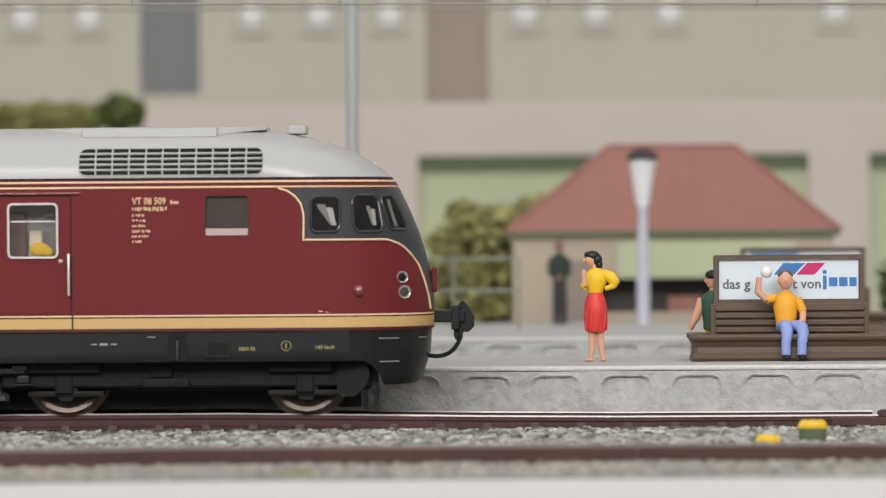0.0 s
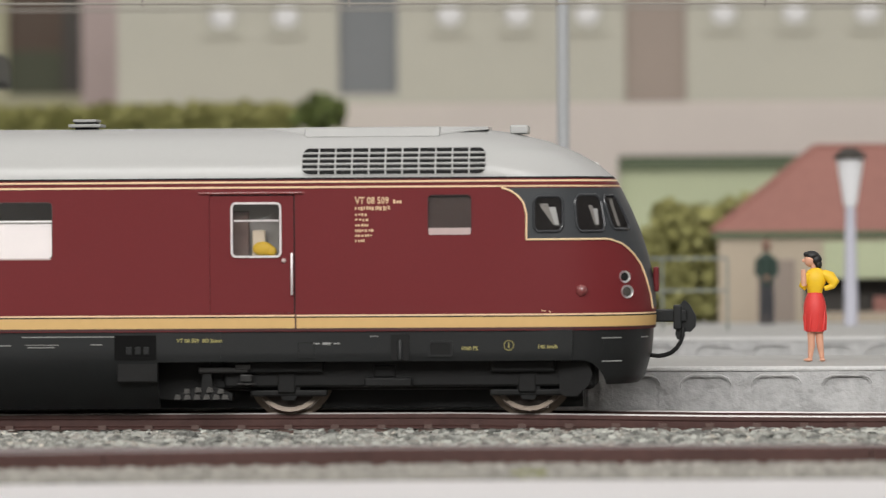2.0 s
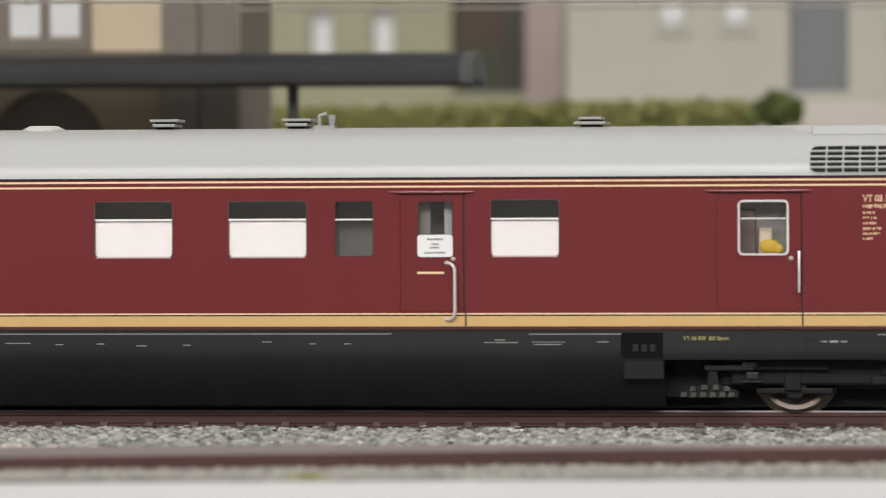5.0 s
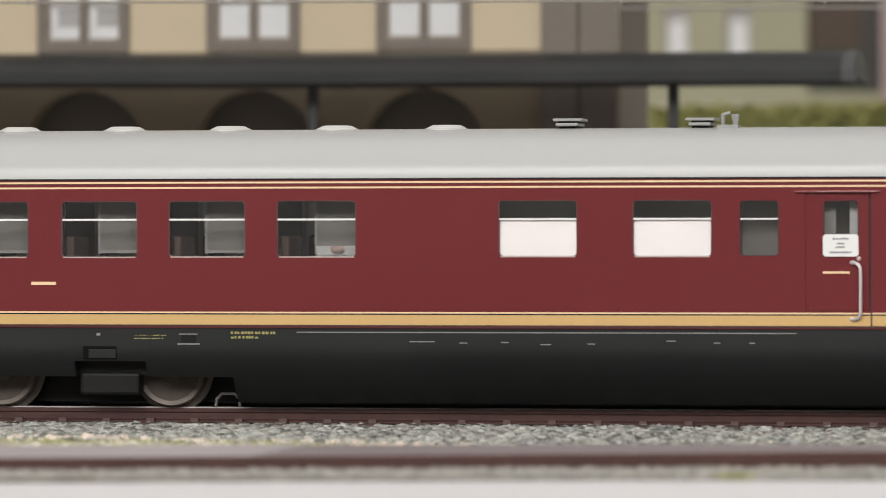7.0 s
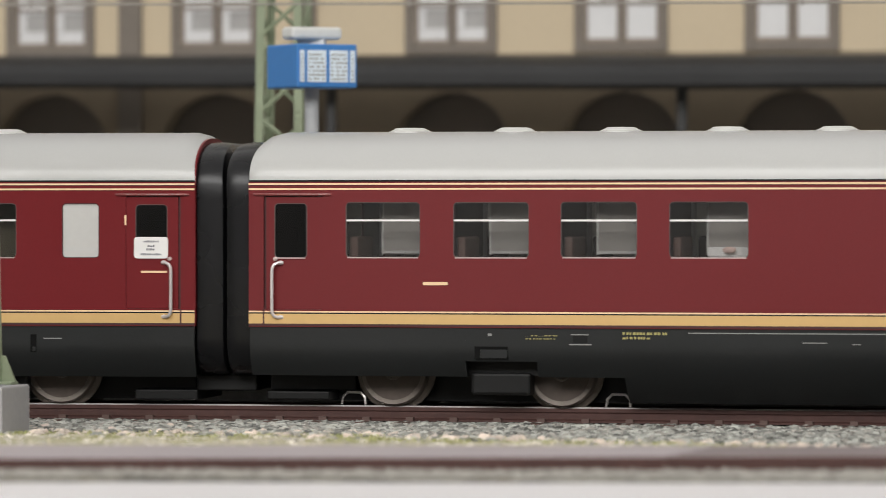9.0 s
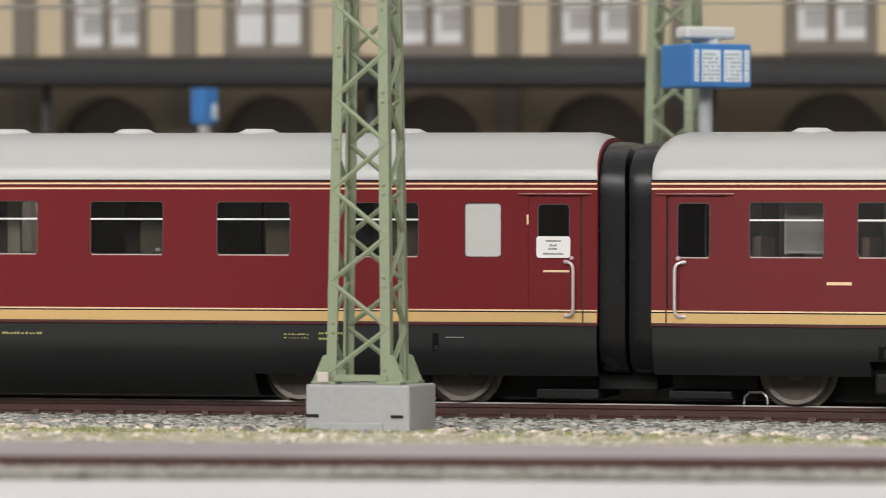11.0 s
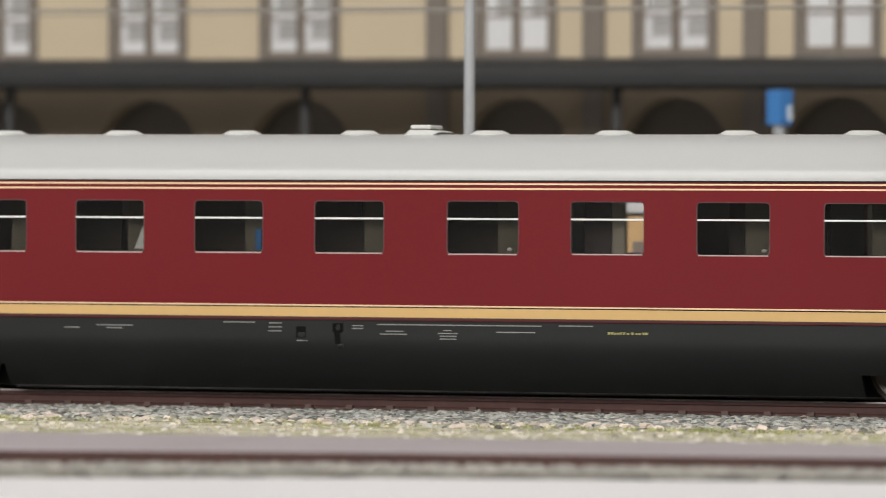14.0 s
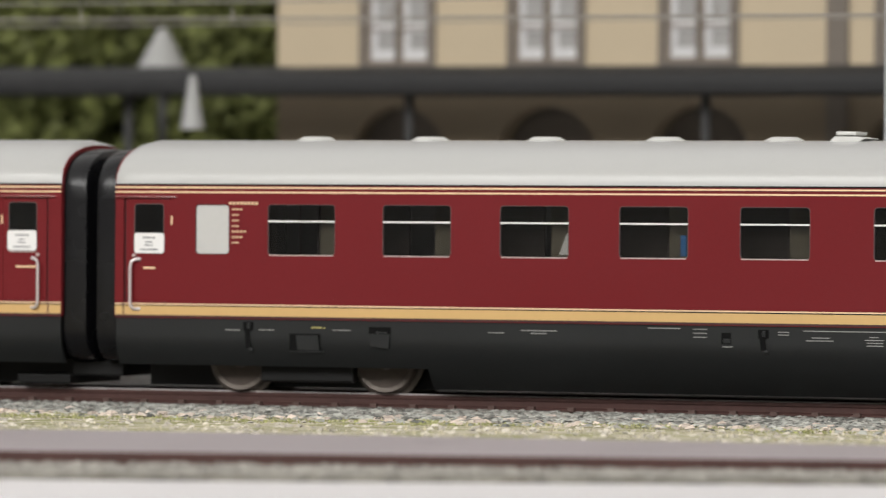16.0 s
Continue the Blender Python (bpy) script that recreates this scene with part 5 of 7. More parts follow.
    # coupler
    bm = box(B(), -32, -25.8, 14.9, 19.1, 13.8, 15.7, bevel=0.2)
    prism(bm, [(-27.6, 11.8), (-26.9, 16.4), (-26.2, 17.2), (-25.3, 16.4), (-24.3, 14.6), (-24.4, 13.0), (-25.2, 12.2), (-26.4, 12.2), (-26.6, 11.0), (-27.3, 11.0)], 15.6, 18.4)
    box(bm, -27.9, -26.6, 14.6, 19.4, 12.6, 16.4, bevel=0.2)
    part("coupler", bm, SKIRT, car, "black plastic coupling hook")
    part("brake_hose", tube(B(), [(-26.4, 15.2, 12.8), (-26.45, 15.0, 11.6), (-26.8, 15.0, 10.6), (-27.4, 15.0, 9.7), (-28.2, 15.0, 9.0), (-29.2, 15.0, 8.6), (-30.2, 15.0, 8.45), (-31.2, 15.0, 8.55), (-32.0, 15.0, 8.8)], 0.36, 8), UNDER, car, "thin curved black brake hose", smooth=True)
    # lettering
    part("running_number", lettering("VT 08 509", 1.5, -76.6, -0.03, 32.55, wide=0.82), LETTER, car, "cream running number")
    bm = B()
    rng = random.Random(3)
    for z, w in ((31.5, 5.4), (30.65, 1.6), (29.85, 1.7), (29.05, 2.2), (28.2, 3.0), (27.45, 2.4), (26.65, 1.6)):
        x = -76.6
        while x < -76.6 + w:
            d = rng.uniform(0.16, 0.42)
            h = 0.72 if w > 4 else 0.42
            box(bm, x, x + d, -0.05, 0.05, z + rng.choice((0, 0, 0.12)), z + h * rng.uniform(0.75, 1.0))
            x += d + rng.choice((0.1, 0.1, 0.22))
    for a in (-70.7, -70.2, -69.75):
        box(bm, a, a + 0.36, -0.05, 0.05, 32.58, 33.15 - 0.15 * (a > -70.5))
    tagged(part("line_of_print", bm, LETTER, car, "small cream lines of lettering"), kind="stuff")
    part("line_of_print", print_bar(B(), -273.3, -269.2, 19.7, 20.2), CREAM, car)
    # inside
    seats(car, [(a + 3.0, 1) for a, b, c, d, k in wins if k == "plain"])
    for x in (-212, -180, -160, -148.5, -137, -100, -84.5):
        part("partition", box(B(), x - 0.4, x + 0.4, 1.5, far_y(1.5), 14, 36), INSIDE_GREY, car)
    part("partition", box(B(), -212, -159.7, 7.0, 7.5, 14, 36), INSIDE_GREY, car, "grey corridor wall")
    part("partition", box(B(), -137.9, -100.5, 7.0, 7.5, 14, 36), INSIDE_GREY, car, "grey corridor wall")
    part("partition", box(B(), -99.5, -84.9, 5.0, 5.4, 14, 36), INSIDE_GREY, car, "grey luggage room wall")
    part("cupboard", box(B(), -97.5, -93.4, 3.6, 4.9, 14, 31.5, bevel=0.2), SEAT, car, "brown cupboard")
    # two added panels lighten the view through the door window
    part("partition", box(B(), -146.0, -144.2, 3.0, 3.4, 24.0, 33.4), INSIDE_GREY, car, "grey panel added to lighten the door window")
    part("partition", box(B(), -142.0, -140.0, 3.0, 3.4, 24.0, 33.4), FROST, car, "pale panel added to lighten the door window")
    part("strut", tube(B(), [(-92.6, 3.0, 29.6), (-88.2, 3.0, 31.9)], 0.1, 6), VENT_DARK, car, "thin slanting strut")
    part("parcel", box(B(), -92.9, -90.8, 3.2, 4.6, 24.5, 28.6, bevel=0.3), PALE_CREAM, car, "pale upright parcel")
    part("partition", box(B(), -159.6, -138, 9.0, 9.5, 14, 36), INSIDE_GREY, car, "grey vestibule wall")
    bm = box(B(), -93.2, -88.4, 2.6, 4.9, 14.0, 24.45, bevel=0.3)
    part("parcel_stack", bm, INSIDE_GREY, car)
    part("parcel", ball(ball(B(), (-91.2, 2.9, 25.7), (1.6, 0.5, 1.1)), (-89.9, 2.9, 25.3), (0.9, 0.4, 0.8)), YELLOW, car, "yellow parcel behind the window")
    part("table", box(B(), -228.5, -221, 3, 10, 23.6, 24.3, bevel=0.2), WHITE, car)
    part("table_lamp", ball(B(), (-223.9, 3.6, 25.4), (1.1, 0.5, 0.55)), LAMP_PINK, car, "small pinkish table lamp", smooth=True)
    part("tray", box(B(), -227.6, -220.4, 4.2, 5.4, 24.3, 25.9, bevel=0.3), WHITE, car, "white tray on the table")
    for x0, x1, y0, z0, z1 in ((-301.0, -290.5, 5.4, 0.9, 2.3), (-301.5, -287.0, 9.0, 2.3, 5.8)):
        part("buffer_beam", box(B(), x0, x1, y0, y0 + 22, z0, z1, bevel=0.25), UNDER, car, "black moulded beam under the car's end")
    gangway(car, -306.7, -302.3, -0.3)
    return car


def coach(x0, x1, wins, doors, vents, wheels, label, detail, left_gangway=True, right_gangway=True):
    car = thing("railcar", (x0 + x1) / 2, HALF, 0, label, "train car", "cars of the train")
    car_shell(car, x0, x1, [(a, b, c, d, 0.7) for a, b, c, d, k in wins], None, [d[:2] for d in doors], RED_COACH)
    for a, b, c, d, k in wins:
        car_window(car, a, b, c, d, k)
    ends = [(x0, 0.86, 0.985), (x0 + 0.9, 0.95, 0.995), (x0 + 2.6, 1, 1), ((x0 + x1) / 2, 1, 1), (x1 - 2.6, 1, 1), (x1 - 0.9, 0.95, 0.995), (x1, 0.86, 0.985)]
    part("roof", roof_shell(B(), ends), ROOF, car, "smooth silver-grey roof", smooth=True)
    for x, s in ((x1, 1), (x0, -1)):
        loop = [(HALF + (y - HALF) * 0.985, SIDE_TOP + (z - SIDE_TOP) * 0.885) for y, z in ROOF_LOOP] + [(far_y(0.1), 12.9), (0.1, 12.9)]
        part("end_wall", rings(B(), [[(x - 0.5 * s, y, z) for y, z in loop], [(x + 0.12 * s, y, z) for y, z in loop]]), RED_COACH, car, "wine-red end wall")
    stripes(car, x0, x1)
    for d in doors:
        car_door(car, *d, wins=wins, paint=RED_COACH)
    roof_vents(car, vents)
    (wa, wb), (wc, wd) = wheels
    deep_skirt(car, x0 + 0.1, x1 - 0.1, 4.6)
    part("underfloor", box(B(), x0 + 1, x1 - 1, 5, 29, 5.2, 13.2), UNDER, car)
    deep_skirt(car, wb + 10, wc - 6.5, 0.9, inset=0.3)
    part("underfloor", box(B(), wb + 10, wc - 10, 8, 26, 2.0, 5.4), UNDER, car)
    # black box added as the coach's underside shadow
    part("underfloor", box(B(), x0 + 2, x1 - 2, 11.5, 22.5, 0.7, 5.8), UNDER, car, "black box added to keep the space under the car dark")
    for x in (wa, wb, wc, wd):
        wheel_set(car, x, 5.7)
    for a, b in wheels:
        part("bogie_detail", box(B(), a + 5, b - 5, 4.6, 7, 1.8, 5.6, bevel=0.4), UNDER, car)
    detail(car)
    if left_gangway:
        gangway(car, x0 - 4.2, x0, 0.25)
    if right_gangway:
        part("buffer_beam", box(B(), x1 - 11.0, x1 - 0.6, 5.6, 28, 0.7, 2.4, bevel=0.25), UNDER, car, "black moulded beam under the car's end")
        part("coupling", box(B(), x1 - 1.0, x1 + 9.0, 7.2, 26, 2.2, 4.9, bevel=0.3), UNDER, car, "black coupling casing between the cars")
        gangway(car, x1, x1 + 4.8, -0.4)
    # the cars behind the power car stand in the curve
    car.matrix_world = pose(CURVE_X * MM, 0, 0, 0, 0, CURVE_TURN) @ pose(-CURVE_X * MM, 0, 0) @ pose(car.location.x, car.location.y, car.location.z)
    return car


def middle_detail(car):
    bm = B()
    for k, (w, h) in enumerate(((4.8, 0.5), (1.9, 0.3), (1.6, 0.3), (1.3, 0.3), (1.6, 0.3), (2.6, 0.34), (2.2, 0.34), (1.2, 0.3))):
        z = 33.0 - 0.98 * k
        x = -557.8 if k == 0 else -557.2
        while x < -557.6 + w:
            d = 0.55
            box(bm, x, x + d, -0.05, 0.05, z, z + h)
            x += d + 0.16
    tagged(part("line_of_print", bm, LETTER, car, "small cream lines of lettering"), kind="stuff")
    for x in (-569.3, -323.7):
        part("line_of_print", lettering("1", 2.2, x, -0.03, 29.4), CREAM, car, "cream class number")
    faint = [(-558.4, -555.7, 10.94), (-552, -549.1, 11.03), (-538.1, -534.8, 11.15), (-509.2, -506.3, 11.13), (-503.2, -496.6, 11.59), (-501.4, -498.5, 11.12), (-480.2, -474.4, 12.33), (-472, -469.6, 12.23),
                 (-472, -469.6, 11.56), (-472, -469.6, 10.88), (-466.9, -465, 9.31), (-457, -455.1, 11.92), (-457, -455.1, 11.45), (-452.6, -423.7, 12.17), (-451.1, -447.9, 11.04), (-452.1, -447.3, 10.55),
                 (-440.9, -439.4, 11.25), (-441.8, -438.4, 10.77), (-441.5, -438.6, 10.3), (-441.5, -438.6, 9.82), (-431.6, -424.8, 11.08), (-420.7, -414.8, 12.25), (-336.8, -333.8, 10.85)]
    print_lines(car, [(a, b, z - 0.08, z + 0.08) for a, b, z in faint], FAINT_PRINT)
    print_lines(car, [(-412.2, -405.1, 10.9, 11.3), (-364.0, -359.5, 11.05, 11.3), (-364.0, -359.5, 10.5, 10.72), (-358.1, -353.6, 11.2, 11.6), (-358.1, -354.5, 10.3, 10.65), (-542.1, -539.2, 11.4, 11.72)], OLIVE_PRINT, words=True)
    # moulded catches: notch and slot as black shapes painting shade, a pin, a small foot
    for x, z1, z0 in ((-555.0, 12.4, 7.2), (-460.5, 12.3, 8.2)):
        part("recess", prism(B(), [(x, z1), (x + 1.9, z1), (x + 1.9, z1 - 1.4), (x + 1.3, z1 - 1.7), (x + 1.5, z0 + 0.4), (x + 0.5, z0 + 0.6), (x + 0.3, z1 - 1.7), (x, z1 - 1.4)][::-1], 0.16, 0.5), RECESS_BLACK, car, "black shape painting the shaded slot of a catch")
        part("catch", box(B(), x + 0.7, x + 1.3, 0.05, 0.4, z1 - 1.2, z1 - 0.2, bevel=0.12), SKIRT, car)
        part("catch", box(B(), x + 0.9, x + 1.9, 0.1, 0.6, z0, z0 + 0.6, bevel=0.15), SKIRT, car)
    for x, w, z0, z1 in ((-467.0, 1.7, 9.8, 11.7), (-339.0, 1.0, 8.6, 11.5)):
        part("recess", box(B(), x, x + w, 0.16, 0.5, z0, z1), RECESS_BLACK, car, "black box painting the shade of a notch")
        part("catch", box(B(), x + 0.3, x + w - 0.1, 0.1, 0.4, z0 + 0.1, z0 + 0.9, bevel=0.12), SKIRT, car)
    # black boxes paint the shade of the skirt's openings
    part("recess", box(B(), -546.2, -540.4, 0.16, 0.6, 7.5, 10.45), RECESS_BLACK, car, "black box painting a shaded opening in the skirt")
    part("service_panel", prism(B(), [(-544.7, 7.6), (-540.6, 7.6), (-540.9, 10.2), (-545.0, 10.2)], 0.1, 0.4), SKIRT, car, "sunk anthracite panel")
    part("service_panel", box(B(), -546.2, -539.8, 0.28, 0.9, 7.1, 7.5, bevel=0.1), SKIRT, car)
    part("recess", box(B(), -531.3, -527.2, 0.16, 0.5, 10.6, 11.8), RECESS_BLACK, car, "black box painting a shaded opening in the skirt")
    part("catch", box(B(), -530.0, -527.9, -0.02, 0.5, 10.7, 11.0, bevel=0.1), SKIRT, car)
    part("service_panel", prism(B(), [(-530.9, 8.4), (-527.5, 8.0), (-527.3, 10.6), (-531.1, 10.6)], -0.05, 0.4), SKIRT, car, "raised anthracite box")
    for k in range(10):
        x = -560.5 + 22.0 * k
        part("partition", box(B(), x - 0.35, x + 0.35, 11, far_y(1.5), 14, 36), INSIDE, car)
    part("partition", box(B(), -570.5, -317.9, 11.0, 11.5, 14, 23.4), INSIDE, car, "brown compartment wall below the corridor windows")
    for k in range(10):
        x = -570.5 + 25.2 * k
        for a, b in ((x, x + 5.6), (x + 13.6, x + 17.4)) if k == 6 else ((x, x + 17.4),):
            part("partition", box(B(), a, b, 11.0, 11.5, 23.4, 36), INSIDE, car, "brown compartment wall")
    part("curtain", box(B(), -474.7, -473.6, 1.0, 1.6, 24.6, 28.2, bevel=0.15), BLUE, car, "blue edge of a curtain")
    part("curtain", prism(B(), [(-496.6, 24.7), (-494.8, 24.7), (-494.8, 28.4), (-495.2, 28.4)], 1.0, 1.6), WHITE, car, "white corner of a drawn curtain")
    for x in (-386.2, -430.2):
        part("table_lamp", ball(B(), (x, 3.2, 25.0), (0.45, 0.4, 0.35)), BLIND, car, "tiny white table lamp", smooth=True)
    bm = box(B(), -451.7, -446.8, 12.6, 21.4, 43.8, 44.3, 1)
    prism(bm, [(-452.0, 44.3), (-447.1, 44.3), (-446.0, 44.75), (-445.4, 44.95), (-447.2, 45.3), (-450.9, 45.3)], 12.8, 21.2)
    box(bm, -450.6, -447.9, 14.0, 20.0, 45.2, 45.5, 1)
    box(bm, -450.9, -447.3, 13.4, 20.6, 45.5, 46.15, bevel=0.2)
    part("roof_fan", bm, (VENT, BLACK), car, "stacked grey roof ventilator")


MID_WINS = [(-576.0, -570.3, 24.4, 33.1, "dark"), (-564.2, -557.7, 24.2, 33.05, "white"), (-550.4, -537.7, 24.15, 33.1, "plain"), (-528.8, -516.1, 24.15, 33.1, "plain"), (-507.1, -494.5, 24.15, 33.1, "plain"), (-485.4, -473.0, 24.2, 33.1, "plain"),
            (-463.8, -451.4, 24.2, 33.1, "plain"), (-440.3, -427.7, 24.15, 33.15, "plain"), (-418.7, -406.0, 24.25, 33.1, "plain"), (-397.0, -384.5, 24.2, 33.05, "plain"), (-375.4, -362.9, 24.2, 33.0, "plain"), (-353.5, -341.3, 24.0, 32.9, "plain"),
            (-333.7, -327.5, 23.95, 32.9, "white"), (-321.5, -316.2, 24.0, 32.7, "dark")]
power_car()
coach(-579.6, -311.7, MID_WINS, [(-578.0, -569.1, -576.4, -1, (-575.9, -570.2, 24.3, 27.9), 13.0, (-574.2, -572.0)), (-323.1, -314.0, -315.5, 1, (-321.7, -316.1, 23.9, 27.4), 13.0, (-320.6, -316.3))],
      (-548.0, -526.3, -504.6, -482.6, -461.1, -437.7, -415.6, -393.9, -372.3, -346.9), ((-558.5, -530.9), (-362.9, -335.4)), "wine-red first class model coach with silver roof", middle_detail)


def rear_detail(car):
    part("line_of_print", lettering("1", 2.2, -602.4, -0.03, 29.4), CREAM, car, "cream class number")
    for k in range(9):
        x = -619.3 - 24 * k
        part("partition", box(B(), x - 7, x + 7, 11, 11.5, 14, 36), INSIDE, car)


REAR_WINS = [(-600.6, -595.0, 24.4, 33.3, "dark")] + [(-622.9 - 21.4 * k, -611.0 - 21.4 * k, 24.2, 33.1, "plain") for k in range(10)]
coach(-849.0, -590.2, REAR_WINS, [(-601.7, -592.7, -594.4, 1, (-600.7, -595.0, 24.6, 28.2), 13.0, (-599.1, -595.2))], [-615.7 - 21.4 * k for k in range(10)], ((-824.5, -798.4), (-640.9, -614.8)),
      "wine-red rear model coach with silver roof", rear_detail, left_gangway=False)

# ---------------------------------------------------------------- on the platform
def bench(x, y, label, lettered=True):
    """A double bench round a tall board that carries an advertisement on both sides."""
    z = PLATFORM_Z
    b = thing("platform_bench", x, y, z, label, "bench", "platform benches")
    bm = B()
    prof = [(-9.1, 0.5), (-8.7, 0.0), (8.7, 0.0), (9.1, 0.5), (8.5, 1.4), (8.4, 2.3), (9.0, 3.1), (9.9, 3.6), (10.1, 4.0), (9.8, 4.4), (-9.8, 4.4), (-10.1, 4.0), (-9.9, 3.6), (-9.0, 3.1), (-8.4, 2.3), (-8.5, 1.4)]
    loops = []
    for dx, s in ((-17.0, 0.9), (-16.8, 0.96), (-16.2, 1.0), (16.2, 1.0), (16.8, 0.96), (17.0, 0.9)):
        loops.append([(x + dx * (1.0 if pz > 3.2 else 0.955 + 0.012 * abs(pz - 1.8)), y + py * s, z + pz) for py, pz in prof])
    rings(bm, loops)
    box(bm, x - 14.5, x + 14.5, y - 7.6, y + 7.6, z, z + 0.3)
    part("seat", bm, BENCH, b, "brown moulded bench seat")
    for s in (-1, 1):
        part("backboard", box(B(), x - 13.2, x + 13.2, y + s * 1.6 - 0.5, y + s * 1.6 + 0.5, z + 4.2, z + 9.4, bevel=0.15), BENCH, b)
        for k in range(4):
            zc = z + 5.0 + 1.2 * k
            part("slat", box(B(), x - 12.4, x + 12.4, y + s * 2.35 - 0.3, y + s * 2.35 + 0.3, zc - 0.42, zc + 0.42, bevel=0.15), BENCH, b)
    part("board_frame", frame_ring(B(), x - 12.6, x + 12.4, z + 9.3, z + 17.5, 0.2, 0.75, y - 2.0, y + 2.0), BENCH, b, "brown board frame")
    for s in (-1, 1):
        panel = part("poster", box(B(), x - 11.75, x + 11.55, min(y + s * 1.4, y + s * 1.1), max(y + s * 1.4, y + s * 1.1), z + 10.1, z + 16.7), SIGN, b, "pale blue-white poster")
        if s == -1 and lettered:
            yy = y - 1.45
            part("writing", lettering("das g", 2.3, x - 11.2, yy, z + 11.9), GREY_PRINT, panel)
            part("writing", lettering("t von", 2.3, x + 0.5, yy, z + 11.9), GREY_PRINT, panel)
            part("brand_mark", prism(B(), [(x - 2.6, z + 14.2), (x + 0.8, z + 14.2), (x + 2.6, z + 16.1), (x - 1.0, z + 16.1)], yy - 0.03, yy + 0.03), BLUE, panel, "slanted blue block")
            part("brand_mark", prism(B(), [(x + 1.2, z + 14.2), (x + 4.2, z + 14.2), (x + 6.0, z + 16.1), (x + 3.0, z + 16.1)], yy - 0.03, yy + 0.03), MAGENTA, panel, "slanted magenta block")
            bm = B()
            for px0, px1, pz0, pz1 in ((5.6, 6.2, 11.7, 14.0), (5.6, 6.2, 14.3, 14.9), (6.6, 8.0, 12.2, 13.7), (8.3, 9.7, 12.2, 13.7), (10.0, 11.2, 12.2, 13.7)):
                box(bm, x + px0, x + px1, yy - 0.03, yy + 0.03, z + pz0, z + pz1)
            part("brand_mark", bm, BLUE, panel, "blue bars")
        elif s == -1:
            part("brand_mark", box(B(), x - 10.5, x - 1.0, y - 1.48, y - 1.42, z + 14.8, z + 16.4), BLUE, panel, "blue block")
    return b


bench(27.2, 71.0, "brown plastic platform bench with a poster board, on the platform")
bench(37.0, 246.0, "brown platform bench with poster board on the far platform", False)


def limb(bm, pts, radii, index):
    tube(bm, pts, radii, 10, index)


def woman_figurine(x, y):
    z = PLATFORM_Z
    bm = B()
    spin(bm, (x, y, z), [(1.0, 5.2), (1.55, 5.0), (1.7, 6.2), (1.85, 7.6), (1.9, 9.2), (1.6, 10.5), (1.2, 11.4), (0.9, 11.5)], 18, 0)
    for k in range(9):
        a = 6.2832 * k / 9
        tube(bm, [(x + 1.72 * math.cos(a), y + 1.72 * math.sin(a), z + 5.2), (x + 1.82 * math.cos(a + 0.15), y + 1.82 * math.sin(a + 0.15), z + 7.4), (x + 1.55 * math.cos(a + 0.2), y + 1.55 * math.sin(a + 0.2), z + 10.2)], [0.2, 0.22, 0.1], 6, 0)
    loops = []
    for h, w, d in ((11.2, 1.15, 0.9), (11.9, 1.3, 1.0), (13.2, 1.8, 1.3), (14.4, 1.9, 1.25), (15.2, 1.25, 0.9), (15.6, 0.6, 0.6)):
        loops.append([(x + 0.15 * (h - 11) / 4 + w * math.cos(6.2832 * j / 14), y + d * math.sin(6.2832 * j / 14), z + h) for j in range(14)])
    rings(bm, loops, 1)
    limb(bm, [(x + 1.3, y, z + 14.6), (x + 2.5, y - 0.2, z + 14.1), (x + 3.2, y - 0.4, z + 13.1), (x + 2.9, y - 0.6, z + 12.5)], [0.8, 1.0, 0.95, 0.6], 1)
    limb(bm, [(x + 3.1, y - 0.6, z + 12.6), (x + 1.6, y - 0.9, z + 12.1)], [0.55, 0.4], 1)
    limb(bm, [(x - 1.3, y - 0.4, z + 14.6), (x - 2.0, y - 0.9, z + 12.4), (x - 1.7, y - 1.1, z + 12.4)], [0.7, 0.65, 0.55], 1)
    limb(bm, [(x - 1.8, y - 1.1, z + 12.6), (x - 1.9, y - 1.3, z + 15.3)], [0.5, 0.4], 2)
    limb(bm, [(x - 0.65, y, z + 5.2), (x - 0.6, y, z + 2.6), (x - 0.85, y, z + 0.5)], [0.7, 0.6, 0.38], 2)
    limb(bm, [(x + 0.65, y + 0.1, z + 5.2), (x + 0.85, y + 0.1, z + 2.6), (x + 1.15, y + 0.1, z + 0.5)], [0.7, 0.6, 0.38], 2)
    ball(bm, (x - 1.15, y - 0.3, z + 0.3), (0.75, 0.5, 0.3), 2)
    ball(bm, (x + 1.2, y - 0.3, z + 0.3), (0.5, 0.75, 0.3), 2)
    limb(bm, [(x - 0.1, y, z + 15.3), (x - 0.4, y, z + 16.3)], [0.45, 0.45], 2)
    ball(bm, (x - 0.85, y, z + 16.9), (0.9, 0.9, 1.15), 2)
    ball(bm, (x - 0.5, y + 0.15, z + 17.6), (1.3, 1.1, 0.85), 3)
    ball(bm, (x + 0.25, y + 0.2, z + 16.95), (0.95, 1.0, 1.0), 3)
    ball(bm, (x + 0.65, y + 0.2, z + 16.15), (0.6, 0.8, 0.85), 3)
    ball(bm, (x - 1.35, y - 0.2, z + 17.85), (0.5, 0.6, 0.4), 3)
    ball(bm, (x - 1.85, y - 0.1, z + 16.8), (0.25, 0.25, 0.3), 2)
    return tagged(part("figurine", bm, (SCARLET, YELLOW, SKIN, HAIR), None, smooth=True), "painted plastic figurine in yellow blouse and red skirt", "figurine")


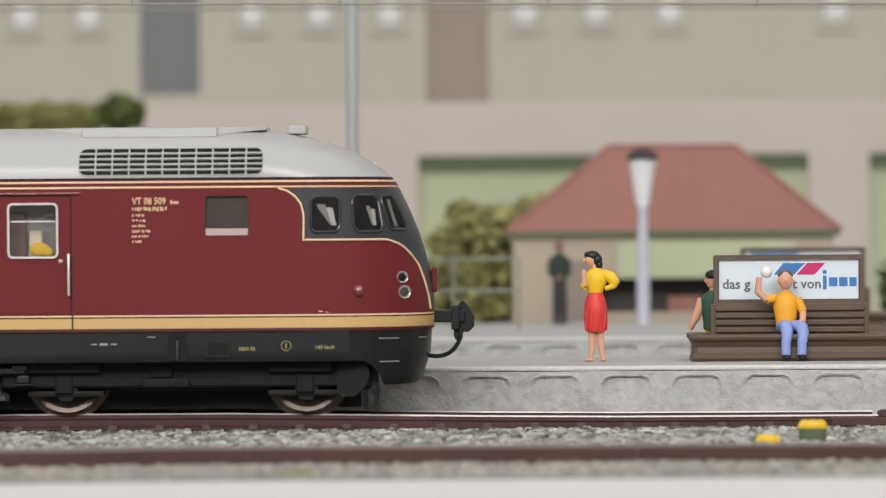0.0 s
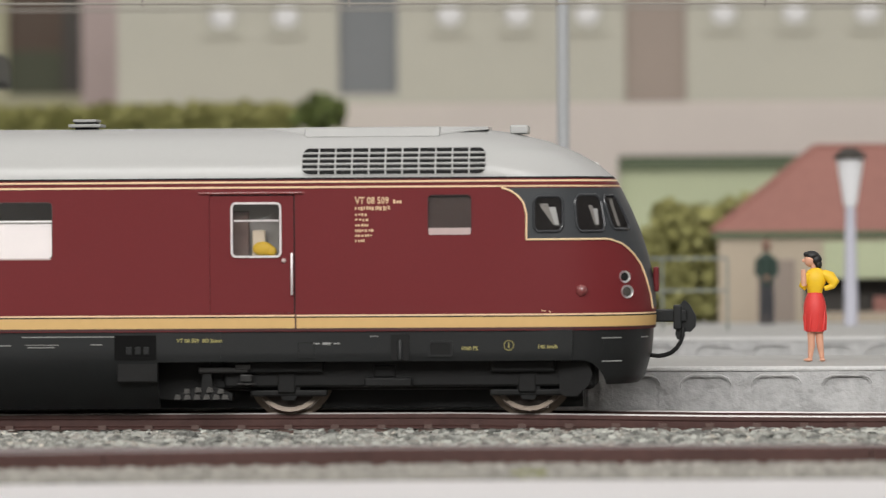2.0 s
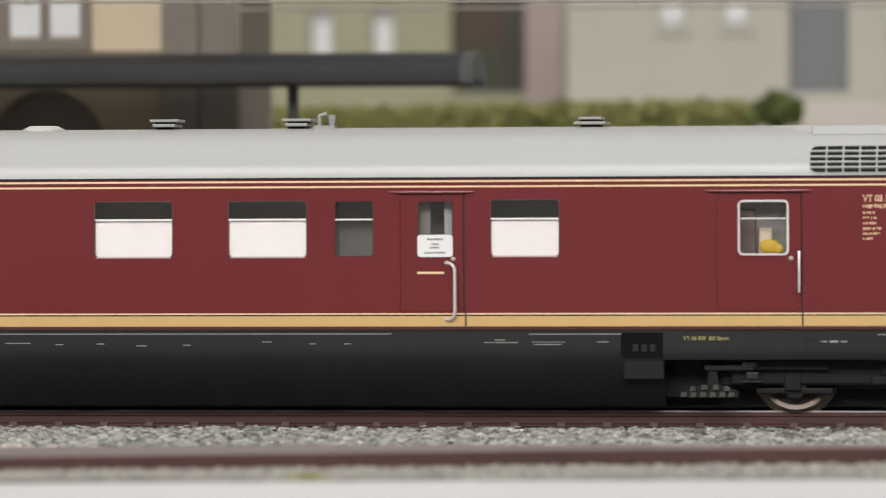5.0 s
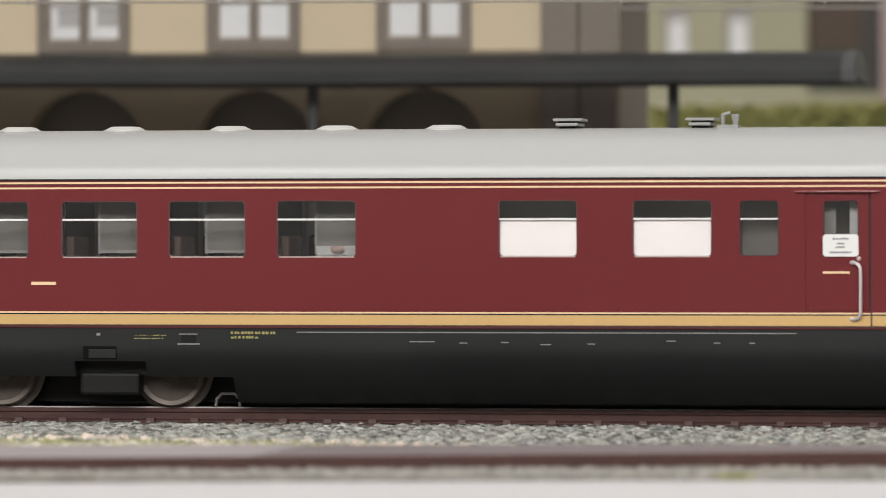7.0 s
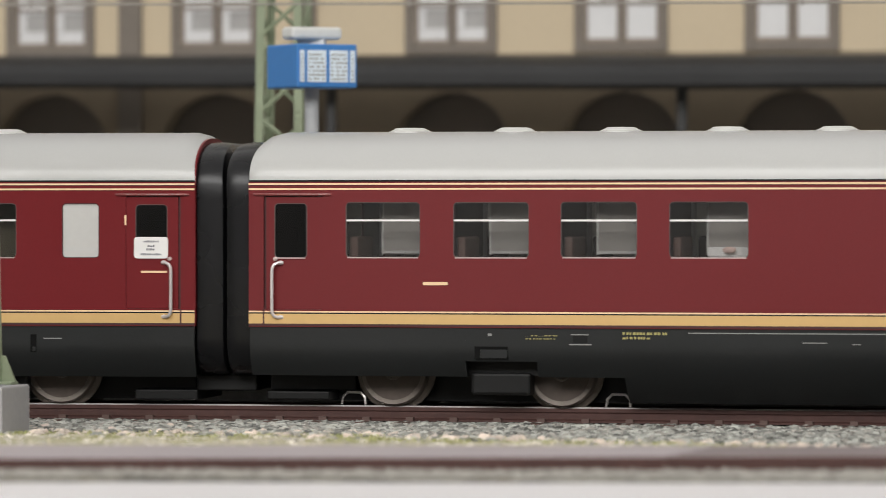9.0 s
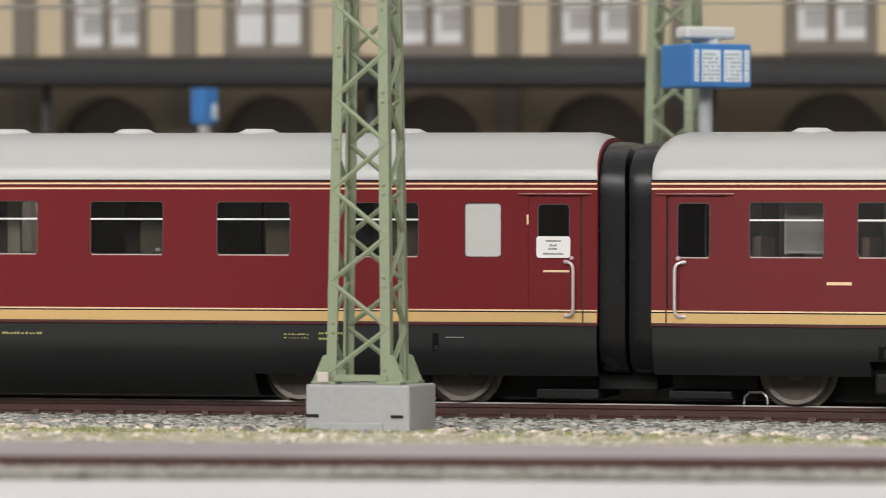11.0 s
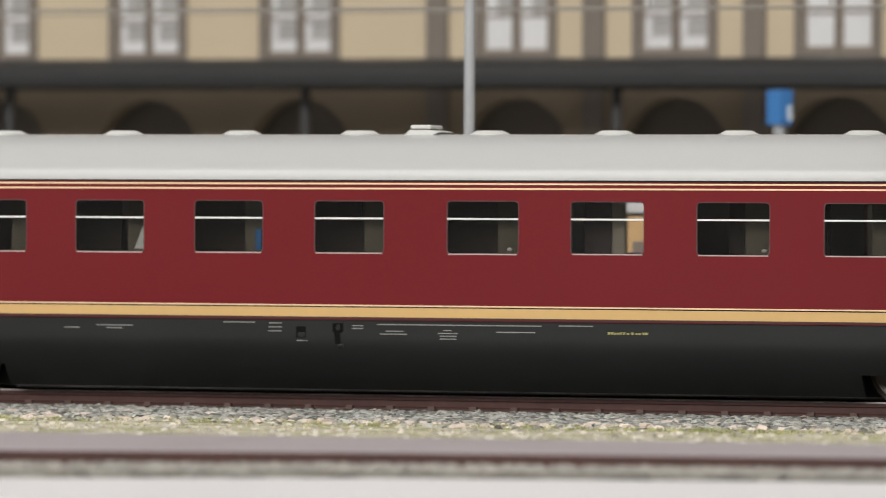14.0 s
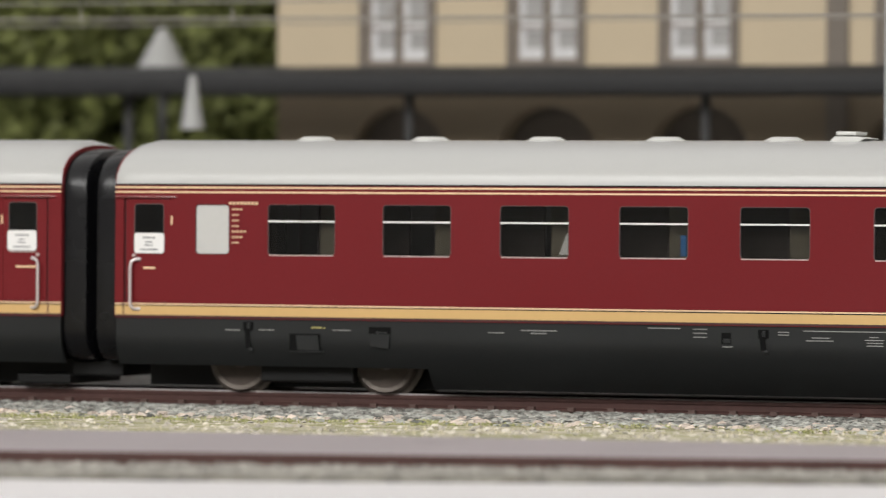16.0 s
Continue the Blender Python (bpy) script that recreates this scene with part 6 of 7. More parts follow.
def seated_figurine(x, y, turn, shirt, legs, label, lifted):
    z = PLATFORM_Z
    bm = B()
    s = turn
    loops = []
    for h, w, d in ((4.6, 1.5, 1.1), (6.0, 1.55, 1.15), (8.0, 1.9, 1.2), (9.3, 2.0, 1.15), (10.0, 1.2, 0.9), (10.5, 0.6, 0.6)):
        loops.append([(x + w * math.cos(6.2832 * j / 14), y + s * 0.4 * (h - 4) / 6 + d * math.sin(6.2832 * j / 14), z + h) for j in range(14)])
    rings(bm, loops, 0)
    for k, dx in ((-1, -0.3), (1, 1.9)):
        xx = x + 0.3 + k * 0.85
        kx = xx + 0.5 + 0.35 * (1 + k)
        limb(bm, [(xx, y, z + 5.0), (xx + 0.4, y - s * 1.8, z + 5.15), (kx, y - s * 3.2, z + 4.95), (kx + 0.1, y - s * 3.7, z + 4.2), (kx - 0.1, y - s * 3.8, z + 2.6), (kx - 0.1, y - s * 3.9, z + 0.9)], [1.05, 1.0, 0.95, 0.9, 0.75, 0.72], 1)
        ball(bm, (kx - 0.05, y - s * 4.6, z + 0.5), (0.6, 1.2, 0.5), 3)
    if lifted:
        limb(bm, [(x - 1.7, y, z + 9.4), (x - 2.9, y - 0.3, z + 9.2)], [0.75, 0.65], 0)
        limb(bm, [(x - 2.9, y - 0.3, z + 9.2), (x - 4.2, y - 0.5, z + 10.4), (x - 4.0, y - 0.6, z + 12.6)], [0.55, 0.55, 0.42], 2)
        ball(bm, (x - 2.9, y - 0.9, z + 13.4), 0.92, 5)
    else:
        limb(bm, [(x - 1.6, y, z + 9.2), (x - 2.6, y + s * 0.2, z + 6.4), (x - 3.6, y - s * 0.4, z + 4.6)], [0.75, 0.62, 0.45], 2)
    limb(bm, [(x + 1.7, y, z + 9.3), (x + 2.6, y - s * 0.3, z + 7.4)], [0.75, 0.65], 0)
    limb(bm, [(x + 2.6, y - s * 0.3, z + 7.4), (x + 2.5, y - s * 1.2, z + 5.9), (x + 1.5, y - s * 2.2, z + 5.6)], [0.55, 0.5, 0.42], 2)
    limb(bm, [(x, y + s * 0.3, z + 10.2), (x, y + s * 0.2, z + 11.2)], [0.55, 0.5], 2)
    ball(bm, (x, y + s * 0.1, z + 12.1), (1.1, 1.2, 1.45), 2)
    ball(bm, (x, y - s * 1.15, z + 12.0), (0.25, 0.3, 0.35), 2)
    ball(bm, (x, y + s * 0.45, z + 12.85), (1.18, 1.2, 0.8), 4)
    for k in (-1, 1):
        ball(bm, (x + k * 1.1, y + s * 0.1, z + 12.0), (0.2, 0.3, 0.4), 2)
    for v in bm.verts:
        v.co = Vector((x, y, z)) + (v.co - Vector((x, y, z))) * 1.1
    return tagged(part("figurine", bm, (shirt, legs, SKIN, HAIR, BROWN_HAIR if lifted else HAIR, WHITE), None, smooth=True), label, "figurine")


def standing_figurine(x, y):
    z = PLATFORM_Z
    bm = B()
    limb(bm, [(x - 0.8, y, z + 0.2), (x - 0.7, y, z + 5), (x - 0.4, y, z + 9.5)], [0.7, 0.9, 1.1], 1)
    limb(bm, [(x + 0.9, y, z + 0.2), (x + 0.8, y, z + 5), (x + 0.4, y, z + 9.5)], [0.7, 0.9, 1.1], 1)
    limb(bm, [(x, y, z + 8.8), (x, y, z + 11.5), (x, y, z + 14.8), (x, y, z + 16.0)], [1.4, 1.5, 1.9, 0.7], 0)
    limb(bm, [(x - 1.8, y, z + 14.6), (x - 2.1, y - 0.3, z + 11.5), (x - 0.6, y - 1.2, z + 10.4)], [0.7, 0.6, 0.5], 0)
    limb(bm, [(x + 1.8, y, z + 14.6), (x + 2.1, y - 0.3, z + 11.5), (x + 0.6, y - 1.2, z + 10.4)], [0.7, 0.6, 0.5], 0)
    ball(bm, (x, y - 1.3, z + 10.4), 0.75, 2)
    ball(bm, (x, y, z + 17.6), (1.1, 1.1, 1.5), 2)
    return tagged(part("figurine", bm, (DARK_COAT, DARK_CLOTH, SKIN_BROWN), None, smooth=True), "painted plastic figurine in a dark green coat", "figurine")


woman_figurine(-5.2, 65.0)
seated_figurine(26.4, 65.5, 1, ORANGE, JEANS, "seated plastic figurine with amber shirt on the bench", True)
seated_figurine(14.6, 76.5, -1, GREEN_COAT, YELLOW, "seated plastic figurine with green shirt behind the board", False)
standing_figurine(-12.6, 345)


def street_lamp(x, y):
    z = PLATFORM_Z
    b = thing("street_lamp", x, y, z, "pale grey street lamp with a white tapered lantern", "street lamp")
    part("pole", tube(B(), [(x, y, z), (x, y, z + 8), (x, y, z + 18), (x, y, z + 27)], [1.6, 1.55, 1.3, 1.1], 12), LAMP_POLE, b, "pale blue-grey pole", smooth=True)
    part("lantern", spin(B(), (x, y, z), [(1.2, 26.0), (1.6, 27.0), (3.0, 36.2), (3.0, 36.6)], 12), LAMP_SHADE, b, "white glass lantern")
    part("cap", spin(B(), (x, y, z), [(3.6, 36.4), (3.4, 37.4), (1.6, 38.8), (0.4, 39.1)], 12), SHADE, b, "dark lamp cap")


street_lamp(5.8, 340)


def ticket_machine(x0, x1, y):
    z = PLATFORM_Z
    t = thing("ticket_machine", (x0 + x1) / 2, y, z, "tall amber ticket machine with a white top on the platform", "ticket machine")
    part("body", box(B(), x0, x1, y, y + 5.0, z, 30.7, bevel=0.4), AMBER, t, "amber painted body")
    part("top", box(B(), x0 - 0.2, x1 + 0.2, y - 0.3, y + 5.3, 31.3, 33.3, bevel=0.5), WHITE, t, "white top")
    part("neck", box(B(), x0 + 0.6, x1 - 0.6, y + 0.6, y + 4.4, 30.6, 31.4), SHADE, t)
    part("panel", box(B(), x0 + 1.2, x1 - 1.2, y - 0.12, y + 0.02, 19.0, 26.0, bevel=0.05), TAUPE, t, "brown front panel")


ticket_machine(-450.4, -441.5, 97.0)


def pole(x, y, r, top, label):
    b = thing("signal_post", x, y, PLATFORM_Z, label, "post", "grey posts")
    part("shaft", tube(B(), [(x, y, PLATFORM_Z), (x, y, 40), (x, y, top)], [r * 1.05, r, r * 0.95], 14), STEEL, b, smooth=True)
    part("foot", spin(B(), (x, y, PLATFORM_Z), [(r * 2.2, 0), (r * 2.2, 0.8), (r * 1.2, 1.6)], 14), STEEL, b)


pole(-53.2, 236, 1.28, 110, "slim pale grey catenary post on the far platform")
pole(-463.8, 52, 1.0, 100, "slim pale grey catenary post on the platform")


def railing(x0, x1, y):
    b = thing("railing", (x0 + x1) / 2, y, PLATFORM_Z, "thin pale grey platform railing", "railing")
    for z in (14.4, 21.2):
        part("rail_bar", tube(B(), [(x0, y, z), (x1, y, z)], 0.3, 6), RAILING, b)
    n = int((x1 - x0) / 12)
    for k in range(n + 1):
        x = x0 + (x1 - x0) * k / n
        part("post", tube(B(), [(x, y, PLATFORM_Z), (x, y, 21.2)], 0.28, 6), RAILING, b)


railing(-90, -21, 300)

# ---------------------------------------------------------------- masts and wires


def lattice_mast(x, y, ground, top, label, with_foot=True):
    b = thing("catenary_mast", x, y, ground, label, "lattice mast", "lattice masts")
    if with_foot:
        bm = box(B(), x - 8.1, x + 8.9, y - 6.6, y + 6.6, ground, ground + 8.3, bevel=0.35)
        for sx in (-1, 1):
            box(bm, x + sx * 6.9 - 1.0, x + sx * 6.9 + 1.0, y - 6.72, y - 6.5, ground + 3.2, ground + 3.7, 1)
        box(bm, x - 6.4, x + 4.2, y - 6.95, y - 6.6, ground + 0.55, ground + 0.85, 1)
        f = part("footing", bm, (FOOTING, UNDER), b, "grey moulded concrete footing")
        part("footing_step", box(B(), x - 6.8, x + 4.6, y - 6.9, y - 6.3, ground + 0.9, ground + 2.4, bevel=0.15), FOOTING, f)
        bm = box(B(), x - 6.4, x - 4.5, y - 6.2, y - 5.8, ground + 8.6, ground + 10.2, bevel=0.15)
        part("flake", bm, PINKISH, b, "pale flake caught at the mast's foot")
    z0 = ground + 8.3 if with_foot else ground

    def corner(sx, sy, z):
        k = (z - z0) / (top - z0)
        return (x - 0.15 + sx * (4.95 - 1.5 * k), y + sy * (4.3 - 1.4 * k), z)

    for sx in (-1, 1):
        for sy in (-1, 1):
            bm = B()
            loops = []
            for z in (z0, (z0 + top) / 2, top):
                cx, cy, _ = corner(sx, sy, z)
                w, t = 1.6 if sy < 0 else 1.4, 0.42
                loops.append([(cx + sx * 0.3, cy + sy * 0.3, z), (cx + sx * 0.3 - sx * w, cy + sy * 0.3, z), (cx + sx * 0.3 - sx * w, cy + sy * (0.3 - t), z), (cx + sx * (0.3 - t), cy + sy * (0.3 - t), z), (cx + sx * (0.3 - t), cy + sy * 0.3 - sy * w, z), (cx + sx * 0.3, cy + sy * 0.3 - sy * w, z)])
            rings(bm, loops)
            bmesh.ops.recalc_face_normals(bm, faces=bm.faces)
            part("mast_leg", bm, MAST, b, "moss-green angle leg")
            if with_foot:
                cx, cy, _ = corner(sx, sy, z0)
                bm = box(B(), cx - 2.0 + sx * 0.4, cx + 2.0 + sx * 0.4, cy - 1.6, cy + 1.6, z0, z0 + 0.45, bevel=0.1)
                prism(bm, [(cx + sx * 0.2, z0 + 0.4), (cx + sx * 2.6, z0 + 0.4), (cx + sx * 0.9, z0 + 4.4), (cx + sx * 0.2, z0 + 4.6)], cy - 0.25, cy + 0.25)
                part("foot_gusset", bm, MAST, b)
    half = 7.15
    n = int((top - z0 - 2) / half)
    for f in range(4):
        for k in range(n):
            za, zb = z0 + 1.6 + half * k, z0 + 1.6 + half * (k + 1)
            flip = (k + (1 if f in (1, 2) else 0)) % 2
            if f < 2:
                sy = -1 if f == 0 else 1
                p, q = corner(-1, sy, zb if flip else za), corner(1, sy, za if flip else zb)
            else:
                sx = -1 if f == 2 else 1
                p, q = corner(sx, -1, zb if flip else za), corner(sx, 1, za if flip else zb)
            part("lattice_bar", tube(B(), [p, q], 0.42, 5), MAST, b)
        bm = B()
        for k in range(n + 1):
            z = z0 + 1.6 + half * k
            if f < 2:
                sx, sy = (-1 if (k + f) % 2 else 1), (-1 if f == 0 else 1)
                cx, cy, _ = corner(sx, sy, z)
                for dz in (-0.65, 0.75):
                    ball(bm, (cx - sx * 0.6, cy + sy * 0.35, z + dz), (0.36, 0.2, 0.36), 0, 8, 4)
        if f < 2:
            part("rivet", bm, MAST, b)
    part("tie_plate", box(B(), x - 4.6, x + 4.6, y - 4.9, y - 4.5, z0 + 0.5, z0 + 1.5), MAST, b)
    return b


lattice_mast(-335.6, -44.6, -3.75, 104, "moss-green lattice catenary mast on a grey footing")
lattice_mast(-335.4, 133, -3, 112, "moss-green lattice catenary mast behind the train")


def information_box(x, y, z0, turn, w, d, h, label, on_pole=True, cap=True):
    b = thing("display_box", x, y, PLATFORM_Z, label, "platform display", "platform displays")
    rot = Matrix.Rotation(radians(turn), 4, "Z")

    def turned(bm):
        for v in bm.verts:
            v.co = rot @ (v.co - Vector((x, y, 0))) + Vector((x, y, 0))
        return bm

    part("case", turned(box(B(), x - w / 2, x + w / 2, y - d / 2, y + d / 2, z0, z0 + h, bevel=0.3)), BLUE, b, "bright blue case")
    for k, (u, v) in enumerate(((0.05, 0.12), (0.17, 0.48), (0.54, 0.84), (0.88, 0.96)) if w > 6 else ((0.55, 0.9),)):
        xa, xb = x - w / 2 + w * u, x - w / 2 + w * v
        s = part("screen", turned(box(B(), xa, xb, y - d / 2 - 0.12, y - d / 2 + 0.1, z0 + 1.0, z0 + (h - 1.1 if w > 6 else 4.2))), SIGN, b, "pale display panel")
        bm = B()
        rng = random.Random(int(x) + k)
        for j in range(7 if w > 6 else 3):
            zz = z0 + 1.4 + j * 0.72
            at = xa + 0.25
            while at < xb - 0.5:
                n = rng.uniform(0.2, 0.7)
                box(bm, at, min(at + n, xb - 0.2), y - d / 2 - 0.17, y - d / 2 - 0.1, zz, zz + 0.3)
                at += n + rng.choice((0.15, 0.15, 0.6))
        tagged(part("line_of_print", turned(bm), VENT_DARK, s), kind="stuff")
    if cap:
        part("top_cap", turned(box(B(), x - w * 0.42, x + w * 0.42, y - 2.4, y + 2.4, z0 + h + 1.0, z0 + h + 3.2, bevel=0.6)), VENT, b, "pale grey cap")
        part("bracket", box(B(), x - 2.5, x + 2.5, y - 0.8, y + 0.8, z0 + h - 0.1, z0 + h + 1.1), VENT, b)
    if on_pole:
        part("shaft", tube(B(), [(x, y, PLATFORM_Z), (x, y, z0 + 0.2)], 1.3, 12), STEEL, b, "pale grey pole", smooth=True)


information_box(-318.4, 92, 53.8, 42, 12.0, 12.6, 7.8, "bright blue platform display box on a grey pole")
information_box(-470.8, 240, 50.6, 62, 3.8, 4.6, 7.6, "small bright blue display box on the far platform", cap=False)


def wire(name, pts, r, label):
    return tagged(part(name, tube(B(), pts, r * 0.75, 6), WIRE, None), label, "overhead wire", "overhead wires")


def sag(x0, x1, y, za, zb, dip, n=24):
    return [(x0 + (x1 - x0) * k / n, y, za + (zb - za) * k / n - dip * 4 * (k / n) * (1 - k / n)) for k in range(n + 1)]


wire("overhead_wire", sag(90, -335, 110, 66.6, 69.9, 0.0), 0.3, "thin dark contact wire over the rear track")
wire("overhead_wire", sag(-335, -760, 110, 69.9, 73.0, 0.0), 0.3, "thin dark contact wire over the rear track")
wire("overhead_wire", sag(-400, -860, 232, 75.6, 76.6, 0.0), 0.34, "thin dark contact wire over the far track")
wire("overhead_wire", sag(100, -225, 285, 73.2, 74.6, 0.0), 0.36, "thin dark contact wire over the far track")
wire("overhead_wire", sag(-335, -760, 108, 78.0, 76.2, 1.9), 0.26, "thin sagging carrier wire over the rear track")
wire("overhead_wire", sag(90, -335, 110, 76, 78, 3.0), 0.25, "thin sagging carrier wire over the rear track")
bm = B()
for k in range(22):
    x = 60 - 36.5 * k
    za = 66.6 + (90 - x) / 425 * 3.3 if x > -335 else 69.9 + (-335 - x) / 425 * 2.7
    tube(bm, [(x, 110, za - 0.5), (x, 110, za + (9 if x > -500 else 2.4))], 0.2, 5)
tagged(part("wire_dropper", bm, WIRE, None), "thin droppers between contact and carrier wire", "wire dropper", kind="stuff")

# ---------------------------------------------------------------- lanterns in the ballast


def ground_marker(x, y, w, h, body, label):
    b = thing("ground_marker", x, y, -3, label, "track marker", "yellow track markers")
    if body:
        part("body", rings(B(), [[(x + w * s * math.cos(6.2832 * j / 14), y + 1.4 * s * math.sin(6.2832 * j / 14), -3 + z) for j in range(14)] for s, z in ((0.42, 0), (0.5, 0.6), (0.52, h - 1.0))]), DARK_GREEN, b, "dark green body", smooth=True)
    part("cap", rings(B(), [[(x + w * s * math.cos(radians(22.5 + 45 * j)), y + 1.5 * s * math.sin(radians(22.5 + 45 * j)), -3 + z) for j in range(8)] for s, z in ((0.54, h - 1.2 if body else 0.0), (0.56, h - 0.7), (0.45, h))]), YELLOW, b, "bright yellow cap")


ground_marker(19.4, -46, 3.3, 1.5, False, "small bright yellow block lying in the ballast")
ground_marker(26.0, -42, 4.0, 3.4, True, "small green ground lantern with bright yellow cap")

# ---------------------------------------------------------------- station building behind
FY = 297.0
PAIRS = [-692.4, -652.0, -611.8, -556.3, -516.6, -477.0, -438.5, -399.5, -345.5, -307.2, -269.3]
BX0, BX1 = -726.0, -226.5


def station():
    s = thing("station_building", (BX0 + BX1) / 2, FY, -3, "long beige station building with brown stone window surrounds", "station")
    arches = [(c - 13.4, c + 13.4, 6.0, 58.2, 13.2) for c in PAIRS]
    low, high = B(), B()
    pierced(low, BX0, BX1, -3, 66.5, arches, FY, 1, 6.0, n=8)
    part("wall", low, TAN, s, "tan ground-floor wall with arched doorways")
    wins = [(c + dx - 3.9, c + dx + 3.9, 69.0, 92.0, 0.1) for c in PAIRS for dx in (-4.4, 4.4)]
    pierced(high, BX0, BX1, 66.5, 120, wins, FY, 1, 2.0, n=1)
    part("wall", high, BEIGE, s, "beige rendered upper wall")
    part("wall", box(B(), BX0, BX1, FY + 40, FY + 42, -3, 120), BEIGE, s)
    part("wall", box(B(), BX0, BX0 + 0.5, FY + 0.02, FY + 40, -3, 120), BEIGE, s)
    part("wall", box(B(), BX1 - 0.5, BX1, FY + 0.02, FY + 40, -3, 120), BROWN_STONE, s)
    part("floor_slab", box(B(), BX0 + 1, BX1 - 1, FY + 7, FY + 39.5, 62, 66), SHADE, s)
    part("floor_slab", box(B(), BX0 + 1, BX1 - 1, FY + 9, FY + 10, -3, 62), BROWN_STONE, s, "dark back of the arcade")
    part("roof", box(B(), BX0 - 4, BX1 + 4, FY - 5, FY + 46, 120, 124), TILES, s, "tiled roof")
    for c in PAIRS:
        for dx in (-4.4, 4.4):
            x0, x1 = c + dx - 3.9, c + dx + 3.9
            w = part("window", box(B(), x0, x1, FY + 1.2, FY + 1.6, 69.0, 92.0), CURTAIN_GREY, s, "tall window with a white curtain")
            drawn = c in (-269.3, -477.0)
            half = c in (-307.2, -556.3)
            pieces = [(x0 + 0.6, x1 - 0.6, 69.7, 72.2), (x0 + 0.6, x0 + 2.2, 72.3, 76.3), (x0 + 0.6, x1 - 0.6, 76.4, 78.6), (x0 + 0.6, x0 + 2.0, 78.8, 90.5)]
            if drawn:
                pieces = [(x0 + 0.6, x1 - 0.6, 69.7, 77.0), (x0 + 0.6, x1 - 0.6, 77.7, 91.0)]
            elif half:
                pieces = [(x0 + 0.6, x1 - 0.6, 69.7, 76.9), (x0 + 0.6, x0 + 3.2, 77.7, 91.0)]
            for xa, xb, za, zb in pieces:
                part("curtain", box(B(), xa, xb, FY + 0.7, FY + 1.15, za, zb), CURTAIN, w, "white curtain")
            part("window_bar", box(B(), x0 + 0.6, x1 - 0.6, FY + 0.4, FY + 1.1, 77.0, 77.6), TAUPE, w)
            part("window_frame", frame_ring(B(), x0, x1, 69.0, 92.0, 0.05, 0.6, FY + 0.3, FY + 1.3), TAUPE, w)
        bm = B()
        for dx0, dx1, z0, z1 in ((-10.4, -8.35, 66.6, 94), (8.35, 10.4, 66.6, 94), (-0.5, 0.5, 68.9, 94), (-8.3, 8.3, 66.6, 68.95), (-8.3, 8.3, 92.0, 94.0)):
            box(bm, c + dx0, c + dx1, FY - 0.9, FY - 0.02, z0, z1)
        part("window_surround", bm, BROWN_STONE, s, "brown-grey stone surround")
    for x in (-576.0, -536.5, -497.0, -457.8, -419.5, -379.0):
        part("pilaster", box(B(), x - 2.6, x + 2.6, FY - 1.4, FY - 0.02, -3, 119.5), BROWN_STONE, s, "brown-grey pilaster")
    for x in (-239.0, -231.0):
        part("pilaster", box(B(), x - 4.2, x + 4.2, FY - 1.8, FY - 0.02, -3, 119.5), BROWN_STONE, s, "brown-grey corner pilaster")
    return s


station()


def platform_canopy():
    c = thing("platform_canopy", -480, 279, PLATFORM_Z, "long dark grey platform canopy on slim posts", "canopy")
    x0, x1 = -830.0, -172.4
    prof = [(268.6, 58.8), (267.6, 59.4), (267.6, 61.6), (268.6, 63.4), (271.5, 64.8), (279, 65.8), (287, 65.0), (290, 63.8), (291.3, 62.2), (291.3, 59.4), (290.5, 58.8), (287, 59.8), (279, 60.4), (271, 59.8)]

    def rise(x):
        return between(x, [(-640, 2.4), (-480, 0.8), (-290, -0.6), (-172, -0.8)])

    loops = [[(x, y, z + rise(x)) for y, z in prof] for x in (x0, -480, -290, x1 - 2.5)]
    bm = rings(B(), loops)
    bmesh.ops.recalc_face_normals(bm, faces=bm.faces)
    part("canopy_roof", bm, CANOPY, c, "dark grey rounded canopy roof")
    bm = rings(B(), [[(x, 279 + (y - 279) * 1.03, 62 + (z - 62) * 1.04 + rise(x)) for y, z in prof] for x in (x1 - 2.5, x1)])
    part("end_trim", bm, CANOPY_END, c, "lighter grey canopy end")
    for k in range(8):
        x = -211.9 - 78.0 * k
        part("post", tube(B(), [(x, 279, PLATFORM_Z), (x, 279, 61.0)], 1.2, 8), CANOPY_END, c)
    part("hanging_lamp", spin(B(), (-718.0, 241, 0), [(3.0, 51.8), (2.7, 53), (1.4, 61), (0.8, 64.5)], 14), DIM_SHADE, c, "white conical lamp under the canopy", smooth=True)


platform_canopy()
b = thing("yard_lamp", -771.0, 318, -3, "white conical yard lamp on a slim pole", "lamp")
part("shade", spin(B(), (-771.0, 318, 0), [(8.4, 64.2), (8.0, 66.5), (1.6, 78.0), (0.8, 79.0)], 16), DIM_SHADE, b, "white conical shade", smooth=True)
part("pole", tube(B(), [(-771.0, 318, -3), (-771.0, 318, 64.5)], 1.2, 8), CANOPY_END, b)

# ---------------------------------------------------------------- kiosk


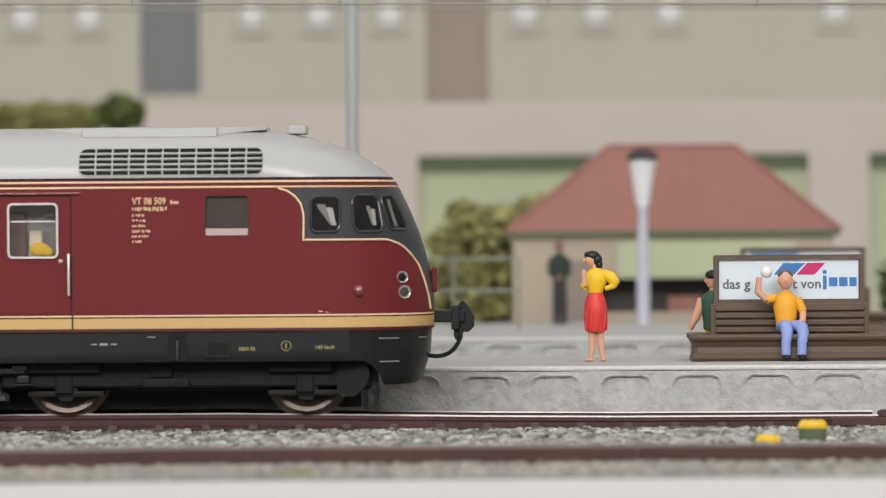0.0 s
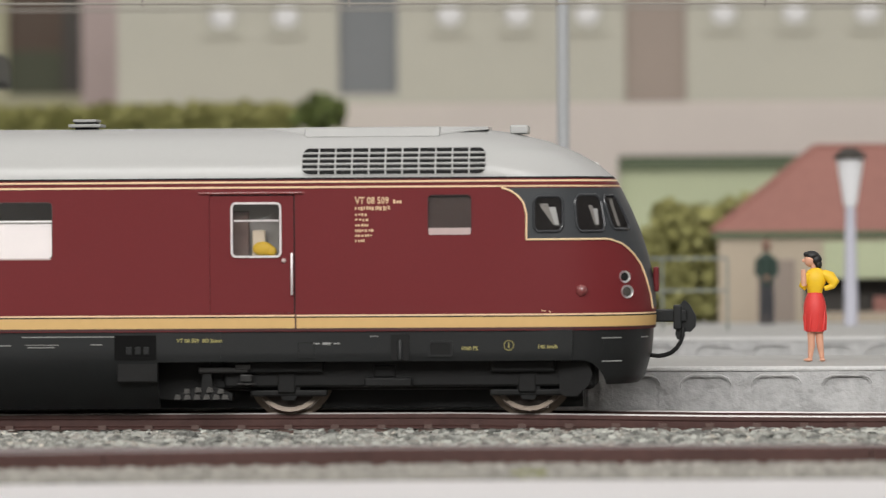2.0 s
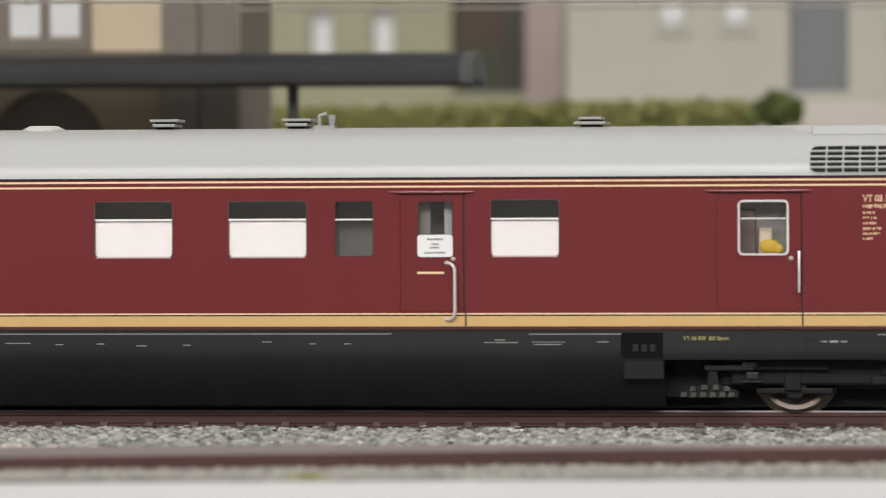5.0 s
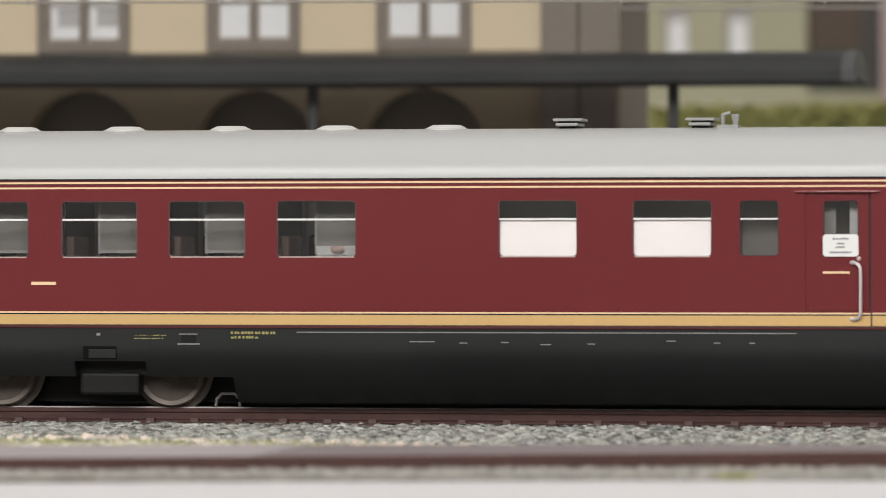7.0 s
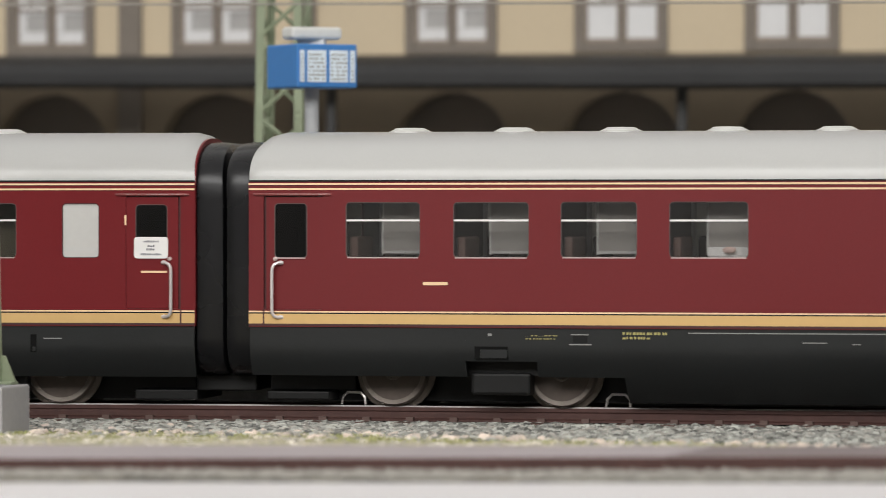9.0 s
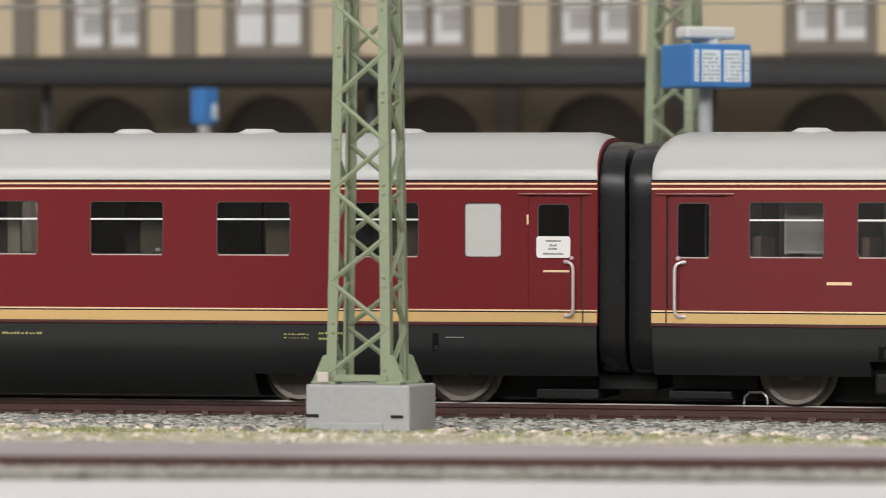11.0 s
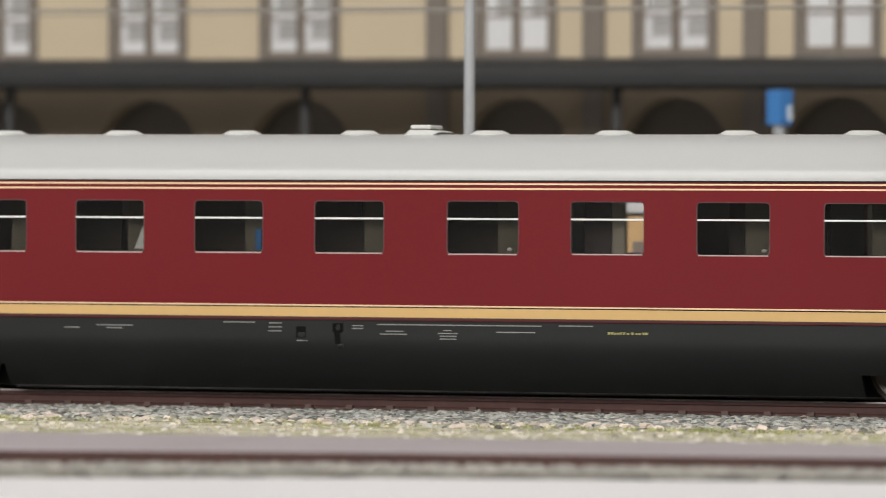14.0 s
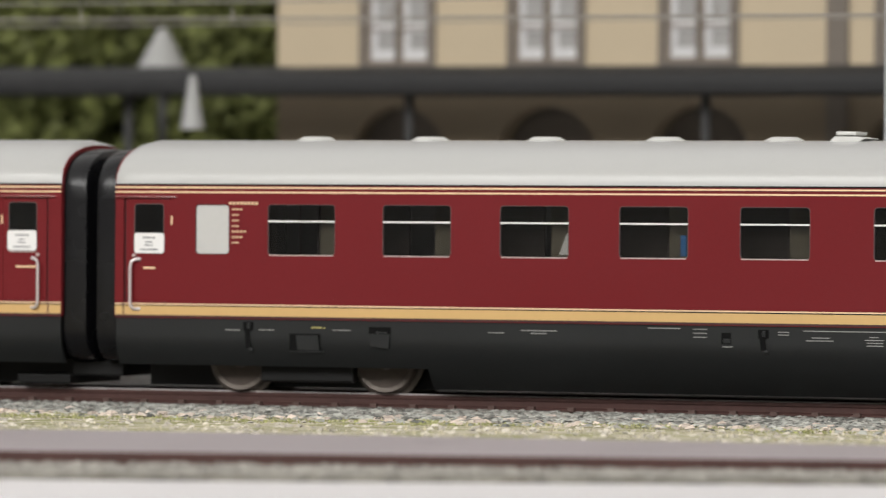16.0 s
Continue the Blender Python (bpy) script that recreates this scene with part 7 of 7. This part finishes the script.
def kiosk():
    x0, x1, y0, y1, z = -23.5, 50.0, 386.0, 440.0, PLATFORM_Z
    k = thing("kiosk", (x0 + x1) / 2, y0, -3, "tan platform kiosk with a red hipped roof", "kiosk")
    bm = B()
    pierced(bm, x0, x1, -3, 27, [(-4.0, 46.0, 8.0, 15.5, 0.2), ], y0, 1, 2.0, n=1)
    part("wall", bm, KIOSK_WALL, k, "tan rendered front wall")
    part("wall", box(B(), x0, x1, y0 + 2.1, y1, -3, 6.5), KIOSK_WALL, k)
    part("wall", box(B(), x0, x1, y1 - 2, y1, 6.5, 27), KIOSK_WALL, k)
    for xa in (x0, x1 - 2):
        part("wall", box(B(), xa, xa + 2, y0 + 0.02, y1 - 2, 6.5, 27), KIOSK_WALL, k)
    # dark sheet stands for the shaded inside of the kiosk
    part("counter_back", box(B(), -4, 46, y0 + 8, y0 + 9, 6.5, 27), SHADE, k, "dark sheet painting the shade inside the kiosk")
    part("door", box(B(), -14.5, -6.0, y0 - 0.3, y0 - 0.02, -2.9, 20), TAUPE, k)
    part("fascia_sign", box(B(), 0.5, 41, y0 - 0.9, y0 - 0.02, 15.8, 24.2), MINT, k, "pale green fascia panel")
    part("crate", box(B(), 12, 20, y0 + 3, y0 + 6, 8.0, 11.5), TILES, k, "dull red crate")
    e = 1.4
    base = [(x0 - e, y0 - e, 26.6), (x1 + e, y0 - e, 26.6), (x1 + e, y1 + e, 26.6), (x0 - e, y1 + e, 26.6)]
    low = [(px, py, 25.2) for px, py, _ in base]
    part("eave", rings(B(), [low, base]), DARK_GREEN, k, "dark green eaves")
    ra, rb = (-1.0, 413.0, 46.2), (28.0, 413.0, 46.2)
    bm = B()
    for f in ((base[0], base[1], rb, ra), (base[2], base[3], ra, rb), (base[1], base[2], rb), (base[3], base[0], ra)):
        bm.faces.new([bm.verts.new((p[0], p[1], p[2] + 0.05)) for p in f])
    bmesh.ops.remove_doubles(bm, verts=bm.verts, dist=0.001)
    r = part("roof", bm, TILES, k, "red tiled hipped roof")
    for p, q in ((base[0], ra), (base[1], rb), (base[2], rb), (base[3], ra), (ra, rb)):
        part("ridge", tube(B(), [p, q], 0.7, 6), TILES, r)


kiosk()

# ---------------------------------------------------------------- upper street with houses and planting
TY = 600.0


def upper_street():
    s = thing("retaining_wall", -60, TY, -3, "pale pinkish retaining wall with pale green recessed panels", "wall", kind="structure")
    panels = [(-52.0 + 122 * k - 122, 59.6 + 122 * k - 122 - 6, 4.0, 46.5, 0.3) for k in range(0, 4)]
    bm = pierced(B(), -900, 400, -3, 61.0, panels, TY, 1, 4.0, n=1)
    part("wall_face", bm, PINKISH, s, "pale pinkish plaster")
    for a, b2, c, d, r in panels:
        part("panel", box(B(), a, b2, TY + 3.4, TY + 3.9, c, d), MINT, s, "pale green panel")
        part("lintel", box(B(), a, b2, TY + 1.2, TY + 3.3, d - 3.4, d), DARK_GREEN, s, "dark green lintel")
    part("street", box(B(), -900, 400, TY + 4.2, 1100, 55, 61.0), PINKISH, s, "pale street surface")


upper_street()


def house(x0, x1, y, openings, window_xs, label, wall, z0=61.0):
    h = thing("house", (x0 + x1) / 2, y, z0, label, "house", "houses on the upper street")
    holes = [(a, b2, c, 100.0, 0.2) for a, b2, c, m in openings] + [(w - 4.6, w + 4.6, 86.0, 104.0, 4.2) for w in window_xs]
    bm = pierced(B(), x0, x1, z0, 130, holes, y, 1, 2.5)
    part("wall", bm, wall, h, "pale rendered wall")
    part("wall", box(B(), x0, x1, y + 60, y + 62, z0, 130), wall, h)
    part("roof", box(B(), x0 - 2, x1 + 2, y - 4, y + 66, 130, 136), TILES, h)
    for a, b2, c, m in openings:
        part("door", box(B(), a, b2, y + 2.0, y + 2.4, c, 100), m, h)
    for w in window_xs:
        p = part("window", box(B(), w - 4.6, w + 4.6, y + 1.6, y + 2.4, 86, 104), HOUSE, h, "arched window with white curtain")
        part("curtain", ball(B(), (w, y + 1.2, 89.6), (3.8, 0.8, 3.4)), CURTAIN, p, "small white curtain")
        part("sill", box(B(), w - 5.6, w + 5.6, y - 1.2, y - 0.02, 83.6, 85.4, bevel=0.3), wall, p)


house(-203, 120, 720, [(-137.5, -120.0, 66.5, SLATE), (-53.0, -35.0, 62.5, TAUPE)], [-172, -153, -104.6, -84.6, -64, -24, -3, 18.3, 67, 88], "pale grey rendered terrace house with arched windows", HOUSE)


def gate_house():
    x0, x1, y, z0 = -470.0, -172.0, 895.0, 61.0
    h = thing("house", (x0 + x1) / 2, y, z0, "pale yellow-green house with tall white windows and a dark gateway", "house", "houses on the upper street")
    wins = [-284.2, -304.8, -335.0, -356.0, -390.0, -412.0]
    holes = [(-261.4, -236.7, 71.2, 120.0, 0.2)] + [(w - 4.0, w + 4.0, 78.0, 99.5, 0.2) for w in wins]
    part("wall", pierced(B(), x0, x1, z0, 160, holes, y, 1, 3.0, n=1), HOUSE_GREEN, h, "pale yellow-green rendered wall")
    part("wall", box(B(), x0, x1, y + 60, y + 62, z0, 160), HOUSE_GREEN, h)
    part("roof", box(B(), x0 - 2, x1 + 2, y - 4, y + 66, 160, 166), TILES, h)
    part("gate", box(B(), -261.4, -243.5, y + 2.2, y + 3.0, 86.0, 120.0), GATE_BROWN, h, "brown timber gate")
    part("gate", box(B(), -261.4, -243.5, y + 2.2, y + 3.0, 71.2, 85.9), GATE_GREEN, h, "dark green lower gate")
    part("gate", box(B(), -243.4, -236.7, y + 2.6, y + 3.0, 71.2, 120.0), SHADE, h, "dark side of the gateway")
    part("pilaster", box(B(), -236.5, -224.0, y - 1.5, y - 0.02, z0, 159.5), MAUVE, h, "mauve-grey corner pilaster")
    for w in wins:
        p = part("window", box(B(), w - 4.0, w + 4.0, y + 2.2, y + 2.8, 78.0, 99.5), CURTAIN_GREY, h, "tall window with a white curtain")
        part("curtain", box(B(), w - 3.0, w + 3.0, y + 1.4, y + 2.1, 78.5, 95.0), CURTAIN, p, "white curtain")
        part("sill", box(B(), w - 5.0, w + 5.0, y - 1.2, y - 0.02, 76.0, 77.8, bevel=0.3), PINKISH, p)


gate_house()


bm = box(B(), -560, -121, 556, 599, -3, 53, bevel=1.5)
structure("embankment", bm, MINT, "grassy pale green embankment below the upper street")


def foliage(bm, centre, radius, count, size, seed):
    """A crown of many small leaf clumps with gaps."""
    rng = random.Random(seed)
    for _ in range(count):
        while True:
            d = Vector((rng.uniform(-1, 1), rng.uniform(-1, 1), rng.uniform(-1, 1)))
            if 0.35 < d.length < 1:
                break
        wob = 0.8 + 0.35 * noise.noise(d * 2.2 + Vector((seed, 0, 0)))
        p = Vector(centre) + Vector((d.x * radius[0], d.y * radius[1], d.z * radius[2])) * wob
        n = Vector((rng.gauss(0, 1), rng.gauss(0, 1), rng.gauss(0, 1))).normalized()
        u = n.orthogonal().normalized()
        v = n.cross(u)
        s = rng.uniform(*size)
        ring = [bm.verts.new(p + (u * math.cos(a) + v * math.sin(a)) * s * rng.uniform(0.6, 1.1) + n * rng.uniform(-0.2, 0.2) * s) for a in (0, 1.3, 2.5, 3.8, 5.0)]
        bm.faces.new(ring)
    return bm


def bush(name, x, y, z, rx, ry, rz, mat, label, seed, count=900):
    b = thing(name, x, y, z, label, "shrub")
    part("stem", tube(B(), [(x, y, z - 1), (x + 0.5, y, z + rz)], [1.0, 0.5], 6), BARK, b)
    part("crown", foliage(B(), (x, y, z + rz), (rx, ry, rz), count, (1.0, 2.2), seed), mat, b, "leafy crown")
    return b


def tree(x, y, z, h, r, mat, seed, label="dark green broadleaf tree"):
    t = thing("tree", x, y, z, label, "tree", "trees")
    rng = random.Random(seed)
    bm = tube(B(), [(x, y, z), (x + 1, y, z + h * 0.3), (x + rng.uniform(-2, 2), y, z + h * 0.65)], [3.0, 2.2, 1.0], 8)
    for _ in range(6):
        a = rng.uniform(0, 6.28)
        tube(bm, [(x + 0.5, y, z + h * rng.uniform(0.3, 0.5)), (x + math.cos(a) * r * 0.6, y + math.sin(a) * r * 0.6, z + h * rng.uniform(0.55, 0.8))], [1.2, 0.4], 6)
    part("trunk", bm, BARK, t)
    bm = B()
    for k in range(7):
        a = rng.uniform(0, 6.28)
        q = 0.0 if k == 0 else rng.uniform(0.3, 0.6)
        foliage(bm, (x + math.cos(a) * r * q, y + math.sin(a) * r * q, z + h * rng.uniform(0.45, 0.85)), (r * 0.7, r * 0.7, h * 0.25), 850, (1.6, 3.4), seed * 9 + k)
    part("crown", bm, mat, t, "uneven leafy crown")


bush("bush", -33.5, 392, -3, 12, 12, 20, LEAF, "round olive-green bush beside the kiosk", 21, 1500)
bush("bush", -22.0, 455, 0, 15, 12, 19, LEAF, "olive-green bush behind the kiosk", 22, 1500)
bush("bush", 72.0, 380, -3, 15, 14, 17, LEAF_DARK, "dark green bush on the far platform's edge", 23, 1500)
bush("bush", -60.0, 400, -3, 12, 12, 15, LEAF_DARK, "dark green bush behind the railing", 24, 900)
for k in range(16):
    bush("hedge_bush", -144 - 9.2 * k, 578, 53, 10.5, 7, 4.2 - 0.06 * k, LEAF, "low clipped olive hedge on the upper street", 80 + k, 1500)
bush("bush", -130.5, 574, 53, 8.0, 7, 5.2, LEAF_DARK, "round dark green bush at the hedge's end", 50, 900)
for k, (tx, ty, th, tr) in enumerate(((-760, 372, 118, 34), (-800, 390, 125, 40), (-846, 370, 120, 38), (-742, 420, 120, 32), (-890, 400, 118, 36), (-780, 340, 60, 26), (-830, 335, 55, 26), (-812, 420, 120, 40), (-735, 450, 120, 36), (-870, 440, 120, 42))):
    tree(tx, ty, -3, th, tr, LEAF_MID, 60 + k)
